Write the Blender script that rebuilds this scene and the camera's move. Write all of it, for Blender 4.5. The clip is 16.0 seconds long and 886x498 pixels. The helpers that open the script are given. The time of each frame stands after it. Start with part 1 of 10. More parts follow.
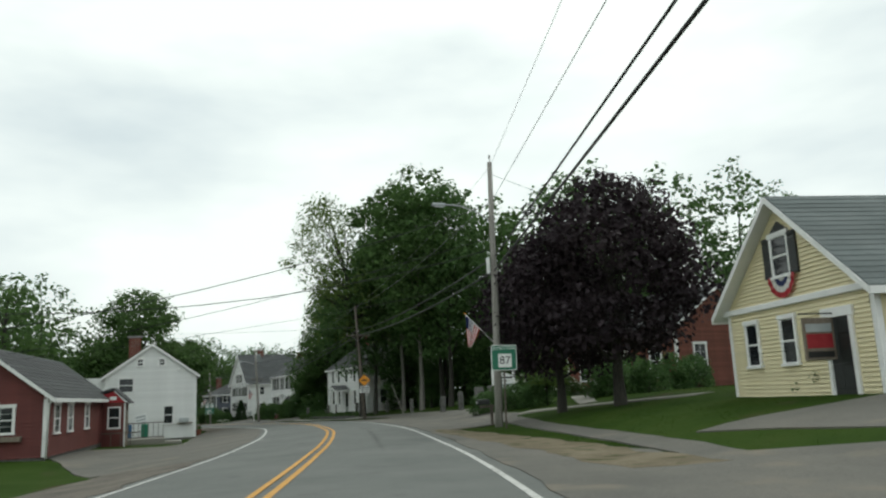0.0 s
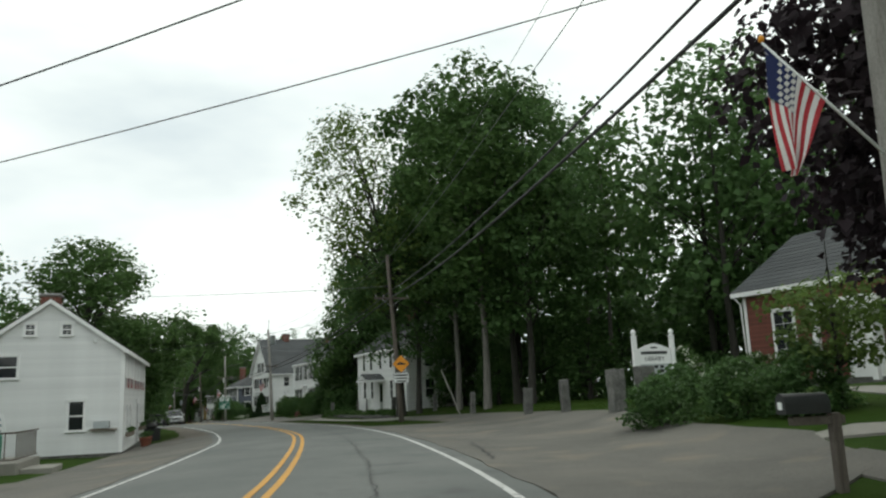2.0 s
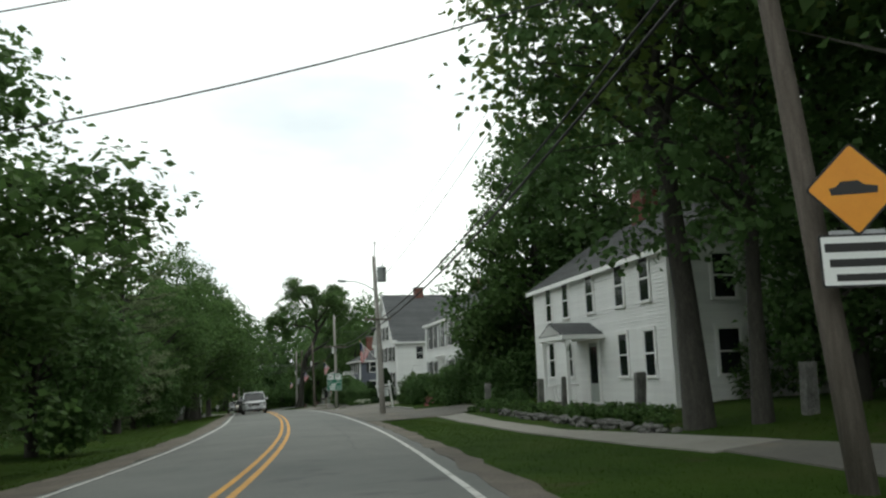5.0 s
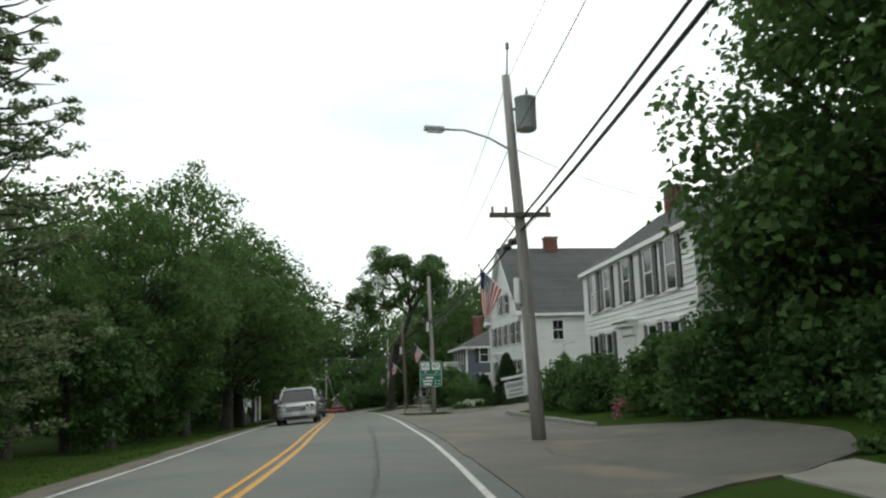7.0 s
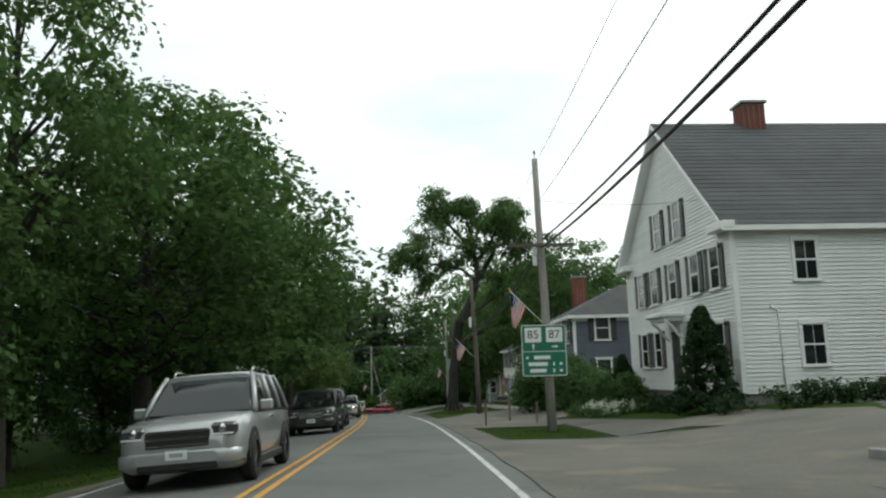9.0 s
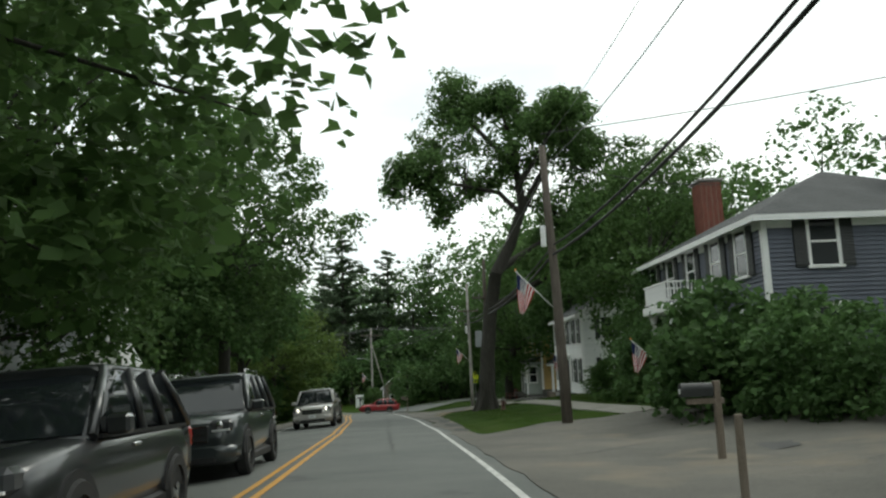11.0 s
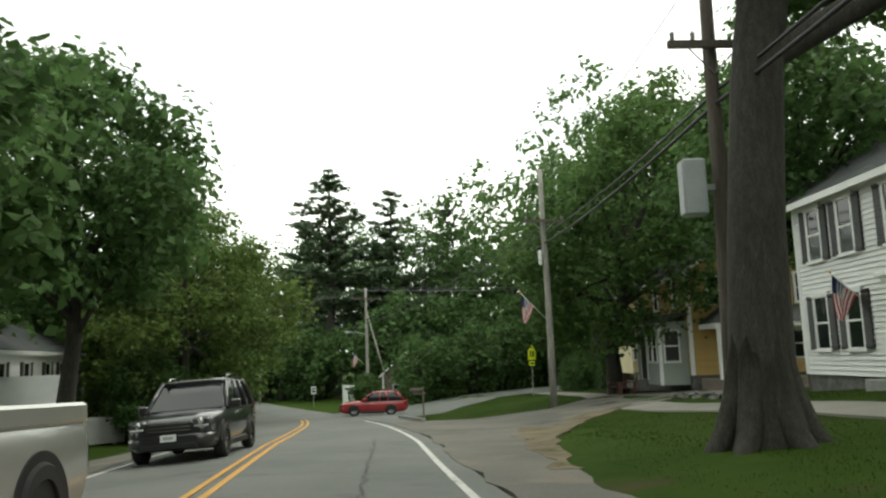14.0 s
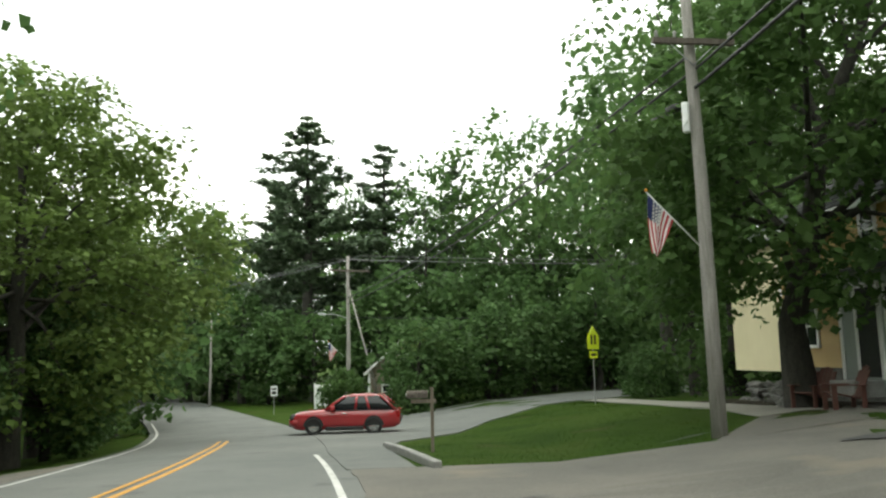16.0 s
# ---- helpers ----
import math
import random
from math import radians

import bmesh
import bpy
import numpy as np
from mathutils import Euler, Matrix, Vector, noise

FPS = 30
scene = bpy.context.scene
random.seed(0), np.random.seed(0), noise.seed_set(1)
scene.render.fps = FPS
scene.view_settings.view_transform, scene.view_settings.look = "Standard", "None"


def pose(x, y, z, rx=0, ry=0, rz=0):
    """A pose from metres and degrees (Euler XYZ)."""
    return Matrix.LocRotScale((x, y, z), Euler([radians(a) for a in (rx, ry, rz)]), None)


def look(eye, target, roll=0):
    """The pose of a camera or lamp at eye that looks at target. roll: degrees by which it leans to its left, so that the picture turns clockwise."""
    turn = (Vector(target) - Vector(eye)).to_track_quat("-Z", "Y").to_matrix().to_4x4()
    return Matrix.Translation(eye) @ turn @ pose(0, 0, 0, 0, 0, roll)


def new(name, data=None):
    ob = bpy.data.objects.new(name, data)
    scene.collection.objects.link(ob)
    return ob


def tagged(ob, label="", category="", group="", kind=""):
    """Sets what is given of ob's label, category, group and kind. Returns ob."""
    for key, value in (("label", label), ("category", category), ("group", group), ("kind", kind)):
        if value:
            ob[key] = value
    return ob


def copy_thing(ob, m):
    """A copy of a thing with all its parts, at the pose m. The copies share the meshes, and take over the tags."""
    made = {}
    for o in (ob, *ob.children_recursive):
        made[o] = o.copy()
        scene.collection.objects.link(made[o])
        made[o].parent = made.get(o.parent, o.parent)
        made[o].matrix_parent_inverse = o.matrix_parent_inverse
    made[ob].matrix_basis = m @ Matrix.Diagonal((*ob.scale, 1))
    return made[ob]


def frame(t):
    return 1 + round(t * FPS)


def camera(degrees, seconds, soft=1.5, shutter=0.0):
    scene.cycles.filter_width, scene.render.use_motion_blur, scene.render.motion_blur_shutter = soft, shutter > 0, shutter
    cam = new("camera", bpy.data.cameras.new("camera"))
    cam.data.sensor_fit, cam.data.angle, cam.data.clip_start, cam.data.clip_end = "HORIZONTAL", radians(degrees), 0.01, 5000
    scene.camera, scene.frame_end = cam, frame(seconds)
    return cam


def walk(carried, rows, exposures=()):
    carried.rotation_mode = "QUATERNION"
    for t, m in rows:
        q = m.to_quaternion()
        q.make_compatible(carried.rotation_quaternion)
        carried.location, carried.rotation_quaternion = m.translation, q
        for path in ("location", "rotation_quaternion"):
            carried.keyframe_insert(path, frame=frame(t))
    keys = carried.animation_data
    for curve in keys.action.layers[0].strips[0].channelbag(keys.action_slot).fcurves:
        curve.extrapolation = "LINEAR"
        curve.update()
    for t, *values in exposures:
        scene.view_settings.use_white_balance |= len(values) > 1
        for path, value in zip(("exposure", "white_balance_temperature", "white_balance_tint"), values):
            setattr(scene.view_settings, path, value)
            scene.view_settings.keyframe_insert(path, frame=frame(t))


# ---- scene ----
cam = camera(59.75, 16.0, soft=2.3)

# seconds, eye x y z, yaw, pitch, roll
PATH = [
    (0.0, 0.000, 0.000, 1.300, -0.000, 10.624, -2.565),
    (0.5, -0.353, 5.833, 1.326, 0.457, 10.549, -2.315),
    (1.0, -0.775, 11.644, 1.331, 1.022, 10.544, -2.305),
    (1.5, -1.291, 17.601, 1.277, 2.100, 10.284, -2.281),
    (2.0, -1.955, 23.529, 1.199, 3.465, 10.309, -2.284),
    (2.5, -2.749, 29.492, 1.209, 5.171, 10.304, -1.906),
    (3.0, -3.723, 35.560, 1.188, 7.077, 10.133, -1.262),
    (3.5, -5.036, 41.835, 1.118, 8.846, 9.817, -1.371),
    (4.0, -6.451, 48.026, 1.054, 10.641, 9.668, -1.679),
    (4.5, -8.070, 54.159, 0.963, 12.535, 9.463, -1.802),
    (5.0, -9.926, 60.320, 0.850, 14.540, 9.283, -1.768),
    (5.5, -12.045, 66.602, 0.716, 16.671, 9.185, -1.604),
    (6.0, -14.565, 73.059, 0.572, 18.843, 9.212, -1.353),
    (6.5, -17.385, 79.648, 0.418, 20.524, 9.333, -1.241),
    (7.0, -20.358, 86.215, 0.286, 21.981, 9.376, -1.634),
    (7.5, -23.472, 92.575, 0.168, 23.064, 9.326, -2.031),
    (8.0, -26.556, 98.734, 0.038, 24.117, 9.278, -1.907),
    (8.5, -29.695, 104.719, -0.070, 25.266, 9.277, -1.573),
    (9.0, -32.969, 110.568, -0.207, 25.975, 9.142, -1.521),
    (9.5, -36.075, 116.270, -0.360, 25.782, 8.975, -1.638),
    (10.0, -39.122, 121.779, -0.523, 25.770, 8.816, -1.827),
    (10.5, -42.074, 127.154, -0.699, 26.040, 8.682, -2.050),
    (11.0, -45.032, 132.383, -0.883, 26.478, 8.567, -2.251),
    (11.5, -47.941, 137.540, -1.078, 26.753, 8.435, -2.249),
    (12.0, -50.760, 142.484, -1.271, 27.090, 8.342, -2.121),
    (12.5, -53.614, 147.285, -1.457, 27.275, 8.109, -2.050),
    (13.0, -56.415, 151.966, -1.670, 27.235, 7.957, -1.971),
    (13.5, -59.120, 156.555, -1.852, 27.162, 7.915, -1.591),
    (14.0, -62.077, 161.600, -2.080, 26.993, 7.897, -2.000),
    (14.5, -64.530, 166.109, -2.220, 26.971, 7.886, -1.755),
    (15.0, -66.888, 169.987, -2.449, 26.747, 7.688, -1.616),
    (15.5, -69.051, 173.707, -2.622, 26.528, 7.890, -1.343),
    (16.0, -71.232, 177.522, -2.800, 26.711, 8.066, -1.167),
]


def aimed(x, y, z, yaw, pitch, roll):
    a, b = radians(yaw), radians(pitch)
    way = Vector((-math.sin(a) * math.cos(b), math.cos(a) * math.cos(b), math.sin(b)))
    return look((x, y, z), Vector((x, y, z)) + way, roll)


walk(cam, [(row[0], aimed(*row[1:])) for row in PATH], exposures=[(0.0, -0.22, 6500, 2), (3.5, 0.0, 6600, 4), (7.0, 0.1, 6600, 4), (9.0, 0.08, 6500, 2), (11.5, 0.18, 6650, 2), (12.5, 0.36, 6800, 0), (13.0, 0.38, 6900, 0), (14.0, 0.68, 7050, 2), (15.0, 0.9, 7000, 3), (16.0, 1.12, 6950, 3)])

# ---------------------------------------------------------------- sky and light
world = bpy.data.worlds.new("overcast_sky")
scene.world = world
world.use_nodes = True
SUN_UP, SUN_TURN = radians(52), radians(35)


def build_sky():
    nt = world.node_tree
    nt.nodes.clear()
    out = nt.nodes.new("ShaderNodeOutputWorld")
    back = nt.nodes.new("ShaderNodeBackground")
    back.inputs["Strength"].default_value = 0.1
    sky = nt.nodes.new("ShaderNodeTexSky")
    sky.sky_type, sky.sun_disc = "NISHITA", False
    sky.sun_elevation, sky.sun_rotation = SUN_UP, SUN_TURN
    sky.dust_density = 4.0
    co = nt.nodes.new("ShaderNodeTexCoord")
    stretch = nt.nodes.new("ShaderNodeMapping")
    stretch.inputs["Scale"].default_value = (1.6, 1.6, 4.5)
    cloud = nt.nodes.new("ShaderNodeTexNoise")
    cloud.inputs["Scale"].default_value = 1.3
    cloud.inputs["Detail"].default_value = 5.0
    cloud.inputs["Roughness"].default_value = 0.5
    ramp = nt.nodes.new("ShaderNodeValToRGB")
    ramp.color_ramp.elements[0].position, ramp.color_ramp.elements[0].color = 0.3, (8.5, 9.3, 9.9, 1)
    ramp.color_ramp.elements[1].position, ramp.color_ramp.elements[1].color = 0.56, (12.6, 13.0, 12.9, 1)
    mix = nt.nodes.new("ShaderNodeMixRGB")
    mix.inputs["Fac"].default_value = 0.93
    for a, b in ((co.outputs["Generated"], stretch.inputs["Vector"]), (stretch.outputs["Vector"], cloud.inputs["Vector"]),
                 (cloud.outputs["Fac"], ramp.inputs["Fac"]), (sky.outputs["Color"], mix.inputs["Color1"]),
                 (ramp.outputs["Color"], mix.inputs["Color2"]), (mix.outputs["Color"], back.inputs["Color"]),
                 (back.outputs["Background"], out.inputs["Surface"])):
        nt.links.new(a, b)


build_sky()
sun = new("sun", bpy.data.lights.new("sun", "SUN"))
sun.data.energy, sun.data.angle, sun.data.color = 0.7, radians(25), (1.0, 0.97, 0.92)
sun.matrix_world = pose(0, 0, 40, 90 - math.degrees(SUN_UP), 0, -math.degrees(SUN_TURN) + 180)
scene.view_settings.exposure = 0.0

# ---------------------------------------------------------------- materials
def stuff(name, colors, scale=3.0, rough=0.8, bump=0.0, bump_scale=60.0, fine=0.25, metal=0.0, per_object=0.0, per_island=0.0,
          stretch=(1, 1, 1), spots=None, through_light=0.0, coat=0.0, detail=6.0, sheen=0.5):
    """A surface whose colour wanders between colors at a large and a fine scale, with bump. spots: (colour, scale, threshold)."""
    m = bpy.data.materials.new(name)
    m.use_nodes = True
    nt = m.node_tree
    n, link = nt.nodes, nt.links.new
    bsdf = n["Principled BSDF"]
    co = n.new("ShaderNodeTexCoord")
    mp = n.new("ShaderNodeMapping")
    mp.inputs["Scale"].default_value = stretch
    link(co.outputs["Object"], mp.inputs["Vector"])
    big = n.new("ShaderNodeTexNoise")
    big.inputs["Scale"].default_value, big.inputs["Detail"].default_value = scale, detail
    big.inputs["Roughness"].default_value = 0.6
    link(mp.outputs["Vector"], big.inputs["Vector"])
    ramp = n.new("ShaderNodeValToRGB")
    ramp.color_ramp.elements[0].position, ramp.color_ramp.elements[1].position = 0.3, 0.7
    ramp.color_ramp.elements[0].color = (*colors[0], 1)
    ramp.color_ramp.elements[1].color = (*colors[-1], 1)
    for i, c in enumerate(colors[1:-1]):
        e = ramp.color_ramp.elements.new(0.3 + 0.4 * (i + 1) / (len(colors) - 1))
        e.color = (*c, 1)
    link(big.outputs["Fac"], ramp.inputs["Fac"])
    tint = ramp.outputs["Color"]
    small = n.new("ShaderNodeTexNoise")
    small.inputs["Scale"].default_value, small.inputs["Detail"].default_value = bump_scale, 3.0
    link(mp.outputs["Vector"], small.inputs["Vector"])
    if fine:
        r = n.new("ShaderNodeMapRange")
        r.inputs["From Min"].default_value, r.inputs["From Max"].default_value = 0.3, 0.7
        r.inputs["To Min"].default_value, r.inputs["To Max"].default_value = 1 - fine, 1 + fine
        link(small.outputs["Fac"], r.inputs["Value"])
        v = n.new("ShaderNodeVectorMath")
        v.operation = "SCALE"
        link(tint, v.inputs[0])
        link(r.outputs["Result"], v.inputs["Scale"])
        tint = v.outputs["Vector"]
    for source, amount in (("object", per_object), ("island", per_island)):
        if amount:
            if source == "object":
                rnd = n.new("ShaderNodeObjectInfo").outputs["Random"]
            else:
                rnd = n.new("ShaderNodeNewGeometry").outputs["Random Per Island"]
            r = n.new("ShaderNodeMapRange")
            r.inputs["To Min"].default_value, r.inputs["To Max"].default_value = 1 - amount, 1 + amount
            link(rnd, r.inputs["Value"])
            v = n.new("ShaderNodeVectorMath")
            v.operation = "SCALE"
            link(tint, v.inputs[0])
            link(r.outputs["Result"], v.inputs["Scale"])
            tint = v.outputs["Vector"]
    if spots:
        sp = n.new("ShaderNodeTexNoise")
        sp.inputs["Scale"].default_value, sp.inputs["Detail"].default_value = spots[1], 4.0
        link(mp.outputs["Vector"], sp.inputs["Vector"])
        r = n.new("ShaderNodeMapRange")
        r.inputs["From Min"].default_value, r.inputs["From Max"].default_value = spots[2], spots[2] + 0.12
        link(sp.outputs["Fac"], r.inputs["Value"])
        mx = n.new("ShaderNodeMixRGB")
        link(r.outputs["Result"], mx.inputs["Fac"])
        link(tint, mx.inputs["Color1"])
        mx.inputs["Color2"].default_value = (*spots[0], 1)
        tint = mx.outputs["Color"]
    link(tint, bsdf.inputs["Base Color"])
    bsdf.inputs["Roughness"].default_value = rough
    bsdf.inputs["Metallic"].default_value = metal
    bsdf.inputs["Specular IOR Level"].default_value = sheen
    if coat:
        bsdf.inputs["Coat Weight"].default_value, bsdf.inputs["Coat Roughness"].default_value = coat, 0.08
    if bump:
        b = n.new("ShaderNodeBump")
        b.inputs["Strength"].default_value, b.inputs["Distance"].default_value = bump, 0.02
        link(small.outputs["Fac"], b.inputs["Height"])
        link(b.outputs["Normal"], bsdf.inputs["Normal"])
    if through_light:
        tr = n.new("ShaderNodeBsdfTranslucent")
        link(tint, tr.inputs["Color"])
        ad = n.new("ShaderNodeMixShader")
        ad.inputs["Fac"].default_value = through_light
        link(bsdf.outputs["BSDF"], ad.inputs[1])
        link(tr.outputs["BSDF"], ad.inputs[2])
        link(ad.outputs["Shader"], n["Material Output"].inputs["Surface"])
    return m


def glossy(name, color, rough=0.1, metal=0.0, glow=0.0):
    m = bpy.data.materials.new(name)
    m.use_nodes = True
    b = m.node_tree.nodes["Principled BSDF"]
    b.inputs["Base Color"].default_value = (*color, 1)
    b.inputs["Roughness"].default_value, b.inputs["Metallic"].default_value = rough, metal
    if glow:
        b.inputs["Emission Color"].default_value = (*color, 1)
        b.inputs["Emission Strength"].default_value = glow
    return m


M = {}
M["asphalt"] = stuff("worn_asphalt", [(0.096, 0.104, 0.098), (0.122, 0.13, 0.122), (0.147, 0.153, 0.143)], 0.35, 0.88, 0.35, 90, 0.22,
                     spots=((0.085, 0.086, 0.085), 0.9, 0.62))
M["old_asphalt"] = stuff("cracked_pale_asphalt", [(0.086, 0.083, 0.072), (0.113, 0.108, 0.094), (0.142, 0.132, 0.112)], 0.35, 0.92, 0.5, 40, 0.28,
                         spots=((0.17, 0.147, 0.113), 0.55, 0.57))
M["gravel"] = stuff("sandy_gravel", [(0.075, 0.064, 0.052), (0.11, 0.096, 0.078), (0.155, 0.135, 0.11)], 0.8, 0.95, 0.7, 45, 0.35)
M["sand"] = stuff("pale_sandy_soil", [(0.11, 0.092, 0.062), (0.16, 0.135, 0.094), (0.21, 0.18, 0.13)], 0.9, 0.95, 0.5, 45, 0.3, spots=((0.045, 0.06, 0.018), 1.6, 0.57), sheen=0.1)
# bark mulch, its brown darkened to hold the shade under the old maple
M["shaded_mulch"] = stuff("shade_darkened_bark_mulch", [(0.022, 0.02, 0.014), (0.036, 0.03, 0.022)], 3, 0.95, 0.5, 40, 0.4, sheen=0.1)
M["walk"] = stuff("pale_concrete_walk", [(0.195, 0.187, 0.164), (0.26, 0.25, 0.222)], 0.7, 0.9, 0.35, 70, 0.15)
M["kerb"] = stuff("grey_granite", [(0.2, 0.2, 0.195), (0.3, 0.295, 0.28)], 4, 0.85, 0.6, 60, 0.3)
M["ground"] = stuff("lawn_and_soil", [(0.02, 0.043, 0.006), (0.029, 0.056, 0.008), (0.04, 0.062, 0.012)], 0.45, 0.95, 0.3, 40, 0.2,
                    spots=((0.06, 0.05, 0.026), 0.4, 0.63), sheen=0.05)
M["blades"] = stuff("grass_blades", [(0.028, 0.058, 0.008), (0.042, 0.077, 0.012), (0.062, 0.088, 0.02)], 0.45, 0.85, fine=0.0, per_island=0.15, through_light=0.4,
                    spots=((0.08, 0.066, 0.034), 0.4, 0.63), sheen=0.1)
M["tar"] = stuff("dark_tar", [(0.045, 0.045, 0.045), (0.075, 0.074, 0.072)], 1.5, 0.85, 0.4, 60, 0.3)
M["yellow_line"] = stuff("worn_yellow_paint", [(0.48, 0.24, 0.04), (0.6, 0.31, 0.05)], 2, 0.7, 0.3, 80, 0.15, spots=((0.3, 0.2, 0.08), 6, 0.66))
M["white_line"] = stuff("worn_white_paint", [(0.44, 0.44, 0.42), (0.58, 0.58, 0.56)], 2, 0.7, 0.3, 80, 0.15, spots=((0.2, 0.2, 0.19), 5, 0.57))
M["clap"] = stuff("white_clapboard_paint", [(0.66, 0.67, 0.66), (0.76, 0.77, 0.76)], 0.9, 0.6, 0.15, 50, 0.06, per_object=0.05, stretch=(1, 1, 3))
M["cream"] = stuff("cream_clapboard_paint", [(0.66, 0.59, 0.38), (0.72, 0.65, 0.43)], 0.9, 0.6, 0.15, 50, 0.06, per_object=0.04)
M["blue_clap"] = stuff("slate_blue_clapboard_paint", [(0.085, 0.095, 0.125), (0.115, 0.126, 0.16)], 0.9, 0.65, 0.15, 50, 0.1, per_object=0.06)
M["ochre"] = stuff("ochre_yellow_clapboard_paint", [(0.42, 0.285, 0.1), (0.48, 0.33, 0.125)], 0.9, 0.65, 0.15, 50, 0.08, per_object=0.05)
M["red_paint"] = stuff("barn_red_paint", [(0.1, 0.024, 0.021), (0.14, 0.034, 0.028)], 1.2, 0.7, 0.2, 50, 0.12, per_object=0.06)
M["brick"] = stuff("red_brick", [(0.13, 0.047, 0.034), (0.19, 0.068, 0.048)], 2.5, 0.9, 0.5, 50, 0.2, per_object=0.2)
M["mortar"] = stuff("lime_mortar", [(0.3, 0.27, 0.23), (0.36, 0.33, 0.29)], 3, 0.95, 0.4, 60, 0.15)
M["trim"] = stuff("white_trim_paint", [(0.74, 0.75, 0.74), (0.82, 0.82, 0.81)], 1.5, 0.5, 0.1, 40, 0.05)
M["shutter"] = stuff("black_shutter_paint", [(0.012, 0.014, 0.014), (0.024, 0.027, 0.026)], 3, 0.5, 0.1, 40, 0.2)
M["roof"] = stuff("grey_asphalt_shingle", [(0.056, 0.061, 0.064), (0.08, 0.085, 0.088)], 0.8, 0.92, 0.5, 70, 0.3, per_object=0.15)
M["dark_roof"] = stuff("charcoal_asphalt_shingle", [(0.045, 0.048, 0.05), (0.07, 0.073, 0.075)], 0.8, 0.92, 0.5, 70, 0.3, per_object=0.15)
M["green_roof"] = stuff("greenish_slate_shingle", [(0.1, 0.12, 0.12), (0.14, 0.16, 0.16)], 0.8, 0.9, 0.5, 70, 0.3, per_object=0.15)
M["glass"] = glossy("dark_window_glass", (0.012, 0.015, 0.017), 0.06)
M["stone"] = stuff("rough_granite", [(0.08, 0.08, 0.074), (0.13, 0.13, 0.12), (0.19, 0.186, 0.175)], 3, 0.9, 0.9, 25, 0.35, per_object=0.2)
M["pole"] = stuff("weathered_pole_wood", [(0.23, 0.215, 0.195), (0.37, 0.355, 0.33)], 3, 0.9, 0.7, 50, 0.3, stretch=(6, 6, 0.5))
M["dark_pole"] = stuff("dark_creosote_wood", [(0.085, 0.07, 0.058), (0.15, 0.128, 0.108)], 3, 0.9, 0.7, 50, 0.3, stretch=(6, 6, 0.5))
M["wood"] = stuff("weathered_timber", [(0.16, 0.13, 0.1), (0.25, 0.21, 0.17)], 3, 0.9, 0.5, 50, 0.3, stretch=(5, 5, 0.6))
M["wire"] = glossy("black_cable_sheath", (0.018, 0.018, 0.02), 0.6)
M["thin_wire"] = glossy("grey_bare_wire", (0.13, 0.13, 0.14), 0.5)
M["zinc"] = stuff("galvanised_steel", [(0.3, 0.31, 0.32), (0.4, 0.41, 0.42)], 6, 0.5, 0.1, 40, 0.15, metal=0.6)
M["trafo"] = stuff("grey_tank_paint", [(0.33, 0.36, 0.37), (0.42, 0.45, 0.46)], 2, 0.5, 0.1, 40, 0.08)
M["sage"] = stuff("pale_sage_paint", [(0.27, 0.31, 0.28), (0.34, 0.38, 0.345)], 0.9, 0.6, 0.15, 50, 0.08)
M["sign_green"] = stuff("green_sign_sheeting", [(0.006, 0.13, 0.075), (0.01, 0.16, 0.09)], 3, 0.45, fine=0.05)
M["sign_white"] = stuff("white_sign_sheeting", [(0.75, 0.77, 0.76), (0.82, 0.83, 0.82)], 3, 0.45, fine=0.04)
M["sign_orange"] = stuff("orange_sign_sheeting", [(0.72, 0.27, 0.01), (0.8, 0.32, 0.015)], 3, 0.45, fine=0.04)
M["sign_lime"] = stuff("yellow_green_sign_sheeting", [(0.62, 0.75, 0.02), (0.7, 0.82, 0.03)], 3, 0.45, fine=0.04)
M["sign_black"] = glossy("black_sign_print", (0.012, 0.012, 0.012), 0.5)
M["flag_red"] = stuff("red_flag_cloth", [(0.36, 0.025, 0.035), (0.44, 0.04, 0.05)], 5, 0.8, fine=0.1, through_light=0.25)
M["flag_white"] = stuff("white_flag_cloth", [(0.66, 0.64, 0.62), (0.74, 0.73, 0.71)], 5, 0.8, fine=0.08, through_light=0.25)
M["flag_blue"] = stuff("navy_flag_cloth", [(0.014, 0.022, 0.085), (0.022, 0.032, 0.11)], 5, 0.8, fine=0.1, through_light=0.2)
M["bark"] = stuff("furrowed_grey_bark", [(0.022, 0.021, 0.017), (0.05, 0.047, 0.038)], 4, 0.95, 1.0, 22, 0.4, stretch=(3, 3, 0.6))
M["pale_bark"] = stuff("pale_grey_bark", [(0.11, 0.105, 0.092), (0.17, 0.16, 0.142)], 4, 0.95, 0.8, 22, 0.35, stretch=(3, 3, 0.6))
M["leaf"] = stuff("maple_leaves", [(0.056, 0.106, 0.032), (0.078, 0.142, 0.043), (0.102, 0.17, 0.055)], 0.4, 0.6, fine=0.0, per_island=0.3, through_light=0.45, sheen=0.16)
M["leaf_light"] = stuff("yellow_green_leaves", [(0.09, 0.14, 0.034), (0.115, 0.175, 0.046), (0.14, 0.195, 0.06)], 0.4, 0.6, fine=0.0, per_island=0.3, through_light=0.45, sheen=0.16)
M["leaf_dark"] = stuff("dark_green_leaves", [(0.058, 0.112, 0.038), (0.08, 0.148, 0.05), (0.104, 0.178, 0.06)], 0.4, 0.6, fine=0.0, per_island=0.3, through_light=0.45, sheen=0.16)
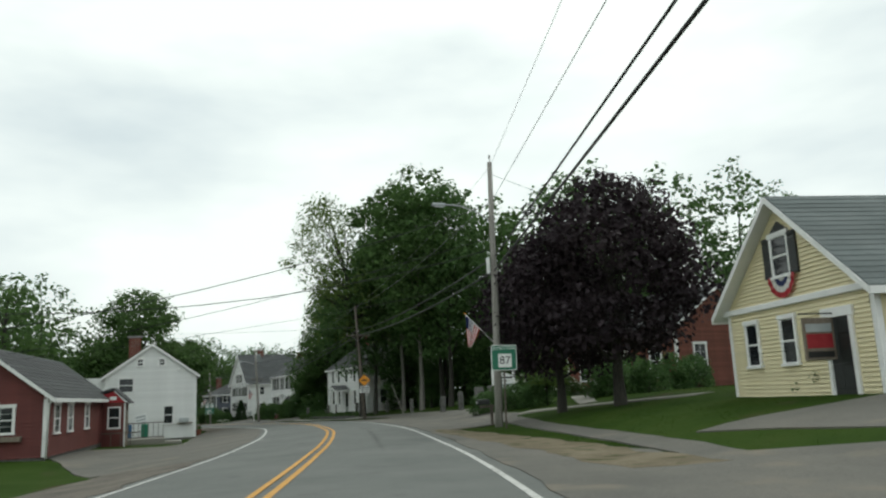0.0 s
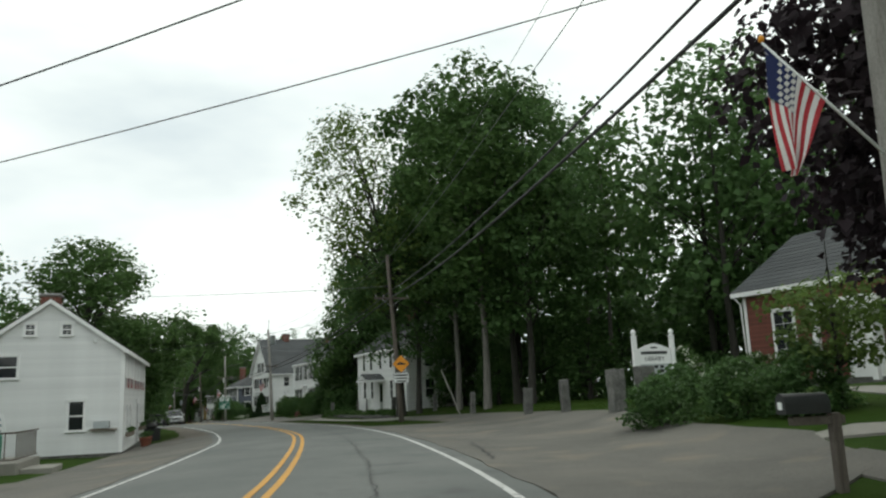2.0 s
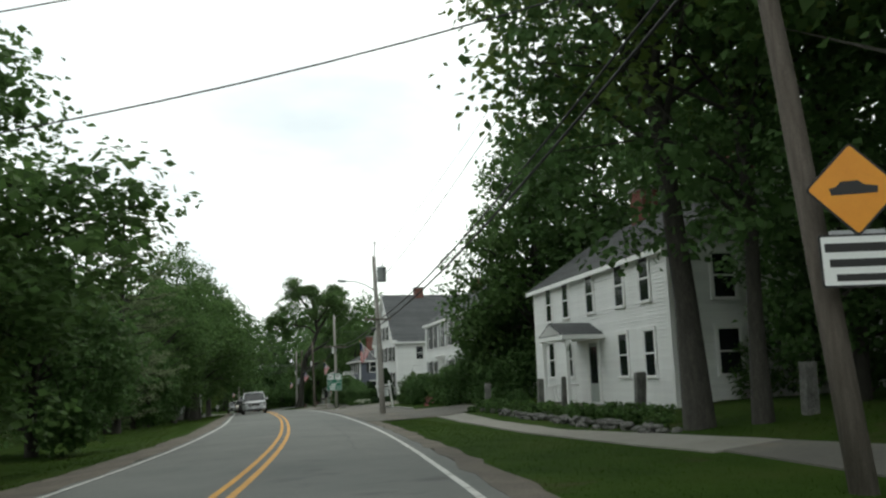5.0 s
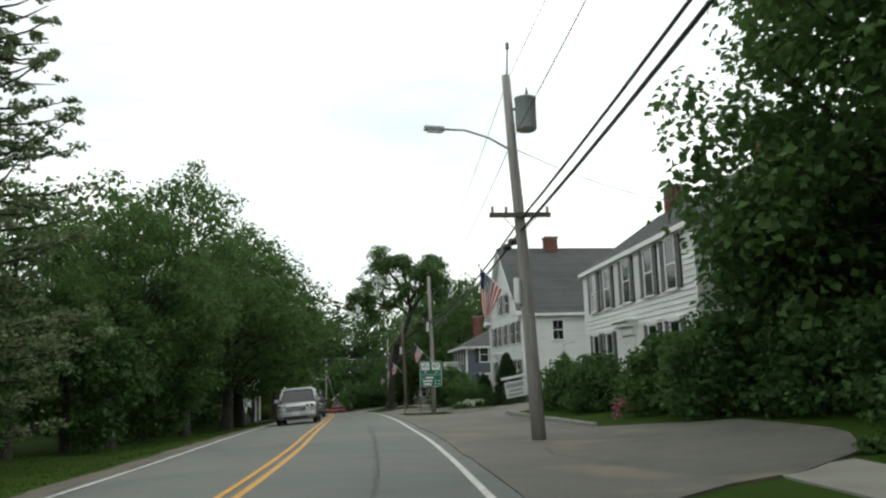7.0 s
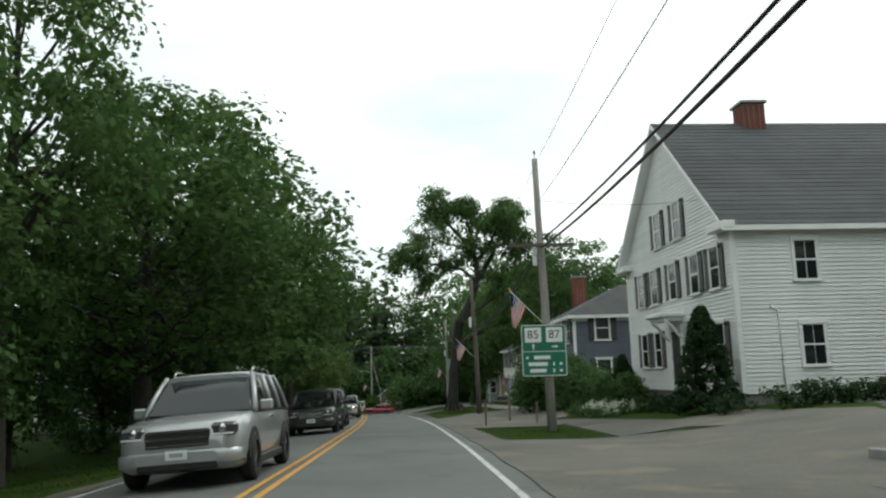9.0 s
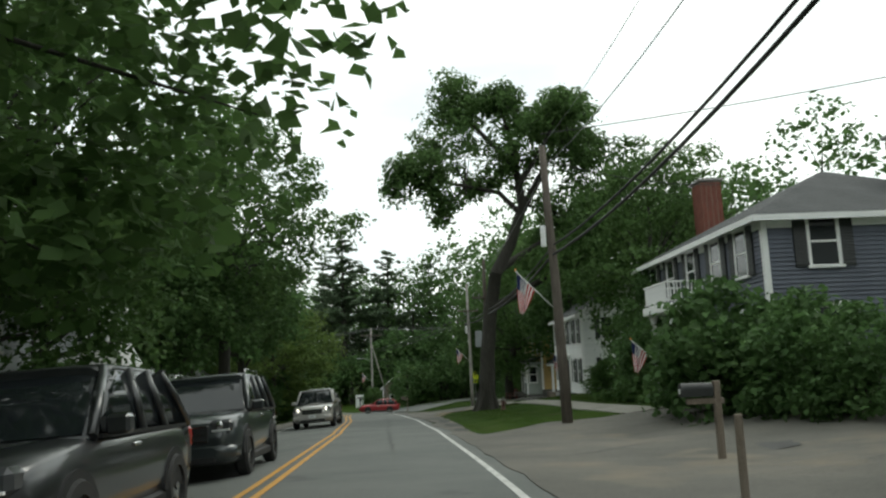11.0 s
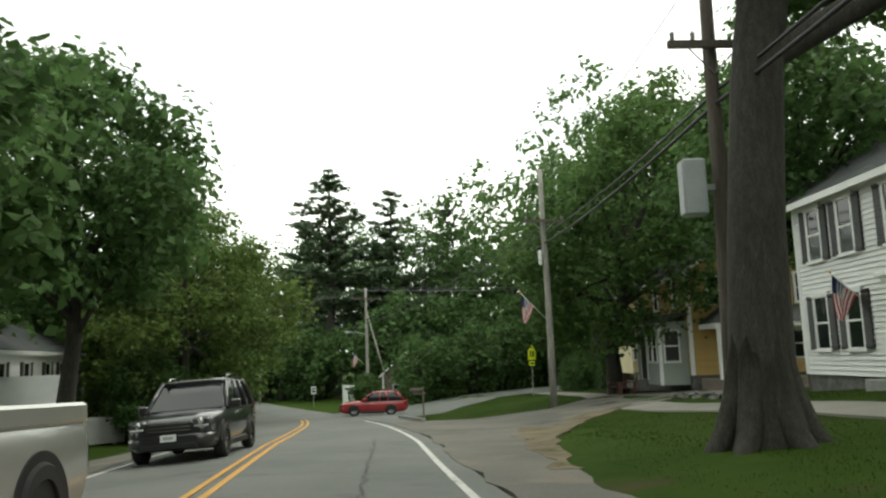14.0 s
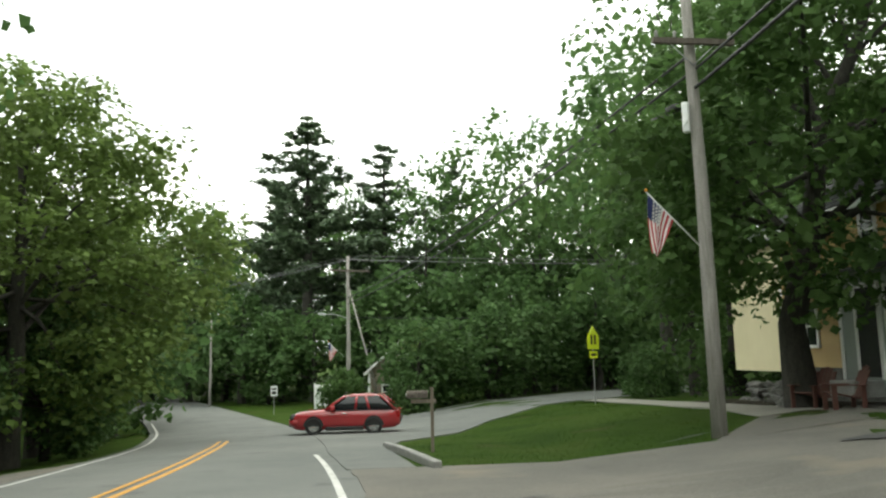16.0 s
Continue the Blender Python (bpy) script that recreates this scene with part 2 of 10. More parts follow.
M["leaf_purple"] = stuff("dark_purple_maple_leaves", [(0.026, 0.019, 0.024), (0.036, 0.026, 0.031), (0.046, 0.035, 0.039)], 0.4, 0.6, fine=0.0, per_island=0.25, through_light=0.25, sheen=0.16)
M["yew"] = stuff("dark_yew_foliage", [(0.022, 0.045, 0.018), (0.032, 0.062, 0.024), (0.045, 0.08, 0.03)], 0.8, 0.6, fine=0.0, per_island=0.25, through_light=0.25, sheen=0.15)
M["needle"] = stuff("pine_needles", [(0.06, 0.098, 0.05), (0.078, 0.122, 0.064), (0.1, 0.146, 0.078)], 0.5, 0.7, fine=0.0, per_island=0.3, through_light=0.3)
M["larch"] = stuff("pale_larch_needles", [(0.13, 0.17, 0.085), (0.18, 0.22, 0.12)], 0.5, 0.7, fine=0.0, per_island=0.3, through_light=0.4, sheen=0.2)
M["blossom"] = stuff("white_blossom", [(0.6, 0.62, 0.52), (0.72, 0.73, 0.64)], 3, 0.7, fine=0.0, per_island=0.2, through_light=0.3)
M["chrome"] = glossy("bright_chrome", (0.6, 0.6, 0.6), 0.15, 1.0)
M["tyre"] = glossy("black_rubber", (0.018, 0.018, 0.018), 0.8)
M["plastic"] = glossy("black_plastic", (0.015, 0.015, 0.016), 0.55)
M["lamp_clear"] = glossy("clear_headlamp", (0.75, 0.77, 0.78), 0.1)
M["lamp_dark"] = glossy("smoked_lamp_lens", (0.06, 0.062, 0.066), 0.08)
M["headlight_on"] = glossy("lit_headlamp", (1.0, 0.93, 0.8), 0.2, glow=2.5)
M["lamp_red"] = glossy("red_tail_lamp", (0.3, 0.01, 0.01), 0.15)
for key, col in (("silver", (0.36, 0.37, 0.38)), ("car_black", (0.014, 0.015, 0.017)), ("pewter", (0.36, 0.35, 0.325)), ("car_red", (0.33, 0.012, 0.018)), ("car_dark", (0.022, 0.028, 0.03))):
    M[key] = stuff(key + "_car_paint", [col, tuple(c * 1.1 for c in col)], 3, 0.3, fine=0.02, coat=1.0, metal=0.35 if key in ("silver", "pewter") else 0.0)

# ---------------------------------------------------------------- the road's line, and places beside it
# s: metres along the driven lane from the start; d: metres to the right of it
EYE = 1.30
LINE = [Vector((r[1], r[2], r[3] - EYE)) for r in PATH]
first = (LINE[1] - LINE[0]).normalized()
LINE = [LINE[0] - first * k for k in (90, 60, 30, 12)] + LINE
for run, turn, fall in ((6, 30, -0.042), (8, 32, -0.048), (8, 35, -0.052), (8, 39, -0.052), (10, 44, -0.04), (14, 49, -0.02), (20, 53, 0), (40, 56, 0), (60, 57, 0)):
    LINE.append(LINE[-1] + Vector((-math.sin(radians(turn)), math.cos(radians(turn)), fall)) * run)
LINE = np.array([tuple(p) for p in LINE])
ALONG = np.concatenate([[0], np.cumsum(np.hypot(*(LINE[1:, :2] - LINE[:-1, :2]).T))])
ALONG -= ALONG[4]


def smooth_line():
    """The line resampled every 2 m and smoothed, with its right-hand side."""
    s = np.arange(-88, ALONG[-1] - 2, 2.0)
    p = np.stack([np.interp(s, ALONG, LINE[:, i]) for i in range(3)], 1)
    for _ in range(3):
        p[1:-1] = 0.25 * p[:-2] + 0.5 * p[1:-1] + 0.25 * p[2:]
    t = np.gradient(p[:, :2], axis=0)
    t /= np.linalg.norm(t, axis=1)[:, None]
    return s, p, np.stack([t[:, 1], -t[:, 0]], 1)


RS, RP, RN = smooth_line()


def right_edge(s):
    return float(np.interp(s, [0, 20, 50, 75, 100, 127, 169, 180, 195, 204, 213], [1.6, 1.6, 1.5, 1.15, 1.2, 1.38, 1.36, 0.9, 0.2, -0.6, -1.35]))


def middle(s):
    return float(np.interp(s, [0, 20, 35, 55, 66, 100, 170, 186, 196, 204, 215], [-1.9, -1.9, -1.65, -1.7, -2.05, -2.1, -2.2, -2.8, -3.55, -3.85, -4.15]))


def left_edge(s):
    return middle(s) - float(np.interp(s, [40, 55, 75, 180, 200], [3.0, 2.9, 3.15, 3.0, 2.8]))


def shift(s):
    return middle(s) + 2.0


# cross-section: height over the driven lane, by d
CD = np.array([-60, -45, -35, -28, -22, -18, -15, -12, -10, -8.5, -7, -6, -5.5, -5.2, -4, -2, 0, 1.5, 2, 3, 4, 5, 6, 7, 8, 9, 10, 11, 12, 14, 17, 20, 25, 32, 45, 60.0])
CZ = np.interp(CD, [-60, -20, -10, -6, -5.2, -2, 2, 6, 9, 12, 20, 60], [1.5, -0.4, -0.7, -0.28, -0.17, 0, 0, 0.0, 0.35, 0.7, 0.9, 1.4])


def place(s, d):
    i = np.interp(s, RS, np.arange(len(RS)))
    a, f = min(int(i), len(RS) - 2), 0
    f = i - a
    p, n = RP[a] * (1 - f) + RP[a + 1] * f, RN[a] * (1 - f) + RN[a + 1] * f
    return p[0] + n[0] * d, p[1] + n[1] * d


def lawn_rise(s, d):
    """The lawn before the hall and the library, and the verge under the oak, stand higher than the road."""
    f = min(1.0, max(0.0, (d - 4.0) / 4.0))
    g = min(1.0, max(0.0, (d - 2.5) / 2.4))
    return 0.3 * f * f * (3 - 2 * f) * float(np.interp(s, [6, 16, 46, 58], [0, 1, 1, 0])) + 0.3 * g * g * (3 - 2 * g) * float(np.interp(s, [161, 165, 190, 199], [0, 1, 1, 0]))


def height(s, d):
    return float(np.interp(s, RS, RP[:, 2])) + float(np.interp(d - shift(s), CD, CZ)) + lawn_rise(s, d)


def sd(x, y):
    """Along and beside, of a place."""
    k = int(np.argmin((RP[:, 0] - x) ** 2 + (RP[:, 1] - y) ** 2))
    n = RN[k]
    t = np.array([-n[1], n[0]])
    q = np.array([x, y]) - RP[k, :2]
    return RS[k] + float(q @ t), float(q @ n)


def floor_at(x, y):
    return height(*sd(x, y))


def heading(s):
    k = int(np.argmin(np.abs(RS - s)))
    return math.degrees(math.atan2(-(-RN[k][1]), RN[k][0]))


def spot(s, d, up=0.0):
    x, y = place(s, d)
    return Vector((x, y, height(s, d) + up))


# ---------------------------------------------------------------- mesh helpers
def mesh_of(name, verts, faces, material):
    me = bpy.data.meshes.new(name)
    me.from_pydata([tuple(v) for v in verts], [], [tuple(f) for f in faces])
    me.update()
    for m in material if isinstance(material, (list, tuple)) else [material]:
        me.materials.append(m)
    return me


def part(name, bm, material, parent=None, label=""):
    """A bmesh, or a mesh, as ONE object under a thing or a part."""
    if isinstance(bm, bpy.types.Mesh):
        me = bm
    else:
        me = bpy.data.meshes.new(name)
        bm.to_mesh(me)
        bm.free()
        me.materials.append(material)
    ob = new(name, me)
    ob.parent = parent
    return tagged(ob, label)


def thing(name, label, category, at=None, group="", kind=""):
    """An Empty at a thing's base."""
    ob = tagged(new(name), label, category, group, kind)
    if at is not None:
        ob.matrix_world = at
    return ob


def add_box(bm, x0, x1, y0, y1, z0, z1, bevel=0.0):
    vs = [bm.verts.new(c) for c in ((x0, y0, z0), (x1, y0, z0), (x1, y1, z0), (x0, y1, z0), (x0, y0, z1), (x1, y0, z1), (x1, y1, z1), (x0, y1, z1))]
    fs = [bm.faces.new([vs[i] for i in f]) for f in ((3, 2, 1, 0), (4, 5, 6, 7), (0, 1, 5, 4), (1, 2, 6, 5), (2, 3, 7, 6), (3, 0, 4, 7))]
    if bevel:
        edges = list({e for f in fs for e in f.edges})
        bmesh.ops.bevel(bm, geom=edges, offset=bevel, segments=1, affect="EDGES")
    return vs


def boxed(*sides, bevel=0.0):
    bm = bmesh.new()
    add_box(bm, *sides, bevel=bevel)
    return bm


def add_tube(bm, points, radii, sides=8, cap=True):
    """A tapered tube through points."""
    rings = []
    pts = [Vector(p) for p in points]
    for i, p in enumerate(pts):
        way = (pts[min(i + 1, len(pts) - 1)] - pts[max(i - 1, 0)]).normalized()
        side = way.cross(Vector((0, 0, 1))) if i == 0 else side - way * side.dot(way)
        side = side.normalized() if side.length > 1e-3 else Vector((1, 0, 0))
        over = side.cross(way)
        r = radii[i] if isinstance(radii, (list, tuple)) else radii
        rings.append([bm.verts.new(p + (side * math.cos(2 * math.pi * k / sides) + over * math.sin(2 * math.pi * k / sides)) * r) for k in range(sides)])
    for a, b in zip(rings, rings[1:]):
        for k in range(sides):
            f = bm.faces.new((a[k], a[(k + 1) % sides], b[(k + 1) % sides], b[k]))
            f.smooth = True
    if cap:
        bm.faces.new(rings[0])
        bm.faces.new(rings[-1][::-1])


def tubed(points, radii, sides=8):
    bm = bmesh.new()
    add_tube(bm, points, radii, sides)
    bmesh.ops.recalc_face_normals(bm, faces=bm.faces)
    return bm


def add_lathe(bm, profile, sides=16, at=(0, 0, 0)):
    """Profile of (radius, z) turned about the upright axis."""
    rings = [[bm.verts.new((at[0] + r * math.cos(2 * math.pi * k / sides), at[1] + r * math.sin(2 * math.pi * k / sides), at[2] + z)) for k in range(sides)] for r, z in profile]
    for a, b in zip(rings, rings[1:]):
        for k in range(sides):
            f = bm.faces.new((a[k], a[(k + 1) % sides], b[(k + 1) % sides], b[k]))
            f.smooth = True
    bm.faces.new(rings[0][::-1])
    bm.faces.new(rings[-1])


def lathed(profile, sides=16, at=(0, 0, 0)):
    bm = bmesh.new()
    add_lathe(bm, profile, sides, at)
    return bm


# ---------------------------------------------------------------- ground
def build_ground():
    verts, faces = [], []
    n = len(CD)
    for k in range(len(RS)):
        for j, d in enumerate(CD):
            d = d + shift(RS[k])
            x, y = RP[k, 0] + RN[k, 0] * d, RP[k, 1] + RN[k, 1] * d
            z = RP[k, 2] + CZ[j] + lawn_rise(RS[k], d)
            if -5.3 < CD[j] < 1.9:
                z -= 0.14
            z += 0.035 * noise.noise((x * 0.6, y * 0.6, 0)) if d > 6 or d < -7 else 0
            verts.append((x, y, z))
    for k in range(len(RS) - 1):
        for j in range(n - 1):
            a = k * n + j
            faces.append((a, a + 1, a + n + 1, a + n))
    rim = [j for j in range(n)] + [k * n + n - 1 for k in range(1, len(RS))] + [(len(RS) - 1) * n + j for j in range(n - 2, -1, -1)] + [k * n for k in range(len(RS) - 2, 0, -1)]
    # out to a wide circle: each rim point goes to its own bearing, in order round the rim
    mid = RP[int(np.argmin(np.abs(RS - 110))), :2]
    q = np.array([verts[i][:2] for i in rim])
    run = np.concatenate([[0], np.cumsum(np.linalg.norm(q[1:] - q[:-1], axis=1))])
    corners = [0, n - 1, n - 1 + len(RS) - 1, 2 * n - 2 + len(RS) - 1]
    bear = [math.atan2(*(q[c] - mid)[::-1]) for c in corners]
    for k in (1, 2, 3):
        while bear[k] < bear[k - 1]:
            bear[k] += 2 * math.pi
    total = run[-1] + np.linalg.norm(q[-1] - q[0])
    bearing = np.interp(run, [run[c] for c in corners] + [total], list(bear) + [bear[0] + 2 * math.pi])
    prev = rim
    for far, level in ((0.03, 3.5), (0.15, 6.0), (1.0, 8.0)):
        ring = []
        for i, b in zip(rim, bearing):
            x, y, z = verts[i]
            ring.append(len(verts))
            verts.append((x + (mid[0] + 2400 * math.cos(b) - x) * far, y + (mid[1] + 2400 * math.sin(b) - y) * far, level - 4))
        for i in range(len(rim)):
            j = (i + 1) % len(rim)
            faces.append((prev[i], ring[i], ring[j], prev[j]))
        prev = ring
    me = mesh_of("ground", verts, faces, M["ground"])
    for p in me.polygons:
        p.use_smooth = True
    tagged(new("ground", me), "grassy village ground with bare soil patches beside the road", "ground", kind="structure")


def strip(name, s0, s1, left, right, up, material, label, category, parent=None, step=2.0, thick=0.12, wobble=0.0, cols=6, kind="structure", seed=0.0):
    """A sheet laid on the ground from s0 to s1 between left(s) and right(s), with a lip down to the soil."""
    n = max(2, int(round((s1 - s0) / step)) + 1)
    verts, faces = [], []
    lf = left if callable(left) else (lambda s: left)
    rf = right if callable(right) else (lambda s: right)
    for i in [0] + list(range(n)) + [n - 1]:
        s = s0 + (s1 - s0) * i / (n - 1)
        drop = thick if len(verts) in (0, (n + 1) * (cols + 3)) else 0.0
        a, b = lf(s), rf(s)
        a += wobble * noise.noise((s * 0.7, 1.3 + seed, 0)) + wobble * 0.5 * noise.noise((s * 2.3, 7.3 + seed, 0))
        b += wobble * noise.noise((s * 0.7, 9.1 + seed, 0)) + wobble * 0.5 * noise.noise((s * 2.3, 3.3 + seed, 0))
        row = [a + (b - a) * j / cols for j in range(cols + 1)]
        x, y = place(s, a)
        verts.append((x, y, height(s, a) + up - thick))
        for d in row:
            x, y = place(s, d)
            verts.append((x, y, height(s, d) + up - drop))
        x, y = place(s, b)
        verts.append((x, y, height(s, b) + up - thick))
    w = cols + 3
    for i in range(n + 1):
        for j in range(w - 1):
            faces.append((i * w + j, i * w + j + 1, (i + 1) * w + j + 1, (i + 1) * w + j))
    ob = new(name, mesh_of(name, verts, faces, material))
    ob.parent = parent
    if parent:
        return ob
    return tagged(ob, label, category, kind=kind)


build_ground()
road = strip("road", -60, RS[-1] - 4, lambda s: left_edge(s) - 0.35, lambda s: right_edge(s) + 0.4, 0.02, M["asphalt"], "worn grey asphalt two-lane road", "road", cols=10, wobble=0.06)


def line(name, s0, s1, offset, material, half=0.055):
    strip(name, s0, s1, lambda s: offset(s) - half, lambda s: offset(s) + half, 0.026, material, "", "", parent=road, thick=0.003, cols=1)


line("yellow_line", -60, 222, lambda s: middle(s) - 0.13, M["yellow_line"])
line("yellow_line", -60, 222, lambda s: middle(s) + 0.13, M["yellow_line"])
line("white_line", -60, 212.5, right_edge, M["white_line"], 0.055)
line("white_line", -60, 245, left_edge, M["white_line"])

# ---------------------------------------------------------------- houses
# a house's own axes: y along the front, x from the front to the back, the origin at the front's near corner
def add_window(parent, face, u, z, w, h, shutters, house, kind="window", lights=(1, 1)):
    """A sash window on a wall: casing, sill, two sashes with bars, dark panes, shutters."""
    wm = house["frames"][face]
    win = part(kind, boxed(u - w / 2, u + w / 2, -0.054, 0.05, z, z + h), M["glass"], parent)
    win.matrix_basis = wm
    t = 0.09
    bm = bmesh.new()
    add_box(bm, u - w / 2 - t, u - w / 2 + 0.01, -0.085, 0.03, z - 0.02, z + h + 0.06)
    add_box(bm, u + w / 2 - 0.01, u + w / 2 + t, -0.085, 0.03, z - 0.02, z + h + 0.06)
    add_box(bm, u - w / 2 - t - 0.03, u + w / 2 + t + 0.03, -0.105, 0.03, z + h, z + h + 0.13)
    part("casing", bm, house["trim"], win)
    part("sill", boxed(u - w / 2 - t - 0.03, u + w / 2 + t + 0.03, -0.13, 0.03, z - 0.07, z), house["trim"], win)
    bm = bmesh.new()
    b = 0.028
    add_box(bm, u - w / 2, u + w / 2, -0.078, -0.05, z + h / 2 - b, z + h / 2 + b)
    for x in (u - w / 2, u + w / 2 - b):
        add_box(bm, x, x + b, -0.072, -0.05, z, z + h)
    for y in (z, z + h - b):
        add_box(bm, u - w / 2, u + w / 2, -0.072, -0.05, y, y + b)
    for i in range(1, lights[0]):
        x = u - w / 2 + w * i / lights[0]
        add_box(bm, x - 0.007, x + 0.007, -0.066, -0.05, z, z + h)
    for half in (0, 1):
        for i in range(1, lights[1] // 1 if lights[1] < 3 else 2):
            y = z + half * h / 2 + h / 4
            add_box(bm, u - w / 2, u + w / 2, -0.066, -0.05, y - 0.007, y + 0.007)
    part("sash", bm, house["trim"], win)
    if shutters:
        sw = w * 0.46
        for x in (u - w / 2 - t - sw + 0.02, u + w / 2 + t - 0.02):
            zs = [(z - 0.02, -0.02), (z - 0.02, -0.1), (z + 0.06, -0.1)]
            for k in range(int((h - 0.1) / 0.085)):
                zs += [(z + 0.06 + 0.085 * k, -0.104), (z + 0.06 + 0.085 * (k + 1), -0.078)]
            zs += [(z + h - 0.02, -0.1), (z + h + 0.04, -0.1), (z + h + 0.04, -0.02)]
            bm = bmesh.new()
            ends = [[bm.verts.new((q, y, zz)) for zz, y in zs] for q in (x, x + sw)]
            for k in range(len(zs) - 1):
                bm.faces.new((ends[0][k], ends[1][k], ends[1][k + 1], ends[0][k + 1]))
            for e in ends:
                bm.faces.new(e)
            bmesh.ops.recalc_face_normals(bm, faces=bm.faces)
            part("shutter", bm, house["shutter"], win)
    return win


def add_door(parent, face, u, z, w, h, house, material, label="panelled door with white casing"):
    wm = house["frames"][face]
    bm = bmesh.new()
    add_box(bm, u - w / 2, u + w / 2, -0.05, 0.05, z, z + h)
    door = part("door", bm, material, parent, label)
    door.matrix_basis = wm
    for cx in (-0.24, 0.24):
        for z0, z1 in ((0.12, 0.42), (0.47, 0.75), (0.79, 0.95)):
            part("panel", boxed(u + cx * w - w * 0.17, u + cx * w + w * 0.17, -0.062, -0.048, z + z0 * h, z + z1 * h, bevel=0.006), material, door)
    bm = bmesh.new()
    for x in (u - w / 2 - 0.14, u + w / 2):
        add_box(bm, x, x + 0.14, -0.09, 0.03, z, z + h + 0.02)
    add_box(bm, u - w / 2 - 0.2, u + w / 2 + 0.2, -0.1, 0.03, z + h, z + h + 0.24)
    part("casing", bm, house["trim"], door)
    part("knob", lathed(((0.01, 0), (0.03, 0.02), (0.03, 0.05), (0.01, 0.06)), 8, (u + w * 0.4, -0.1, z + 1.0)), M["chrome"], door)
    return door


def shingles(parent, house, corners, material, rows, reach=300):
    """Overlapping shingle courses on a roof plane. corners: eave near, eave far, ridge far, ridge near."""
    a, b, c, d = [Vector(p) for p in corners]
    nrm = (b - a).cross(d - a).normalized()
    if nrm.z < 0:
        nrm = -nrm
    for k in range(rows):
        f0, f1 = k / rows, min(1.0, (k + 1.25) / rows)
        p0, p1, q1, q0 = a.lerp(d, f0), b.lerp(c, f0), b.lerp(c, f1), a.lerp(d, f1)
        up = nrm * 0.022
        vs = [p0 + up, p1 + up, q1 + nrm * 0.004, q0 + nrm * 0.004, p0, p1]
        part("shingle_course", mesh_of("shingle_course", vs, [(0, 1, 2, 3), (4, 5, 1, 0)], material), None, parent)


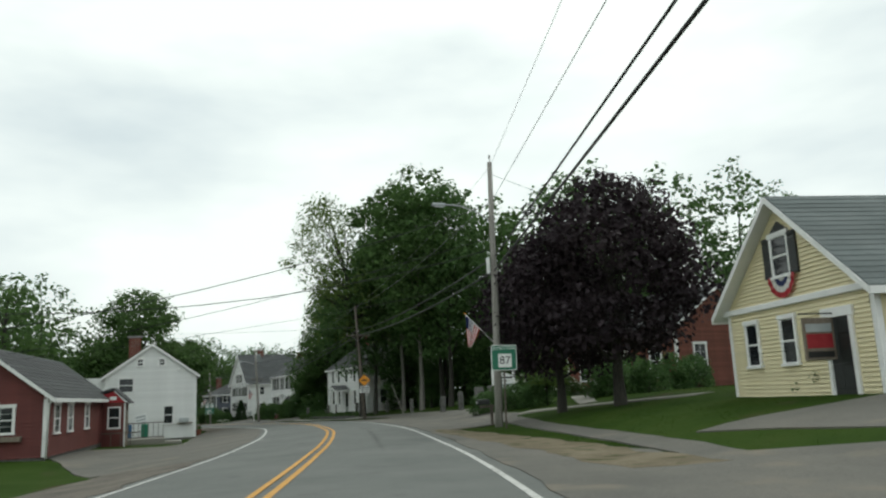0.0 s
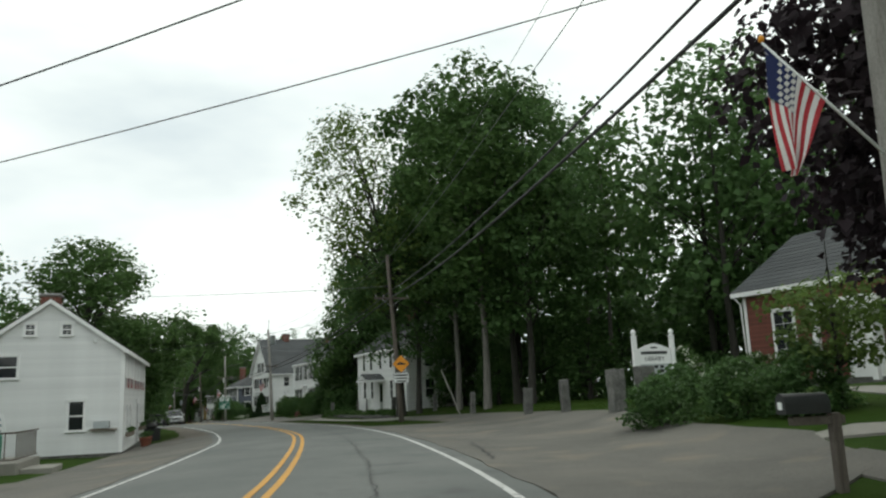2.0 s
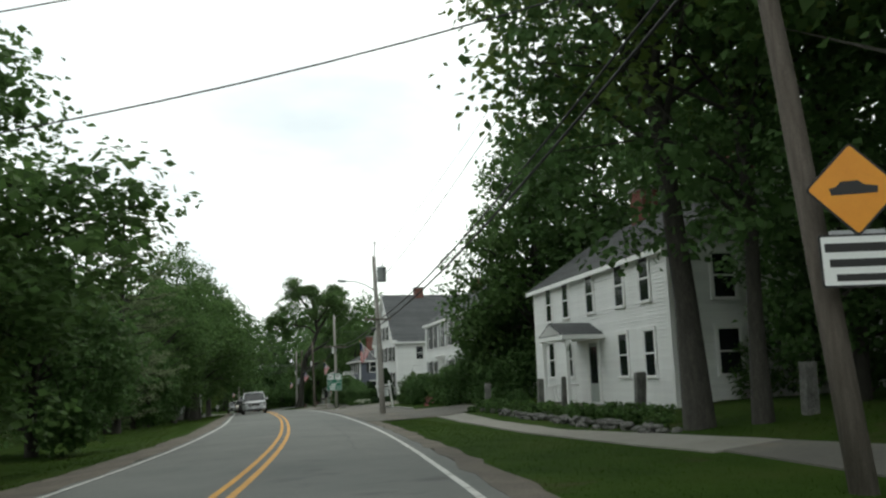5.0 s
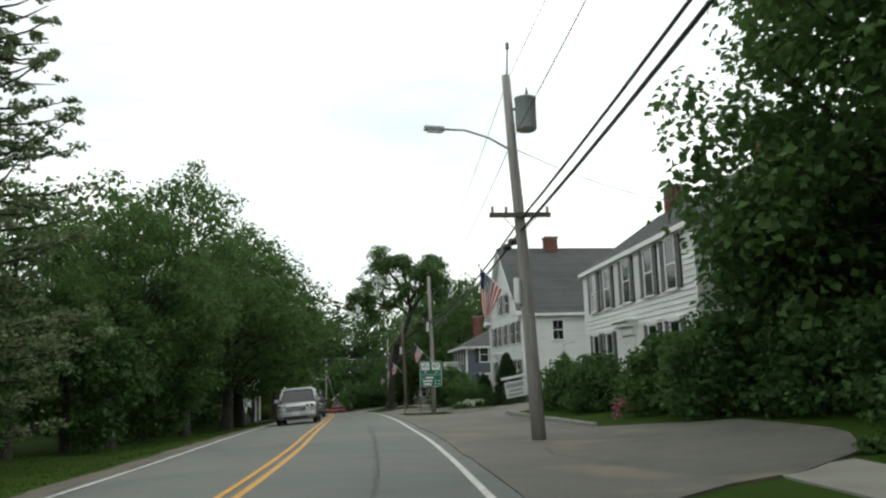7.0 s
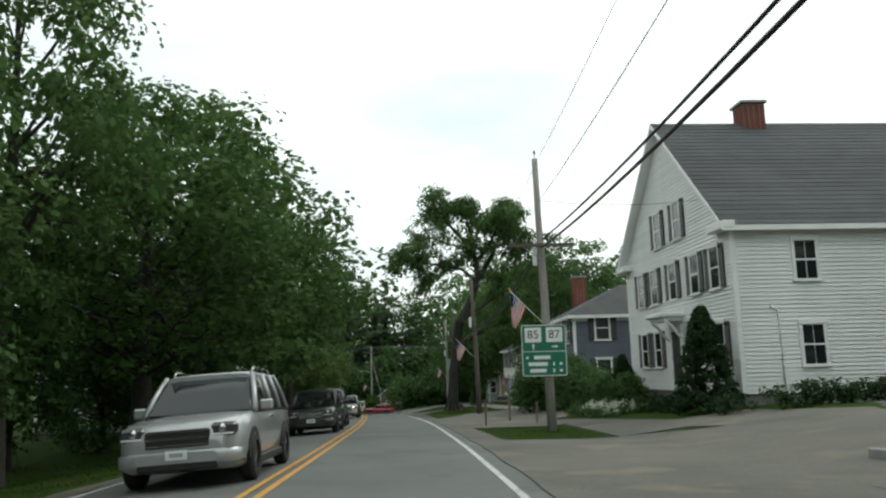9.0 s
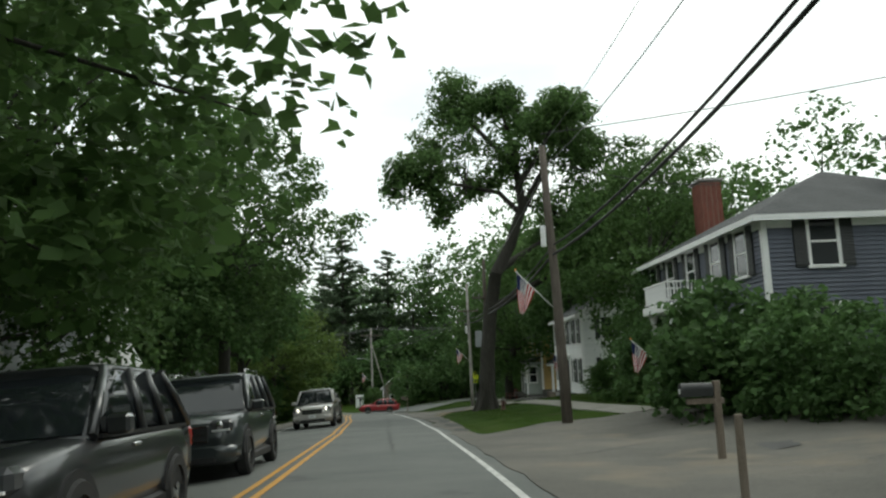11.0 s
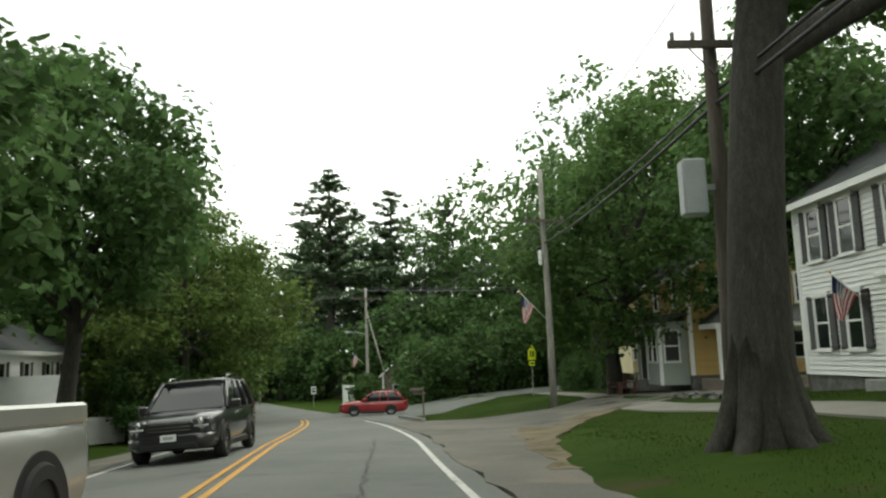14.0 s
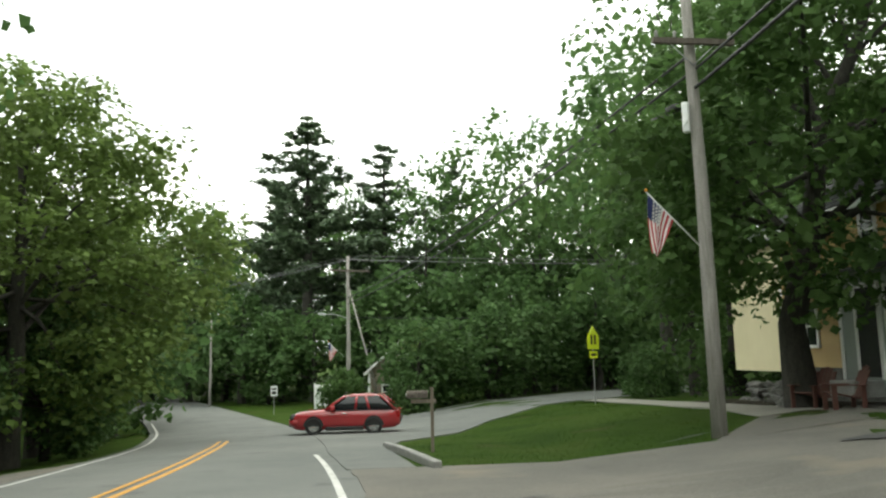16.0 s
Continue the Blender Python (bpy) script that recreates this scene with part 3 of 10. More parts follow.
def build_house(name, label, corner, yaw, length, depth, eave, rise, base, wall, roof, ridge="along", side=1, boards=(), trim=None, shutter=None,
                course=0.115, overhang=0.3, foundation=0.45, roof_rows=0, cornice=0.28, group=""):
    """corner: the front's near corner, on the ground. side 1: the house runs back to the right of the front, -1 to the left."""
    trim, shutter = trim or M["trim"], shutter or M["shutter"]
    root = thing(name, label, "house", Matrix.Translation((corner[0], corner[1], base)) @ pose(0, 0, 0, 0, 0, yaw), group)
    X = depth * side
    bm = bmesh.new()
    add_box(bm, min(0.03 * side, X - 0.03 * side), max(0.03 * side, X - 0.03 * side), 0.03, length - 0.03, -1.2, foundation)
    part("foundation", bm, M["stone"], root, "grey stone foundation")
    # walls with gables
    bm = bmesh.new()
    if ridge == "hip":
        add_box(bm, min(0, X), max(0, X), 0, length, foundation, eave)
    elif ridge == "along":
        sec = [(0, foundation), (X, foundation), (X, eave), (X / 2, eave + rise), (0, eave)]
        ends = [[(x, y, z) for x, z in sec] for y in (0, length)]
    else:
        sec = [(0, foundation), (length, foundation), (length, eave), (length / 2, eave + rise), (0, eave)]
        ends = [[(x, y, z) for y, z in sec] for x in (0, X)]
    if ridge != "hip":
        rings = [[bm.verts.new(p) for p in e] for e in ends]
        bm.faces.new(rings[0])
        bm.faces.new(rings[1][::-1])
        for i in range(5):
            j = (i + 1) % 5
            bm.faces.new((rings[0][i], rings[0][j], rings[1][j], rings[1][i]))
    bmesh.ops.recalc_face_normals(bm, faces=bm.faces)
    part("wall", bm, wall, root)
    # frames: x along the wall, y into it, z up
    frames = {"front": Matrix(((0, side, 0, 0), (1, 0, 0, 0), (0, 0, 1, 0), (0, 0, 0, 1))),
              "near": Matrix(((side, 0, 0, 0), (0, 1, 0, 0), (0, 0, 1, 0), (0, 0, 0, 1))),
              "far": Matrix(((side, 0, 0, 0), (0, -1, 0, length), (0, 0, 1, 0), (0, 0, 0, 1)))}
    house = {"root": root, "frames": frames, "trim": trim, "shutter": shutter, "length": length, "depth": depth, "eave": eave, "rise": rise, "foundation": foundation, "side": side}
    # roof slabs
    o, th = overhang, 0.16
    if ridge == "hip":
        half, run = abs(X) / 2, length
        h2 = abs(X) / 2
        A, B, C, D = (-o * side, -o), (-o * side, run + o), (X + o * side, run + o), (X + o * side, -o)
        R0, R1 = (X / 2, h2), (X / 2, run - h2)
        planes = [[A, B, R1, R0], [C, D, R0, R1], [D, A, R0, R0], [B, C, R1, R1]]
    elif ridge == "along":
        half, run = abs(X) / 2, length
        planes = [[(-o * side, -o), (-o * side, run + o), (X / 2, run + o), (X / 2, -o)], [(X + o * side, run + o), (X + o * side, -o), (X / 2, -o), (X / 2, run + o)]]
    else:
        half, run = length / 2, abs(X)
        planes = [[(X + o * side, -o), (-o * side, -o), (-o * side, length / 2), (X + o * side, length / 2)], [(-o * side, length + o), (X + o * side, length + o), (X + o * side, length / 2), (-o * side, length / 2)]]
    slope = rise / half
    for pl in planes:
        zs = [eave - o * slope, eave - o * slope, eave + rise, eave + rise]
        top = [Vector((*p, z + th)) for p, z in zip(pl, zs)]
        low = [Vector((*p, z + 0.015)) for p, z in zip(pl, zs)]
        bm = bmesh.new()
        if pl[2] == pl[3]:
            top, low = top[:3], low[:3]
        m = len(top)
        a, b = [bm.verts.new(v) for v in top], [bm.verts.new(v) for v in low]
        bm.faces.new(a)
        bm.faces.new(b[::-1])
        for i in range(m):
            bm.faces.new((a[i], b[i], b[(i + 1) % m], a[(i + 1) % m]))
        bmesh.ops.recalc_face_normals(bm, faces=bm.faces)
        slab = part("roof", bm, roof, root)
        if roof_rows and m == 4:
            shingles(slab, house, top, roof, roof_rows)
        bm = bmesh.new()
        a, b = [bm.verts.new(v - Vector((0, 0, 0.004))) for v in low], [bm.verts.new(v - Vector((0, 0, 0.02))) for v in low]
        bm.faces.new(a)
        bm.faces.new(b[::-1])
        for i in range(m):
            bm.faces.new((a[i], b[i], b[(i + 1) % m], a[(i + 1) % m]))
        bmesh.ops.recalc_face_normals(bm, faces=bm.faces)
        part("soffit", bm, trim, slab)
        # rakes and fascia
        bm = bmesh.new()
        drop = 0.2
        for i, j in ((0, 1),) if ridge == "hip" else ((0, 1), (1, 2), (3, 0)):
            p, q = top[i], top[j]
            out = Vector((q.y - p.y, p.x - q.x, 0)).normalized() * 0.03
            cen = (top[0] + top[1] + top[2] + top[-1]) / 4
            if (p + q).dot(out) / 2 < cen.dot(out):
                out = -out
            vs = [bm.verts.new(v) for v in (p + out - Vector((0, 0, 0.02)), q + out - Vector((0, 0, 0.02)), q + out - Vector((0, 0, drop)), p + out - Vector((0, 0, drop)),
                                           p - out - Vector((0, 0, 0.02)), q - out - Vector((0, 0, 0.02)), q - out - Vector((0, 0, drop)), p - out - Vector((0, 0, drop)))]
            for f in ((0, 1, 2, 3), (7, 6, 5, 4), (0, 4, 5, 1), (2, 6, 7, 3), (1, 5, 6, 2), (0, 3, 7, 4)):
                bm.faces.new([vs[i] for i in f])
        bmesh.ops.recalc_face_normals(bm, faces=bm.faces)
        part("fascia", bm, trim, slab)
    # corner boards, frieze and water table
    cb = 0.16
    for y in (-0.03, length - cb + 0.03):
        for x in (-0.03, depth - cb + 0.03):
            x0, x1 = sorted((x * side, (x + cb) * side))
            part("corner_board", boxed(x0, x1, y, y + cb, foundation, eave - 0.01), trim, root)
    bm = bmesh.new()
    if ridge in ("along", "hip"):
        x0, x1 = sorted((-0.04 * side, 0.05 * side))
        add_box(bm, x0, x1, 0.14, length - 0.14, eave - cornice, eave - 0.005)
        if ridge == "hip":
            add_box(bm, *sorted((0.14 * side, (depth - 0.14) * side)), -0.04, 0.05, eave - cornice, eave - 0.005)
    else:
        add_box(bm, *sorted((0.14 * side, (depth - 0.14) * side)), -0.04, 0.05, eave - cornice, eave - 0.005)
        add_box(bm, *sorted((0.14 * side, (depth - 0.14) * side)), length - 0.05, length + 0.04, eave - cornice, eave - 0.005)
    part("frieze", bm, trim, root)
    # clapboards, a course at a time
    shared = {}
    for face in boards:
        wide = length if face == "front" else depth
        gable = ridge != "hip" and (face == "front") == (ridge != "along")
        top = eave + (rise if gable else 0) - 0.02
        k = 0
        while foundation + (k + 1) * course < top:
            z = foundation + k * course
            k += 1
            zt = z + course
            cut = max(0.0, (zt - eave) / rise) * wide / 2 if gable and zt > eave else 0.0
            if not gable and zt > eave - cornice:
                continue
            lo = (0.14 if zt < eave else 0.02) + cut
            hi = wide - lo
            if hi - lo < 0.2:
                continue
            key = (round(lo, 3), face)
            if key not in shared:
                shared[key] = mesh_of("clapboard", [(lo, -0.046, 0), (hi, -0.046, 0), (hi, -0.004, course + 0.004), (lo, -0.004, course + 0.004), (lo, 0.0, 0), (hi, 0.0, 0)],
                                      [(0, 1, 2, 3), (4, 5, 1, 0)], wall)
            ob = new("clapboard", shared[key])
            ob.parent = root
            ob.matrix_basis = frames[face] @ Matrix.Translation((0, 0, z))
    return house


def add_chimney(house, x, y, z0, z1, w=0.75, d=0.75, cap=True, single=False):
    """A brick stack. single: the bricks of its upper part are pieces of their own."""
    ch = part("chimney", boxed(x - d / 2 + 0.02, x + d / 2 - 0.02, y - w / 2 + 0.02, y + w / 2 - 0.02, z0, z1 - 0.02), M["mortar"], house["root"], "red brick chimney")
    bw, bh = 0.21, 0.075
    rows = int((z1 - z0) / bh)
    bv, bf = box_data(0.1, 0.2, 0.064)
    long_m = mesh_of("brick", bv, bf, M["brick"])
    verts, faces = [], []
    for k in range(rows):
        for face in range(2):
            span, deep = (w, d) if face == 0 else (d, w)
            n = int(span / bw)
            for i in range(n):
                for end in (-1, 1):
                    off = (i + 0.5) * span / n - span / 2 + (0.0 if k % 2 else 0.02)
                    z = z0 + (k + 0.5) * bh
                    m = pose(x + end * (deep / 2 - 0.045), y + off, z) if face == 0 else pose(x + off, y + end * (deep / 2 - 0.045), z, 0, 0, 90)
                    if single and k >= rows - 18:
                        ob = new("brick", long_m)
                        ob.parent = ch
                        ob.matrix_basis = m
                    else:
                        faces += [tuple(len(verts) + q for q in f) for f in bf]
                        verts += [m @ Vector(p) for p in bv]
    if verts:
        tagged(part("brickwork", mesh_of("brickwork", verts, faces, M["brick"]), None, ch), "", "", "", "stuff")
    if cap:
        part("cap", boxed(x - d / 2 - 0.1, x + d / 2 + 0.1, y - w / 2 - 0.1, y + w / 2 + 0.1, z1, z1 + 0.12, bevel=0.02), M["kerb"], ch, "pale concrete chimney cap")
        part("flashing", boxed(x - d / 2 - 0.05, x + d / 2 + 0.05, y - w / 2 - 0.05, y + w / 2 + 0.05, z0, z0 + 0.3), M["zinc"], ch)
    return ch


def box_data(x, y, z):
    v = [(i * x / 2, j * y / 2, k * z / 2) for k in (-1, 1) for i, j in ((-1, -1), (1, -1), (1, 1), (-1, 1))]
    return v, [(3, 2, 1, 0), (4, 5, 6, 7), (0, 1, 5, 4), (1, 2, 6, 5), (2, 3, 7, 6), (3, 0, 4, 7)]

# ---------------------------------------------------------------- trees and shrubs
def leaf_mesh(name, centres, spread, count, size, material, seed, flat=0.5, droop=0.0, squash=0.8):
    """Folded leaves (or small sprays of leaves) scattered round cluster centres."""
    rng = np.random.default_rng(seed)
    c = np.repeat(np.array(centres, float), count, 0)
    n = len(c)
    sp = np.repeat(np.array(spread, float), count) if np.ndim(spread) else np.full(n, spread)
    off = rng.normal(size=(n, 3))
    off /= np.linalg.norm(off, axis=1)[:, None]
    off *= (rng.random(n) ** 0.45 * sp)[:, None]
    off[:, 2] *= squash
    p = c + off
    nrm = rng.normal(size=(n, 3)) + np.array([0, 0, flat * 2.5]) + off / sp[:, None] * 0.8
    nrm /= np.linalg.norm(nrm, axis=1)[:, None]
    a = np.cross(nrm, rng.normal(size=(n, 3)))
    a /= np.linalg.norm(a, axis=1)[:, None]
    a[:, 2] -= droop
    b = np.cross(nrm, a)
    sz = (size * rng.uniform(0.6, 1.3, n))[:, None]
    fold = nrm * sz * rng.uniform(0.05, 0.35, n)[:, None]
    v = np.stack([p - a * sz * 0.55, p + b * sz * 0.42 + fold, p + a * sz * 0.6, p - b * sz * 0.42 + fold], 1).reshape(-1, 3)
    me = bpy.data.meshes.new(name)
    me.vertices.add(4 * n)
    me.vertices.foreach_set("co", v.ravel().astype(np.float32))
    idx = np.arange(n)[:, None] * 4
    loops = (idx + np.array([0, 1, 2, 0, 2, 3])).ravel()
    me.loops.add(6 * n)
    me.loops.foreach_set("vertex_index", loops.astype(np.int32))
    me.polygons.add(2 * n)
    me.polygons.foreach_set("loop_start", np.arange(0, 6 * n, 3, dtype=np.int32))
    me.polygons.foreach_set("loop_total", np.full(2 * n, 3, dtype=np.int32))
    me.update(calc_edges=True)
    me.materials.append(material)
    return me


def spray_mesh(name, centres, radii, count, size, material, seed, squash=0.62, inner=6, rise=0.8):
    """Leafy sprays: flattened, lobed clumps with leaves over their skin and a few broad overlapping leaves inside."""
    rng = np.random.default_rng(seed)
    c, rad = np.array(centres, float), np.array(radii, float)
    parts = []
    for k, (amount, deep) in enumerate(((count, False), (inner, True))):
        cc, rr = np.repeat(c, amount, 0), np.repeat(rad, amount)
        n = len(cc)
        way = rng.normal(size=(n, 3))
        way[:, 2] += 0.25
        way /= np.linalg.norm(way, axis=1)[:, None]
        if deep:
            off = way * (rr * 0.5 * rng.random(n) ** 0.5)[:, None]
            sz = np.maximum(size * 1.1, rr * rng.uniform(0.2, 0.36, n))
            nrm = rng.normal(size=(n, 3)) + np.array([0, 0, 0.7])
        else:
            ph = np.repeat(rng.uniform(0, 6.28, (len(c), 2)), amount, 0)
            turn = np.arctan2(way[:, 1], way[:, 0])
            lobe = 1 + 0.22 * np.sin(3 * turn + ph[:, 0]) + 0.14 * np.sin(5 * turn + ph[:, 1] + 3 * way[:, 2])
            off = way * (rr * lobe * (0.6 + 0.36 * rng.random(n) ** 0.7))[:, None]
            sz = size * rng.uniform(0.6, 1.35, n)
            nrm = way * 0.8 + rng.normal(size=(n, 3)) * 0.55 + np.array([0, 0, rise])
        off[:, 2] *= squash
        p = cc + off
        nrm /= np.linalg.norm(nrm, axis=1)[:, None]
        a = np.cross(nrm, rng.normal(size=(n, 3)))
        a /= np.linalg.norm(a, axis=1)[:, None]
        b = np.cross(nrm, a)
        sz = sz[:, None]
        fold = nrm * sz * rng.uniform(0.05, 0.3, n)[:, None]
        parts.append(np.stack([p - a * sz * 0.55, p + b * sz * 0.45 + fold, p + a * sz * 0.6, p - b * sz * 0.45 + fold], 1))
    v = np.concatenate(parts).reshape(-1, 3)
    n = len(v) // 4
    me = bpy.data.meshes.new(name)
    me.vertices.add(4 * n)
    me.vertices.foreach_set("co", v.ravel().astype(np.float32))
    loops = (np.arange(n)[:, None] * 4 + np.array([0, 1, 2, 0, 2, 3])).ravel()
    me.loops.add(6 * n)
    me.loops.foreach_set("vertex_index", loops.astype(np.int32))
    me.polygons.add(2 * n)
    me.polygons.foreach_set("loop_start", np.arange(0, 6 * n, 3, dtype=np.int32))
    me.polygons.foreach_set("loop_total", np.full(2 * n, 3, dtype=np.int32))
    me.update(calc_edges=True)
    me.materials.append(material)
    return me


def crown_points(rng, n, low, high, radius, widest=0.45, lump=0.35, shell=0.55, lean=(0, 0), top=0.35, apart=0.8):
    """Spray centres in an uneven crown: radius by height, with lobes and gaps, kept a little apart."""
    pts = []
    ph = rng.uniform(0, 6.28, 4)
    tries = 0
    while len(pts) < n and tries < n * 14:
        tries += 1
        f = rng.random()
        a = rng.uniform(0, 2 * math.pi)
        if f < widest:
            prof = 0.55 + 0.45 * math.sin(f / widest * math.pi / 2)
        else:
            prof = math.sqrt(max(0.0, 1 - ((f - widest) / (1 - widest)) ** 2)) * (1 - top) + top * (1 - (f - widest) / (1 - widest))
        lobes = 1 + lump * (0.5 * math.sin(2 * a + ph[0] + 3 * f) + 0.35 * math.sin(3 * a + ph[1] - 5 * f) + 0.3 * math.sin(5 * a + ph[2] + 9 * f))
        r = radius * prof * lobes * (shell + (1 - shell) * rng.random() ** 0.6)
        x, y, z = r * math.cos(a) + lean[0] * f, r * math.sin(a) + lean[1] * f, low + (high - low) * f
        if noise.noise((x * 0.33 + ph[3], y * 0.33, z * 0.4)) < -0.13:
            continue
        if pts and np.min(np.sum((np.array(pts) - (x, y, z)) ** 2 * (1, 1, 1.8), axis=1)) < apart * apart:
            continue
        pts.append((x, y, z))
    return np.array(pts)


def build_tree(name, label, height_m, crown_low, radius, leaves, bark, seed, clusters=190, count=55, spread=0.95, size=0.3, trunk=0.28, lump=0.35,
               limbs=26, lean=(0, 0), fork=0.3, widest=0.45, top=0.35, shell=0.5, apart=0.8, squash=0.62, inner=10):
    """A tapered, slightly crooked trunk, limbs to the leaf clusters and a crown of many leaves. Its base is at the origin."""
    rng = np.random.default_rng(seed)
    root = thing(name, label, "tree")
    pts = crown_points(rng, clusters, crown_low, height_m - spread * 0.7, radius - spread * 0.6, widest, lump, shell, lean, top, apart)
    bm = bmesh.new()
    wob = rng.normal(size=(7, 2)) * trunk * 0.35
    spine = []
    for i in range(7):
        f = i / 6
        spine.append(Vector((lean[0] * f * f * 0.8 + wob[i][0] * (i > 0), lean[1] * f * f * 0.8 + wob[i][1] * (i > 0), -0.3 + (height_m * 0.86 + 0.3) * f)))
    add_tube(bm, spine, [trunk * 1.45, trunk * 0.98, trunk * 0.85, trunk * 0.66, trunk * 0.46, trunk * 0.26, trunk * 0.08], 9)
    for p in pts[rng.permutation(len(pts))[:limbs]]:
        f0 = max(fork + rng.uniform(-0.08, 0.28), min(0.82, (p[2] - 0.35 * math.hypot(p[0] - lean[0] * 0.5, p[1] - lean[1] * 0.5)) / height_m - 0.06))
        i = f0 * 6
        k = min(int(i), 5)
        s = spine[k].lerp(spine[k + 1], i - k)
        e = Vector(p)
        m = s.lerp(e, 0.5) + Vector((0, 0, 0.1 * (e - s).length)) + Vector(rng.normal(size=3)) * 0.15
        r = trunk * (0.42 - 0.3 * f0)
        add_tube(bm, [s, s.lerp(m, 0.6) + Vector(rng.normal(size=3)) * 0.08, m, m.lerp(e, 0.6), e], [r, r * 0.78, r * 0.55, r * 0.33, r * 0.12], 6, cap=False)
    part("trunk", bm, bark, root)
    part("crown", spray_mesh("crown", pts, spread * rng.uniform(0.65, 1.3, len(pts)), count, size, leaves, seed + 1, squash, inner), None, root)
    return root


def build_pine(name, label, height_m, radius, needles, seed, bare=0.25, tiers=22, sparse=0.0, size=0.5, count=26, tuft=1.5):
    """A conifer: a straight trunk with whorls of drooping boughs that carry tufts."""
    rng = np.random.default_rng(seed)
    root = thing(name, label, "tree")
    bm = bmesh.new()
    add_tube(bm, [(0, 0, -0.3), (0.05, 0, height_m * 0.5), (0, 0, height_m)], [height_m * 0.019, height_m * 0.012, 0.03], 8)
    tufts, spreads = [], []
    for k in range(tiers):
        f = k / (tiers - 1)
        z = height_m * (bare + (0.98 - bare) * f)
        reach = radius * ((1 - f) ** 0.5 * (0.4 + 0.75 * rng.random()) + 0.12)
        if f < 0.15:
            reach *= 0.6 + 2 * f
        n = int(rng.integers(4, 7))
        a0 = rng.uniform(0, 6.28)
        for j in range(n):
            if rng.random() < sparse:
                continue
            a = a0 + j * 2 * math.pi / n + rng.normal() * 0.25
            L = reach * rng.uniform(0.65, 1.15)
            tip = Vector((L * math.cos(a), L * math.sin(a), z + L * rng.uniform(0.0, 0.34)))
            base = Vector((0, 0, z))
            mid = base.lerp(tip, 0.55) - Vector((0, 0, 0.06 * L))
            add_tube(bm, [base, mid, tip], [0.05, 0.032, 0.012], 5, cap=False)
            for g in np.linspace(0.3, 1.0, max(2, int(L / 0.55))):
                q = base.lerp(mid, g / 0.55) if g < 0.55 else mid.lerp(tip, (g - 0.55) / 0.45)
                tufts.append(tuple(q + Vector(rng.normal(size=3)) * 0.12))
                spreads.append((0.28 + 0.3 * (1 - f)) * tuft)
    part("trunk", bm, M["bark"], root)
    part("crown", leaf_mesh("crown", tufts, np.array(spreads), count, size, needles, seed + 1, flat=0.7, squash=0.45), None, root)
    return root


def build_shrub(name, label, radius, tall, leaves, seed, clusters=60, count=55, size=0.16, bloom=None, shape="round"):
    rng = np.random.default_rng(seed)
    root = thing(name, label, "shrub")
    pts = []
    while len(pts) < clusters:
        a, f = rng.uniform(0, 6.28), rng.random()
        if shape == "cone":
            r = radius * (1 - f) ** 0.72 * math.sqrt(rng.uniform(0.4, 1)) * 0.9
        else:
            r = radius * math.sqrt(max(0.02, 1 - max(0, (f - 0.35) / 0.65) ** 2)) * math.sqrt(rng.uniform(0.2, 1)) * (0.85 + 0.15 * math.sin(3 * a + seed))
        pts.append((r * math.cos(a), r * math.sin(a), 0.1 + (tall - 0.2) * f))
    pts = np.array(pts)
    bm = bmesh.new()
    for p in pts[:9]:
        add_tube(bm, [(p[0] * 0.1, p[1] * 0.1, -0.1), (p[0] * 0.4, p[1] * 0.4, p[2] * 0.5), tuple(p)], [0.03, 0.02, 0.008], 5, cap=False)
    part("woody_stem", bm, M["bark"], root)
    part("foliage", leaf_mesh("foliage", pts, max(0.14, radius * (0.3 if shape == "round" else 0.17)), count, size, leaves, seed + 1), None, root)
    if bloom:
        top = pts[pts[:, 2] > tall * 0.35]
        out = top * np.array([1.12, 1.12, 1.06])
        part("blossom", leaf_mesh("blossom", out[:40], 0.16, 26, 0.09, bloom, seed + 2), None, root, "clusters of pale flowers")
    return root


def stand(ob, x, y, scale=1.0, turn=0.0, wide=None, sink=0.0, first=False):
    """Set a thing, or a copy of it, on the ground."""
    m = Matrix.Translation((x, y, floor_at(x, y) - sink)) @ pose(0, 0, 0, 0, 0, turn) @ Matrix.Diagonal((wide or scale, wide or scale, scale, 1))
    if first:
        ob.matrix_world = m
        return ob
    own = ob.scale
    return copy_thing(ob, m @ Matrix.Diagonal((1 / own[0], 1 / own[1], 1 / own[2], 1)))

# ---------------------------------------------------------------- utility poles and cables
POLES = {}


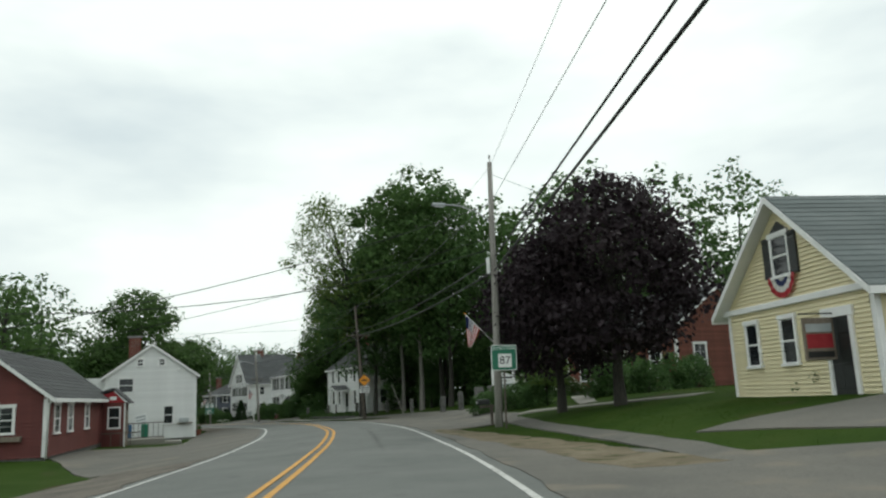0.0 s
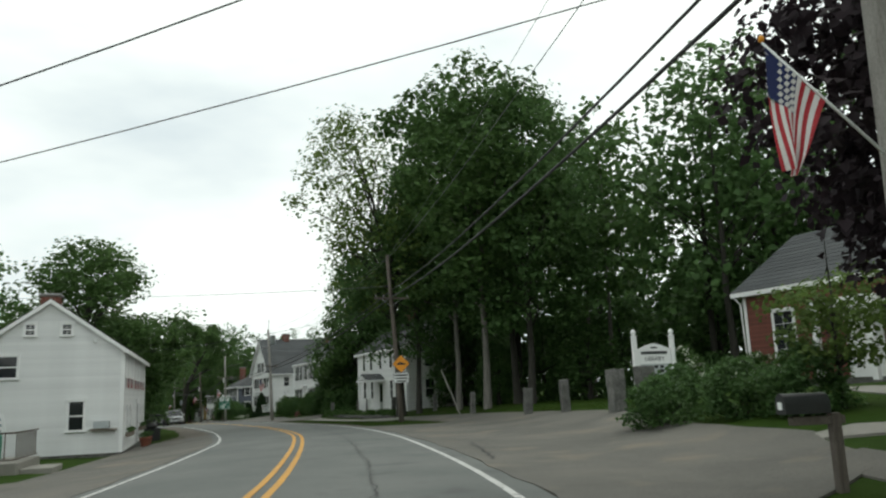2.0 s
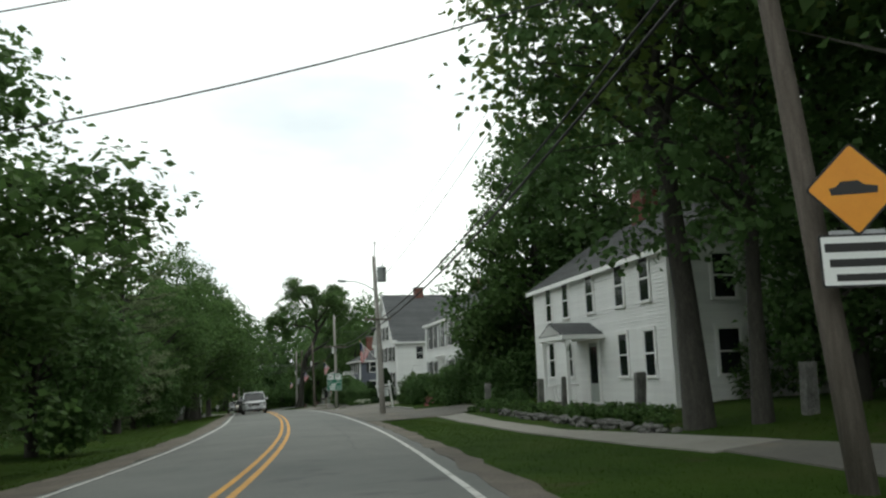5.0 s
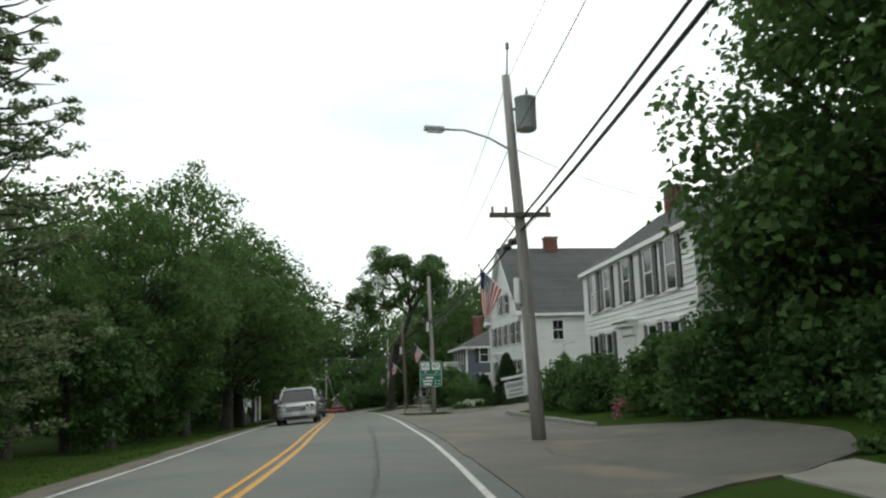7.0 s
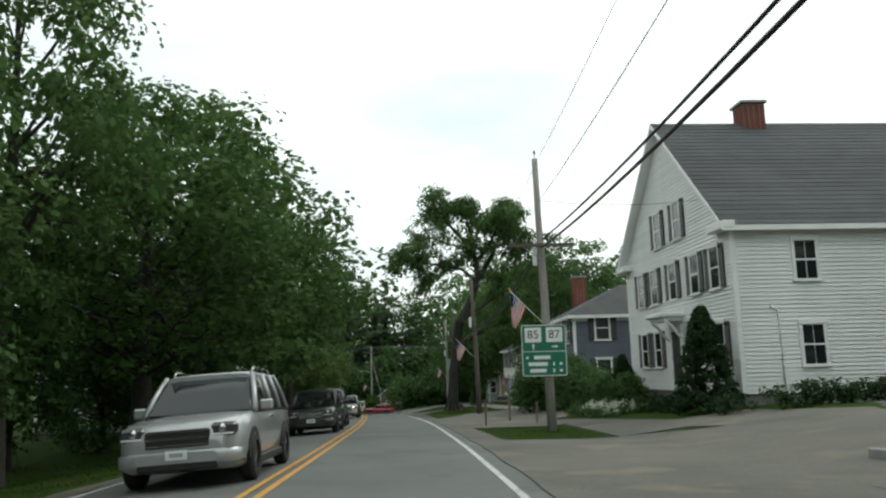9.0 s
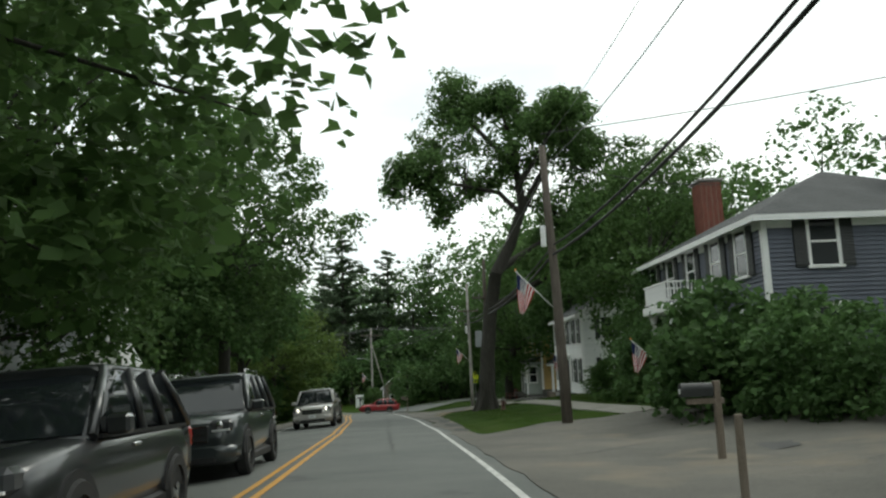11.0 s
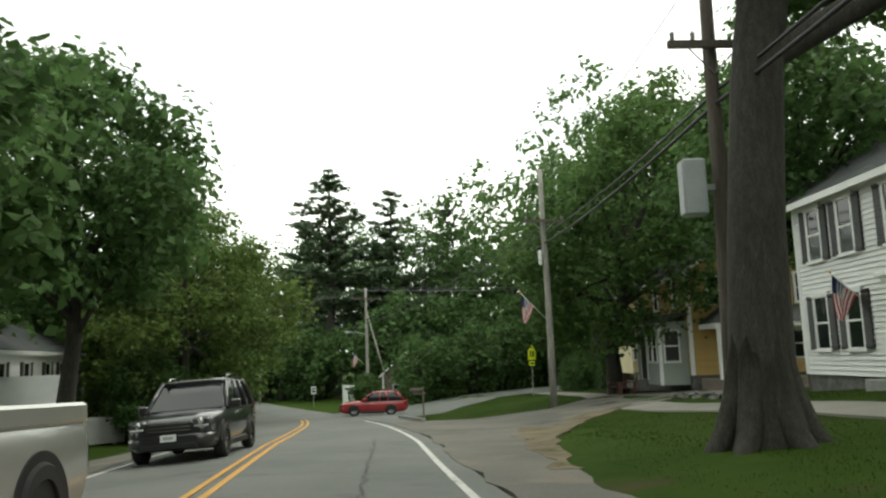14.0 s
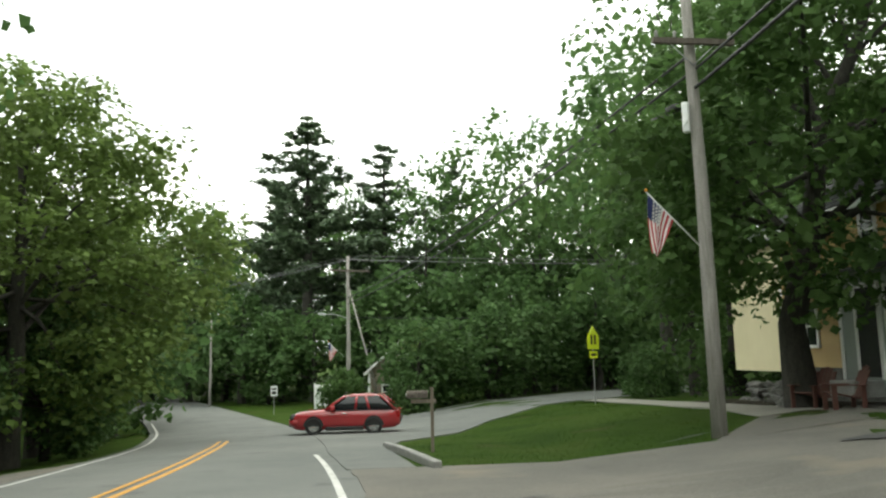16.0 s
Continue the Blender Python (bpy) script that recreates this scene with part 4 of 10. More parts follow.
def build_pole(key, label, foot, top, tone, arm=None, cap=False, r=0.15):
    """A tapered, slightly leaning wooden pole from foot to top. arm: (height, half length)."""
    f, t = Vector(foot), Vector(top)
    root = thing("utility_pole", label, "pole", Matrix.Translation(f))
    v = t - f
    mid = v * 0.5 + Vector((0.03, 0.02, 0))
    part("shaft", tubed([-v * 0.04, mid * 0.5, mid, v * 0.75, v], [r * 1.08, r * 1.0, r * 0.9, r * 0.78, r * 0.68], 12), tone, root)
    if arm:
        h, half = arm
        p = v * (h / v.length)
        yaw = radians(heading(sd(f.x, f.y)[0]))
        across = Vector((math.cos(yaw), math.sin(yaw), 0))
        al = Vector((-math.sin(yaw), math.cos(yaw), 0))
        bm = bmesh.new()
        vs = [bm.verts.new(p - al * 0.2 + across * a * half + al * b * 0.05 + Vector((0, 0, c * 0.06))) for a in (-1, 1) for b in (-1, 1) for c in (-1, 1)]
        for q in ((0, 1, 3, 2), (4, 6, 7, 5), (0, 4, 5, 1), (2, 3, 7, 6), (0, 2, 6, 4), (1, 5, 7, 3)):
            bm.faces.new([vs[i] for i in q])
        bmesh.ops.recalc_face_normals(bm, faces=bm.faces)
        beam = part("crossarm", bm, M["dark_pole"], root)
        for a in (-0.9, -0.45, 0.9):
            part("insulator", lathed(((0.02, 0), (0.045, 0.05), (0.03, 0.09), (0.05, 0.12), (0.02, 0.17)), 8, tuple(p - al * 0.2 + across * a * half + Vector((0, 0, 0.06)))), M["kerb"], beam)
        for sgn in (-1, 1):
            part("brace", tubed([p - al * 0.17 + across * sgn * half * 0.55 - Vector((0, 0, 0.05)), p - al * 0.14 - Vector((0, 0, 0.5))], 0.014, 5), M["zinc"], root)
    if cap:
        part("pin_insulator", lathed(((0.012, 0), (0.012, 0.16), (0.05, 0.18), (0.035, 0.24), (0.05, 0.27), (0.015, 0.33)), 8, tuple(v)), M["kerb"], root)
    POLES[key] = (f, t, root)
    return root


def on_pole(key, h, along=0.0, across=0.0):
    f, t, _ = POLES[key]
    v = t - f
    yaw = radians(heading(sd(f.x, f.y)[0]))
    return f + v * (h / v.length) + Vector((math.cos(yaw), math.sin(yaw), 0)) * across + Vector((-math.sin(yaw), math.cos(yaw), 0)) * along


def pole_z(key, z, across=0.0):
    """The place on a pole at a height over the world's zero."""
    f, t, _ = POLES[key]
    return on_pole(key, (z - f.z) / (t.z - f.z) * (t - f).length, 0, across)


def cable(name, label, points, r, material, sag=0.5, steps=14):
    """A cable that sags between its points. sag: one for all spans, or one for each."""
    pts = []
    sags = sag if isinstance(sag, (list, tuple)) else [sag] * len(points)
    for a, b, sag in zip(points, points[1:], sags):
        a, b = Vector(a), Vector(b)
        for i in range(steps):
            f = i / steps
            pts.append(a.lerp(b, f) - Vector((0, 0, 4 * sag * f * (1 - f))))
    pts.append(Vector(points[-1]))
    bm = bmesh.new()
    add_tube(bm, pts, r, 6)
    ob = part(name, bm, material)
    return tagged(ob, label, "cable")

# ---------------------------------------------------------------- paving, verges and walks beside the road
def lerp_by(*pairs):
    xs, ys = zip(*pairs)
    return lambda s: float(np.interp(s, xs, ys))


SIDE = "pavement"
strip("pavement", -30, 36, lambda s: right_edge(s) + 0.35, lerp_by((-30, 9), (9, 9), (14, 5.0), (20, 4.3), (26, 3.6), (30, 2.6), (31.5, 4.4), (33, 6.1), (36, 7.2)), 0.034, M["old_asphalt"],
      "pale worn asphalt apron beside the road", SIDE, wobble=0.18, step=1.0, thick=0.06)
strip("pavement", 2, 16.5, lerp_by((2, 9), (9, 9), (16.5, 6.6)), lerp_by((2, 22), (12, 22), (16.5, 11)), 0.03, M["old_asphalt"], "worn asphalt driveway before the hall", SIDE, wobble=0.2, step=1.0, thick=0.06)
strip("pavement", 36, 62, lambda s: right_edge(s) + 0.35, lerp_by((36, 7.2), (40, 7.2), (50, 8.9), (58, 9.6), (62, 9.2)), 0.034, M["old_asphalt"],
      "broad worn asphalt side street mouth", SIDE, wobble=0.12, step=1.0, thick=0.06)
strip("pavement", 62, 75, lerp_by((62, 6.3), (75, 6.4)), lerp_by((62, 9.2), (68, 8.6), (75, 7.6)), 0.032, M["old_asphalt"], "worn asphalt side street", SIDE, wobble=0.1, step=1.0, thick=0.06)
strip("gravel_shoulder", 60, 100, lambda s: right_edge(s) + 0.35, lambda s: right_edge(s) + 0.9, 0.026, M["gravel"], "sandy gravel shoulder", SIDE, wobble=0.2, step=0.8, thick=0.05)
strip("pavement", 97, 136, lambda s: right_edge(s) + 0.35, lerp_by((97, 2.2), (99, 4.3), (101, 7.3), (103.5, 8.7), (108, 8.8), (111.8, 6.5), (126, 6.6), (131, 9.5), (136, 10.5)), 0.041, M["old_asphalt"],
      "pale sandy asphalt forecourt with fine cracks", SIDE, wobble=0.1, step=1.0, thick=0.06)
strip("pavement", 131, 141, lerp_by((131, 9.5), (141, 7)), lerp_by((131, 13), (136, 26), (141, 26)), 0.03, M["old_asphalt"], "worn asphalt driveway between two houses", SIDE, wobble=0.15, step=1.0, thick=0.06)
strip("pavement", 136, 147, lambda s: right_edge(s) + 0.35, lerp_by((136, 10.5), (138, 2.6), (147, 2.6)), 0.034, M["old_asphalt"], "pale sandy asphalt beside the verge", SIDE, wobble=0.06, step=0.7, thick=0.06)
strip("pavement", 138, 147, lerp_by((138, 5.8), (147, 6.2)), lerp_by((138, 10.2), (141, 8.4), (147, 7.6)), 0.034, M["old_asphalt"], "pale asphalt walk behind the verge", SIDE, wobble=0.06, step=0.7, thick=0.06)
strip("pavement", 147, 165, lambda s: right_edge(s) + 0.35, lerp_by((147, 7.6), (152, 6.6), (154, 11), (162, 14), (165, 7.0)), 0.034, M["old_asphalt"], "worn asphalt driveway with patched cracks", SIDE, wobble=0.12, step=0.8, thick=0.06)
strip("gravel_shoulder", 165, 199, lambda s: right_edge(s) + 0.35, lerp_by((165, 2.4), (176, 2.4), (182, 2.3), (190, 2.5), (199, 3.4)), 0.03, M["old_asphalt"], "broken asphalt shoulder", SIDE, wobble=0.3, step=0.6, thick=0.06)
strip("pavement", 199, 208, lambda s: right_edge(s) + 0.35, lerp_by((199, 5.0), (202, 7.6), (205, 22), (208, 22)), 0.034, M["old_asphalt"], "pale asphalt driveway beside the grass island", SIDE, wobble=0.1, step=0.7, thick=0.06)
strip("pavement", 208, 211.5, lerp_by((208, 6.2), (211.5, 9.4)), lerp_by((208, 22), (211.5, 22)), 0.034, M["old_asphalt"], "pale asphalt driveway beside the grass island", SIDE, wobble=0.1, step=0.7, thick=0.06)
strip("gravel_shoulder", 187, 203, lerp_by((187, 2.2), (195, 2.6), (199, 3.6), (201, 5.2), (203, 7.6)), lerp_by((187, 2.5), (193, 3.2), (197, 4.6), (200, 6.0), (203, 8.2)), 0.036, M["sand"], "bare sandy edge of the lawn beside the drive", SIDE, wobble=0.35, step=0.5, thick=0.05, seed=4.0)
# mulch bed with the maple's shade put into its dark colour
strip("planting_bed", 210, 221, lerp_by((210, 10.9), (221, 12.9)), lerp_by((210, 13.0), (221, 14.8)), 0.03, M["shaded_mulch"], "mulched bed beneath the old maple, its colour darkened for the tree's shade", "soil", wobble=0.3, step=0.7, thick=0.05, seed=2.0)
strip("gravel_shoulder", 12, 30.6, lerp_by((12, 3.4), (22, 2.7), (30.6, 2.0)), lerp_by((12, 5.0), (20, 4.5), (26, 3.8), (30.6, 2.7)), 0.038, M["sand"], "bare sandy edge beside the footpath", SIDE, wobble=0.3, step=0.5, thick=0.05, seed=6.0)
# side road that climbs away to the right
strip("side_road", 208, 232, lambda s: right_edge(s) + 0.3, lerp_by((208, 0.6), (214, 0.4), (217, 1.2), (224, 6.0), (229, 12.0), (231, 17), (232, 30)), 0.037, M["asphalt"], "grey asphalt side road joining from the woods", "road", wobble=0.05, step=0.8, thick=0.1)
strip("side_road", 232, 240, lerp_by((232, -1.0), (236, 10), (240, 24)), lerp_by((232, 30), (236, 34), (240, 36)), 0.034, M["asphalt"], "grey asphalt side road joining from the woods", "road", wobble=0.05, step=0.8, thick=0.1)
# walks
strip("walk", 28, 34, lerp_by((28, 5.3), (34, 5.6)), lerp_by((28, 6.2), (34, 6.6)), 0.034, M["old_asphalt"], "narrow pale footpath", SIDE, wobble=0.08, step=0.8, thick=0.05)
strip("walk", 10, 28, lerp_by((10, 5.0), (28, 5.3)), lerp_by((10, 5.85), (28, 6.2)), 0.034, M["old_asphalt"], "narrow pale footpath", SIDE, wobble=0.08, step=0.8, thick=0.05)
strip("walk", 27.5, 35.8, lerp_by((27.5, 11.6), (31, 9.5), (35.8, 6.6)), lerp_by((27.5, 12.4), (31, 10.4), (35.8, 7.8)), 0.034, M["walk"], "pale footpath behind the purple maples", SIDE, wobble=0.1, step=0.6, thick=0.05)
strip("walk", 34, 42, lerp_by((34, 9.4), (42, 12.0)), lerp_by((34, 10.2), (42, 13.0)), 0.032, M["walk"], "pale footpath across the lawn", SIDE, wobble=0.15, step=0.8, thick=0.05)
strip("walk", 75, 100.4, lerp_by((75, 6.2), (84, 5.0), (92, 4.9), (100.4, 5.3)), lerp_by((75, 7.6), (84, 6.2), (92, 6.2), (100.4, 6.8)), 0.034, M["walk"], "pale concrete footpath beside the grass verge", SIDE, wobble=0.06, step=0.8, thick=0.05)
strip("walk", 165, 203, lerp_by((165, 6.9), (178, 7.2), (190, 7.3), (203, 7.3)), lerp_by((165, 8.1), (178, 8.3), (190, 8.5), (203, 8.8)), 0.034, M["walk"], "pale concrete footpath across the lawns", SIDE, wobble=0.05, step=0.8, thick=0.05)
strip("walk", 211, 229, lerp_by((211, 9.0), (220, 11.0), (229, 12.8)), lerp_by((211, 10.6), (220, 12.6), (229, 14.4)), 0.034, M["walk"], "pale concrete footpath behind the grass island", SIDE, wobble=0.05, step=0.8, thick=0.05)
# left side
strip("gravel_shoulder", -40, 24, lambda s: left_edge(s) - 3.4, lambda s: left_edge(s) - 0.3, 0.03, M["gravel"], "brown gravel shoulder before the red building", SIDE, wobble=0.35, step=0.8, thick=0.05)
strip("pavement", 24, 72, lerp_by((24, -8.5), (30, -11), (38, -14), (44, -14), (47, -9.3), (60, -9.4), (72, -9.6)), lambda s: left_edge(s) - 0.3, 0.03, M["old_asphalt"], "worn asphalt parking strip before the inn", SIDE, wobble=0.15, step=0.8, thick=0.05)
strip("gravel_shoulder", 72, 180, lambda s: left_edge(s) - float(np.interp(s, [72, 80, 100, 150, 170, 180], [3.2, 2.0, 1.3, 0.9, 1.4, 2.4])), lambda s: left_edge(s) - 0.3, 0.026, M["gravel"], "sandy gravel shoulder under the trees", SIDE, wobble=0.3, step=0.8, thick=0.05)
strip("pavement", 176, 216, lambda s: left_edge(s) - float(np.interp(s, [176, 182, 190, 200, 216], [2.0, 7.5, 5.0, 2.6, 2.2])), lambda s: left_edge(s) - 0.3, 0.03, M["old_asphalt"], "pale asphalt drive on the road's far side", SIDE, wobble=0.2, step=0.8, thick=0.05)


def kerb_run(s0, s1, offset, label, step=1.6, tall=0.16, wide=0.16, seed=3):
    """Kerb stones laid end to end."""
    rng = random.Random(seed)
    root = thing("kerb", label, "kerb", kind="structure")
    s = s0
    while s < s1:
        L = step * rng.uniform(0.8, 1.15)
        a, b = spot(s, offset(s)), spot(s + L - 0.02, offset(s + L))
        v = (b - a)
        bm = bmesh.new()
        add_box(bm, -wide / 2, wide / 2, 0, v.length, -0.12, tall * rng.uniform(0.85, 1.1), bevel=0.018)
        ob = part("kerb_stone", bm, M["kerb"], root)
        ob.matrix_basis = Matrix.Translation(a) @ pose(0, 0, 0, math.degrees(math.asin(v.z / v.length)), rng.uniform(-2, 2), math.degrees(math.atan2(-v.x, v.y)))
        s += L


kerb_run(112, 127, lerp_by((112, 6.4), (120, 6.5), (127, 7.0)), "low granite kerb before the long white house")
kerb_run(207.6, 214, lerp_by((207.6, 0.95), (214, 0.5)), "pale granite kerb of the grass island", 1.5)


# ---------------------------------------------------------------- grass blades on the verges near the road
def grass_patch(name, label, s0, s1, left, right, count, size, seed):
    rng = np.random.default_rng(seed)
    pts = []
    for _ in range(count):
        s = rng.uniform(s0, s1)
        a, b = left(s), right(s)
        if b <= a:
            continue
        d = rng.uniform(a, b)
        if noise.noise((s * 0.35, d * 0.6, seed)) < -0.55:
            continue
        pts.append((s, d))
    verts = np.zeros((len(pts) * 3, 3))
    for i, (s, d) in enumerate(pts):
        p = spot(s, d)
        a = rng.uniform(0, 6.28)
        w, h = size * 0.1, size * rng.uniform(0.12, 0.36)
        verts[3 * i] = (p.x + w * math.cos(a), p.y + w * math.sin(a), p.z - 0.01)
        verts[3 * i + 1] = (p.x - w * math.cos(a), p.y - w * math.sin(a), p.z - 0.01)
        verts[3 * i + 2] = (p.x + rng.normal() * h * 0.4, p.y + rng.normal() * h * 0.4, p.z + h)
    me = mesh_of(name, verts, np.arange(len(verts)).reshape(-1, 3).tolist(), M["blades"])
    tagged(new(name, me), label, "grass", kind="stuff")


grass_patch("grass", "short dry grass round the pole", 14, 31.5, lerp_by((14, 4.7), (20, 4.3), (26, 3.6), (30, 2.7), (31.5, 4.6)), lambda s: 5.05, 6500, 0.1, 1)
grass_patch("grass", "mown lawn before the hall and library", 12, 46, lerp_by((12, 6.0), (28, 6.4), (36, 9.2), (46, 9.4)), lambda s: 22.0, 21000, 0.1, 2)
grass_patch("grass", "short grass wedge round the pole", 58, 84, lambda s: right_edge(s) + 0.9, lerp_by((58, 2.2), (62, 6.2), (75, 6.1), (84, 5.0)), 13500, 0.1, 3)
grass_patch("grass", "short grass verge beside the footpath", 84, 98, lambda s: right_edge(s) + 0.9, lerp_by((84, 5.0), (98, 4.0)), 9000, 0.1, 4)
grass_patch("grass", "lawn before the woods and stone posts", 48, 100, lerp_by((48, 9.4), (58, 10), (66, 9.2), (75, 7.8), (84, 6.6), (100, 7.2)), lambda s: 16.0, 21000, 0.14, 5)
grass_patch("grass", "small grass verge round the sign pole", 138, 147, lambda s: 2.7, lambda s: 5.8, 5250, 0.1, 6)
grass_patch("grass", "mown grass verge under the oak", 165, 201, lerp_by((165, 2.6), (182, 2.6), (199, 3.8), (201, 5.0)), lambda s: 7.2, 22500, 0.09, 7)
grass_patch("grass", "mown lawn before the white house", 166, 202, lambda s: 8.6, lambda s: 13.5, 18000, 0.1, 8)
grass_patch("grass", "mown grass island", 208, 228, lerp_by((208, 1.1), (214, 0.7), (217, 1.5), (224, 6.2), (228, 12.0)), lerp_by((208, 6.0), (211, 9.0), (220, 10.9), (228, 12.7)), 18000, 0.09, 9)
grass_patch("grass", "rough grass under the trees", 72, 176, lambda s: -13.0, lambda s: left_edge(s) - 1.6, 24000, 0.16, 10)


# ---------------------------------------------------------------- cracks, tar patches and broken edges in the asphalt
def crack(points, width, seed, label="dark crack in the asphalt", up=0.046):
    """A ragged, thin dark ribbon that follows (s, d) points on the paving."""
    rng = random.Random(seed)
    line = []
    for (s0, d0), (s1, d1) in zip(points, points[1:]):
        n = max(3, int(math.hypot(s1 - s0, d1 - d0) / 0.25))
        for i in range(n):
            f = i / n
            line.append((s0 + (s1 - s0) * f + rng.uniform(-0.06, 0.06), d0 + (d1 - d0) * f + rng.uniform(-0.06, 0.06)))
    line.append(points[-1])
    vs, fs = [], []
    for k, (s, d) in enumerate(line):
        a, b = line[max(0, k - 1)], line[min(len(line) - 1, k + 1)]
        L = math.hypot(b[0] - a[0], b[1] - a[1]) or 1
        nx, ny = -(b[1] - a[1]) / L, (b[0] - a[0]) / L
        w = width * rng.uniform(0.35, 1.0) * (0.3 if k in (0, len(line) - 1) else 1)
        for sgn in (-1, 1):
            vs.append(spot(s + nx * w * sgn * 0.5, d + ny * w * sgn * 0.5, up))
    for k in range(len(line) - 1):
        fs.append((2 * k, 2 * k + 1, 2 * k + 3, 2 * k + 2))
    tagged(new("crack", mesh_of("crack", vs, fs, M["tar"])), label, "crack", kind="structure")


def tar_patch(s0, s1, d0, d1, seed, label="dark ragged tar patch on the shoulder", up=0.05):
    """A flat irregular patch of newer asphalt with a ragged outline."""
    rng = random.Random(seed)
    n = 22
    vs = []
    for k in range(n):
        a = 2 * math.pi * k / n
        q = rng.uniform(0.62, 1.05)
        vs.append(spot((s0 + s1) / 2 + (s1 - s0) / 2 * q * math.cos(a), (d0 + d1) / 2 + (d1 - d0) / 2 * q * math.sin(a), up))
    vs.append(spot((s0 + s1) / 2, (d0 + d1) / 2, up))
    tagged(new("tar_patch", mesh_of("tar_patch", vs, [(k, (k + 1) % n, n) for k in range(n)], M["tar"])), label, "patch", kind="structure")


for k, (s0, s1, d0, d1) in enumerate(((170.5, 174.5, 1.75, 2.5), (175, 179.5, 1.7, 2.35), (167.0, 169.5, 1.8, 2.4), (181, 183.5, 1.5, 2.2), (200.2, 201.2, 3.6, 5.0), (205.3, 206.0, 7.2, 8.6), (154.5, 156.2, 5.2, 7.0))):
    tar_patch(s0, s1, d0, d1, 60 + k)
for k, (pts, w) in enumerate(((((201.0, -0.4), (201.3, 0.9)), 0.12), (((203.0, 1.2), (203.4, 2.0)), 0.1), (((209.0, 5.6), (209.5, 7.0)), 0.12), (((52, 0.6), (52.4, 1.1)), 0.22), (((101, 4.0), (104, 3.2), (106, 3.4)), 0.07), (((118, 5.6), (124, 5.2), (129, 6.0)), 0.06),
                             (((112, 2.8), (113, 4.6), (112.6, 6.0)), 0.06), (((133, 4.0), (136, 6.0), (138, 8.0)), 0.06), (((156, 3.0), (158, 5.0), (160, 8.0)), 0.07), (((150, -0.6), (151, 0.8)), 0.05), (((44, 3.0), (48, 5.0), (50, 7.2)), 0.06), (((38, 2.2), (44, 2.8)), 0.06),
                             (((20, -0.2), (38, -0.1), (60, -0.3)), 0.035), (((80, -0.1), (100, -0.2), (122, -0.1)), 0.035), (((160, -0.2), (180, -0.5), (196, -0.9)), 0.035), (((14, 0.8), (15, -1.2)), 0.04), (((92, 0.9), (92.6, -1.4)), 0.04), (((141, 0.9), (141.5, -1.6)), 0.04), (((187, 0.5), (188, -2.0)), 0.04))):
    crack(pts, w, 80 + k)

# ---------------------------------------------------------------- the houses along the road
def windows(h, face, rows, w, tall, shutters=True, lights=(1, 1)):
    """rows: (height of the sill over the house's base, places along the wall)."""
    for z, us in rows:
        for u in us:
            add_window(h["root"], face, u, z, w, tall, shutters, h, lights=lights)


def porch_post(root, x, y, z0, z1, r, material, label="", square=False):
    bm = bmesh.new()
    if square:
        add_box(bm, x - r, x + r, y - r, y + r, z0, z1)
    else:
        add_lathe(bm, ((r * 1.5, 0), (r * 1.5, 0.12), (r * 1.05, 0.16), (r, 0.2), (r * 0.92, z1 - z0 - 0.24), (r * 1.3, z1 - z0 - 0.12), (r * 1.4, z1 - z0)), 12, (x, y, z0))
    return part("post", bm, material, root, label)


def railing(root, p, q, z0, tall, material, gap=0.14, r=0.016):
    """Top and bottom rails with balusters, from p to q."""
    p, q = Vector((*p, 0)), Vector((*q, 0))
    rail = part("railing", tubed([p + Vector((0, 0, z0 + tall)), q + Vector((0, 0, z0 + tall))], 0.035, 6), material, root)
    part("lower_rail", tubed([p + Vector((0, 0, z0 + 0.1)), q + Vector((0, 0, z0 + 0.1))], 0.025, 6), material, rail)
    n = max(2, int((q - p).length / gap))
    me = mesh_of("baluster", *box_data(r * 2, r * 2, tall - 0.1), material)
    for i in range(1, n):
        b = p.lerp(q, i / n)
        ob = new("baluster", me)
        ob.parent = rail
        ob.matrix_basis = pose(b.x, b.y, z0 + 0.1 + (tall - 0.1) / 2)
    return rail


def hood(root, y0, y1, z, out, house, roof, rise=0.35):
    """A small pitched roof over a door, its ridge across the front."""
    bm = bmesh.new()
    mid = (y0 + y1) / 2
    pts = [(-out, y0, z), (-out, y1, z), (-out, mid, z + rise), (0, y0, z), (0, y1, z), (0, mid, z + rise)]
    vs = [bm.verts.new(p) for p in pts]
    for f in ((0, 2, 5, 3), (1, 4, 5, 2), (0, 1, 2), (3, 5, 4), (0, 3, 4, 1)):
        bm.faces.new([vs[i] for i in f])
    bmesh.ops.recalc_face_normals(bm, faces=bm.faces)
    ob = part("porch_roof", bm, roof, root)
    bm = bmesh.new()
    add_box(bm, -out - 0.03, 0, y0 - 0.04, y1 + 0.04, z - 0.17, z - 0.004)
    part("entablature", bm, house["trim"], ob)
    bm = bmesh.new()
    vs = [bm.verts.new(p) for p in ((-out - 0.012, y0 + 0.22, z + 0.03), (-out - 0.012, y1 - 0.22, z + 0.03), (-out - 0.012, mid, z + rise - 0.08))]
    bm.faces.new(vs)
    bmesh.ops.solidify(bm, geom=bm.faces[:], thickness=0.01)
    part("pediment", bm, house["trim"], ob, "white boarded pediment")
    return ob


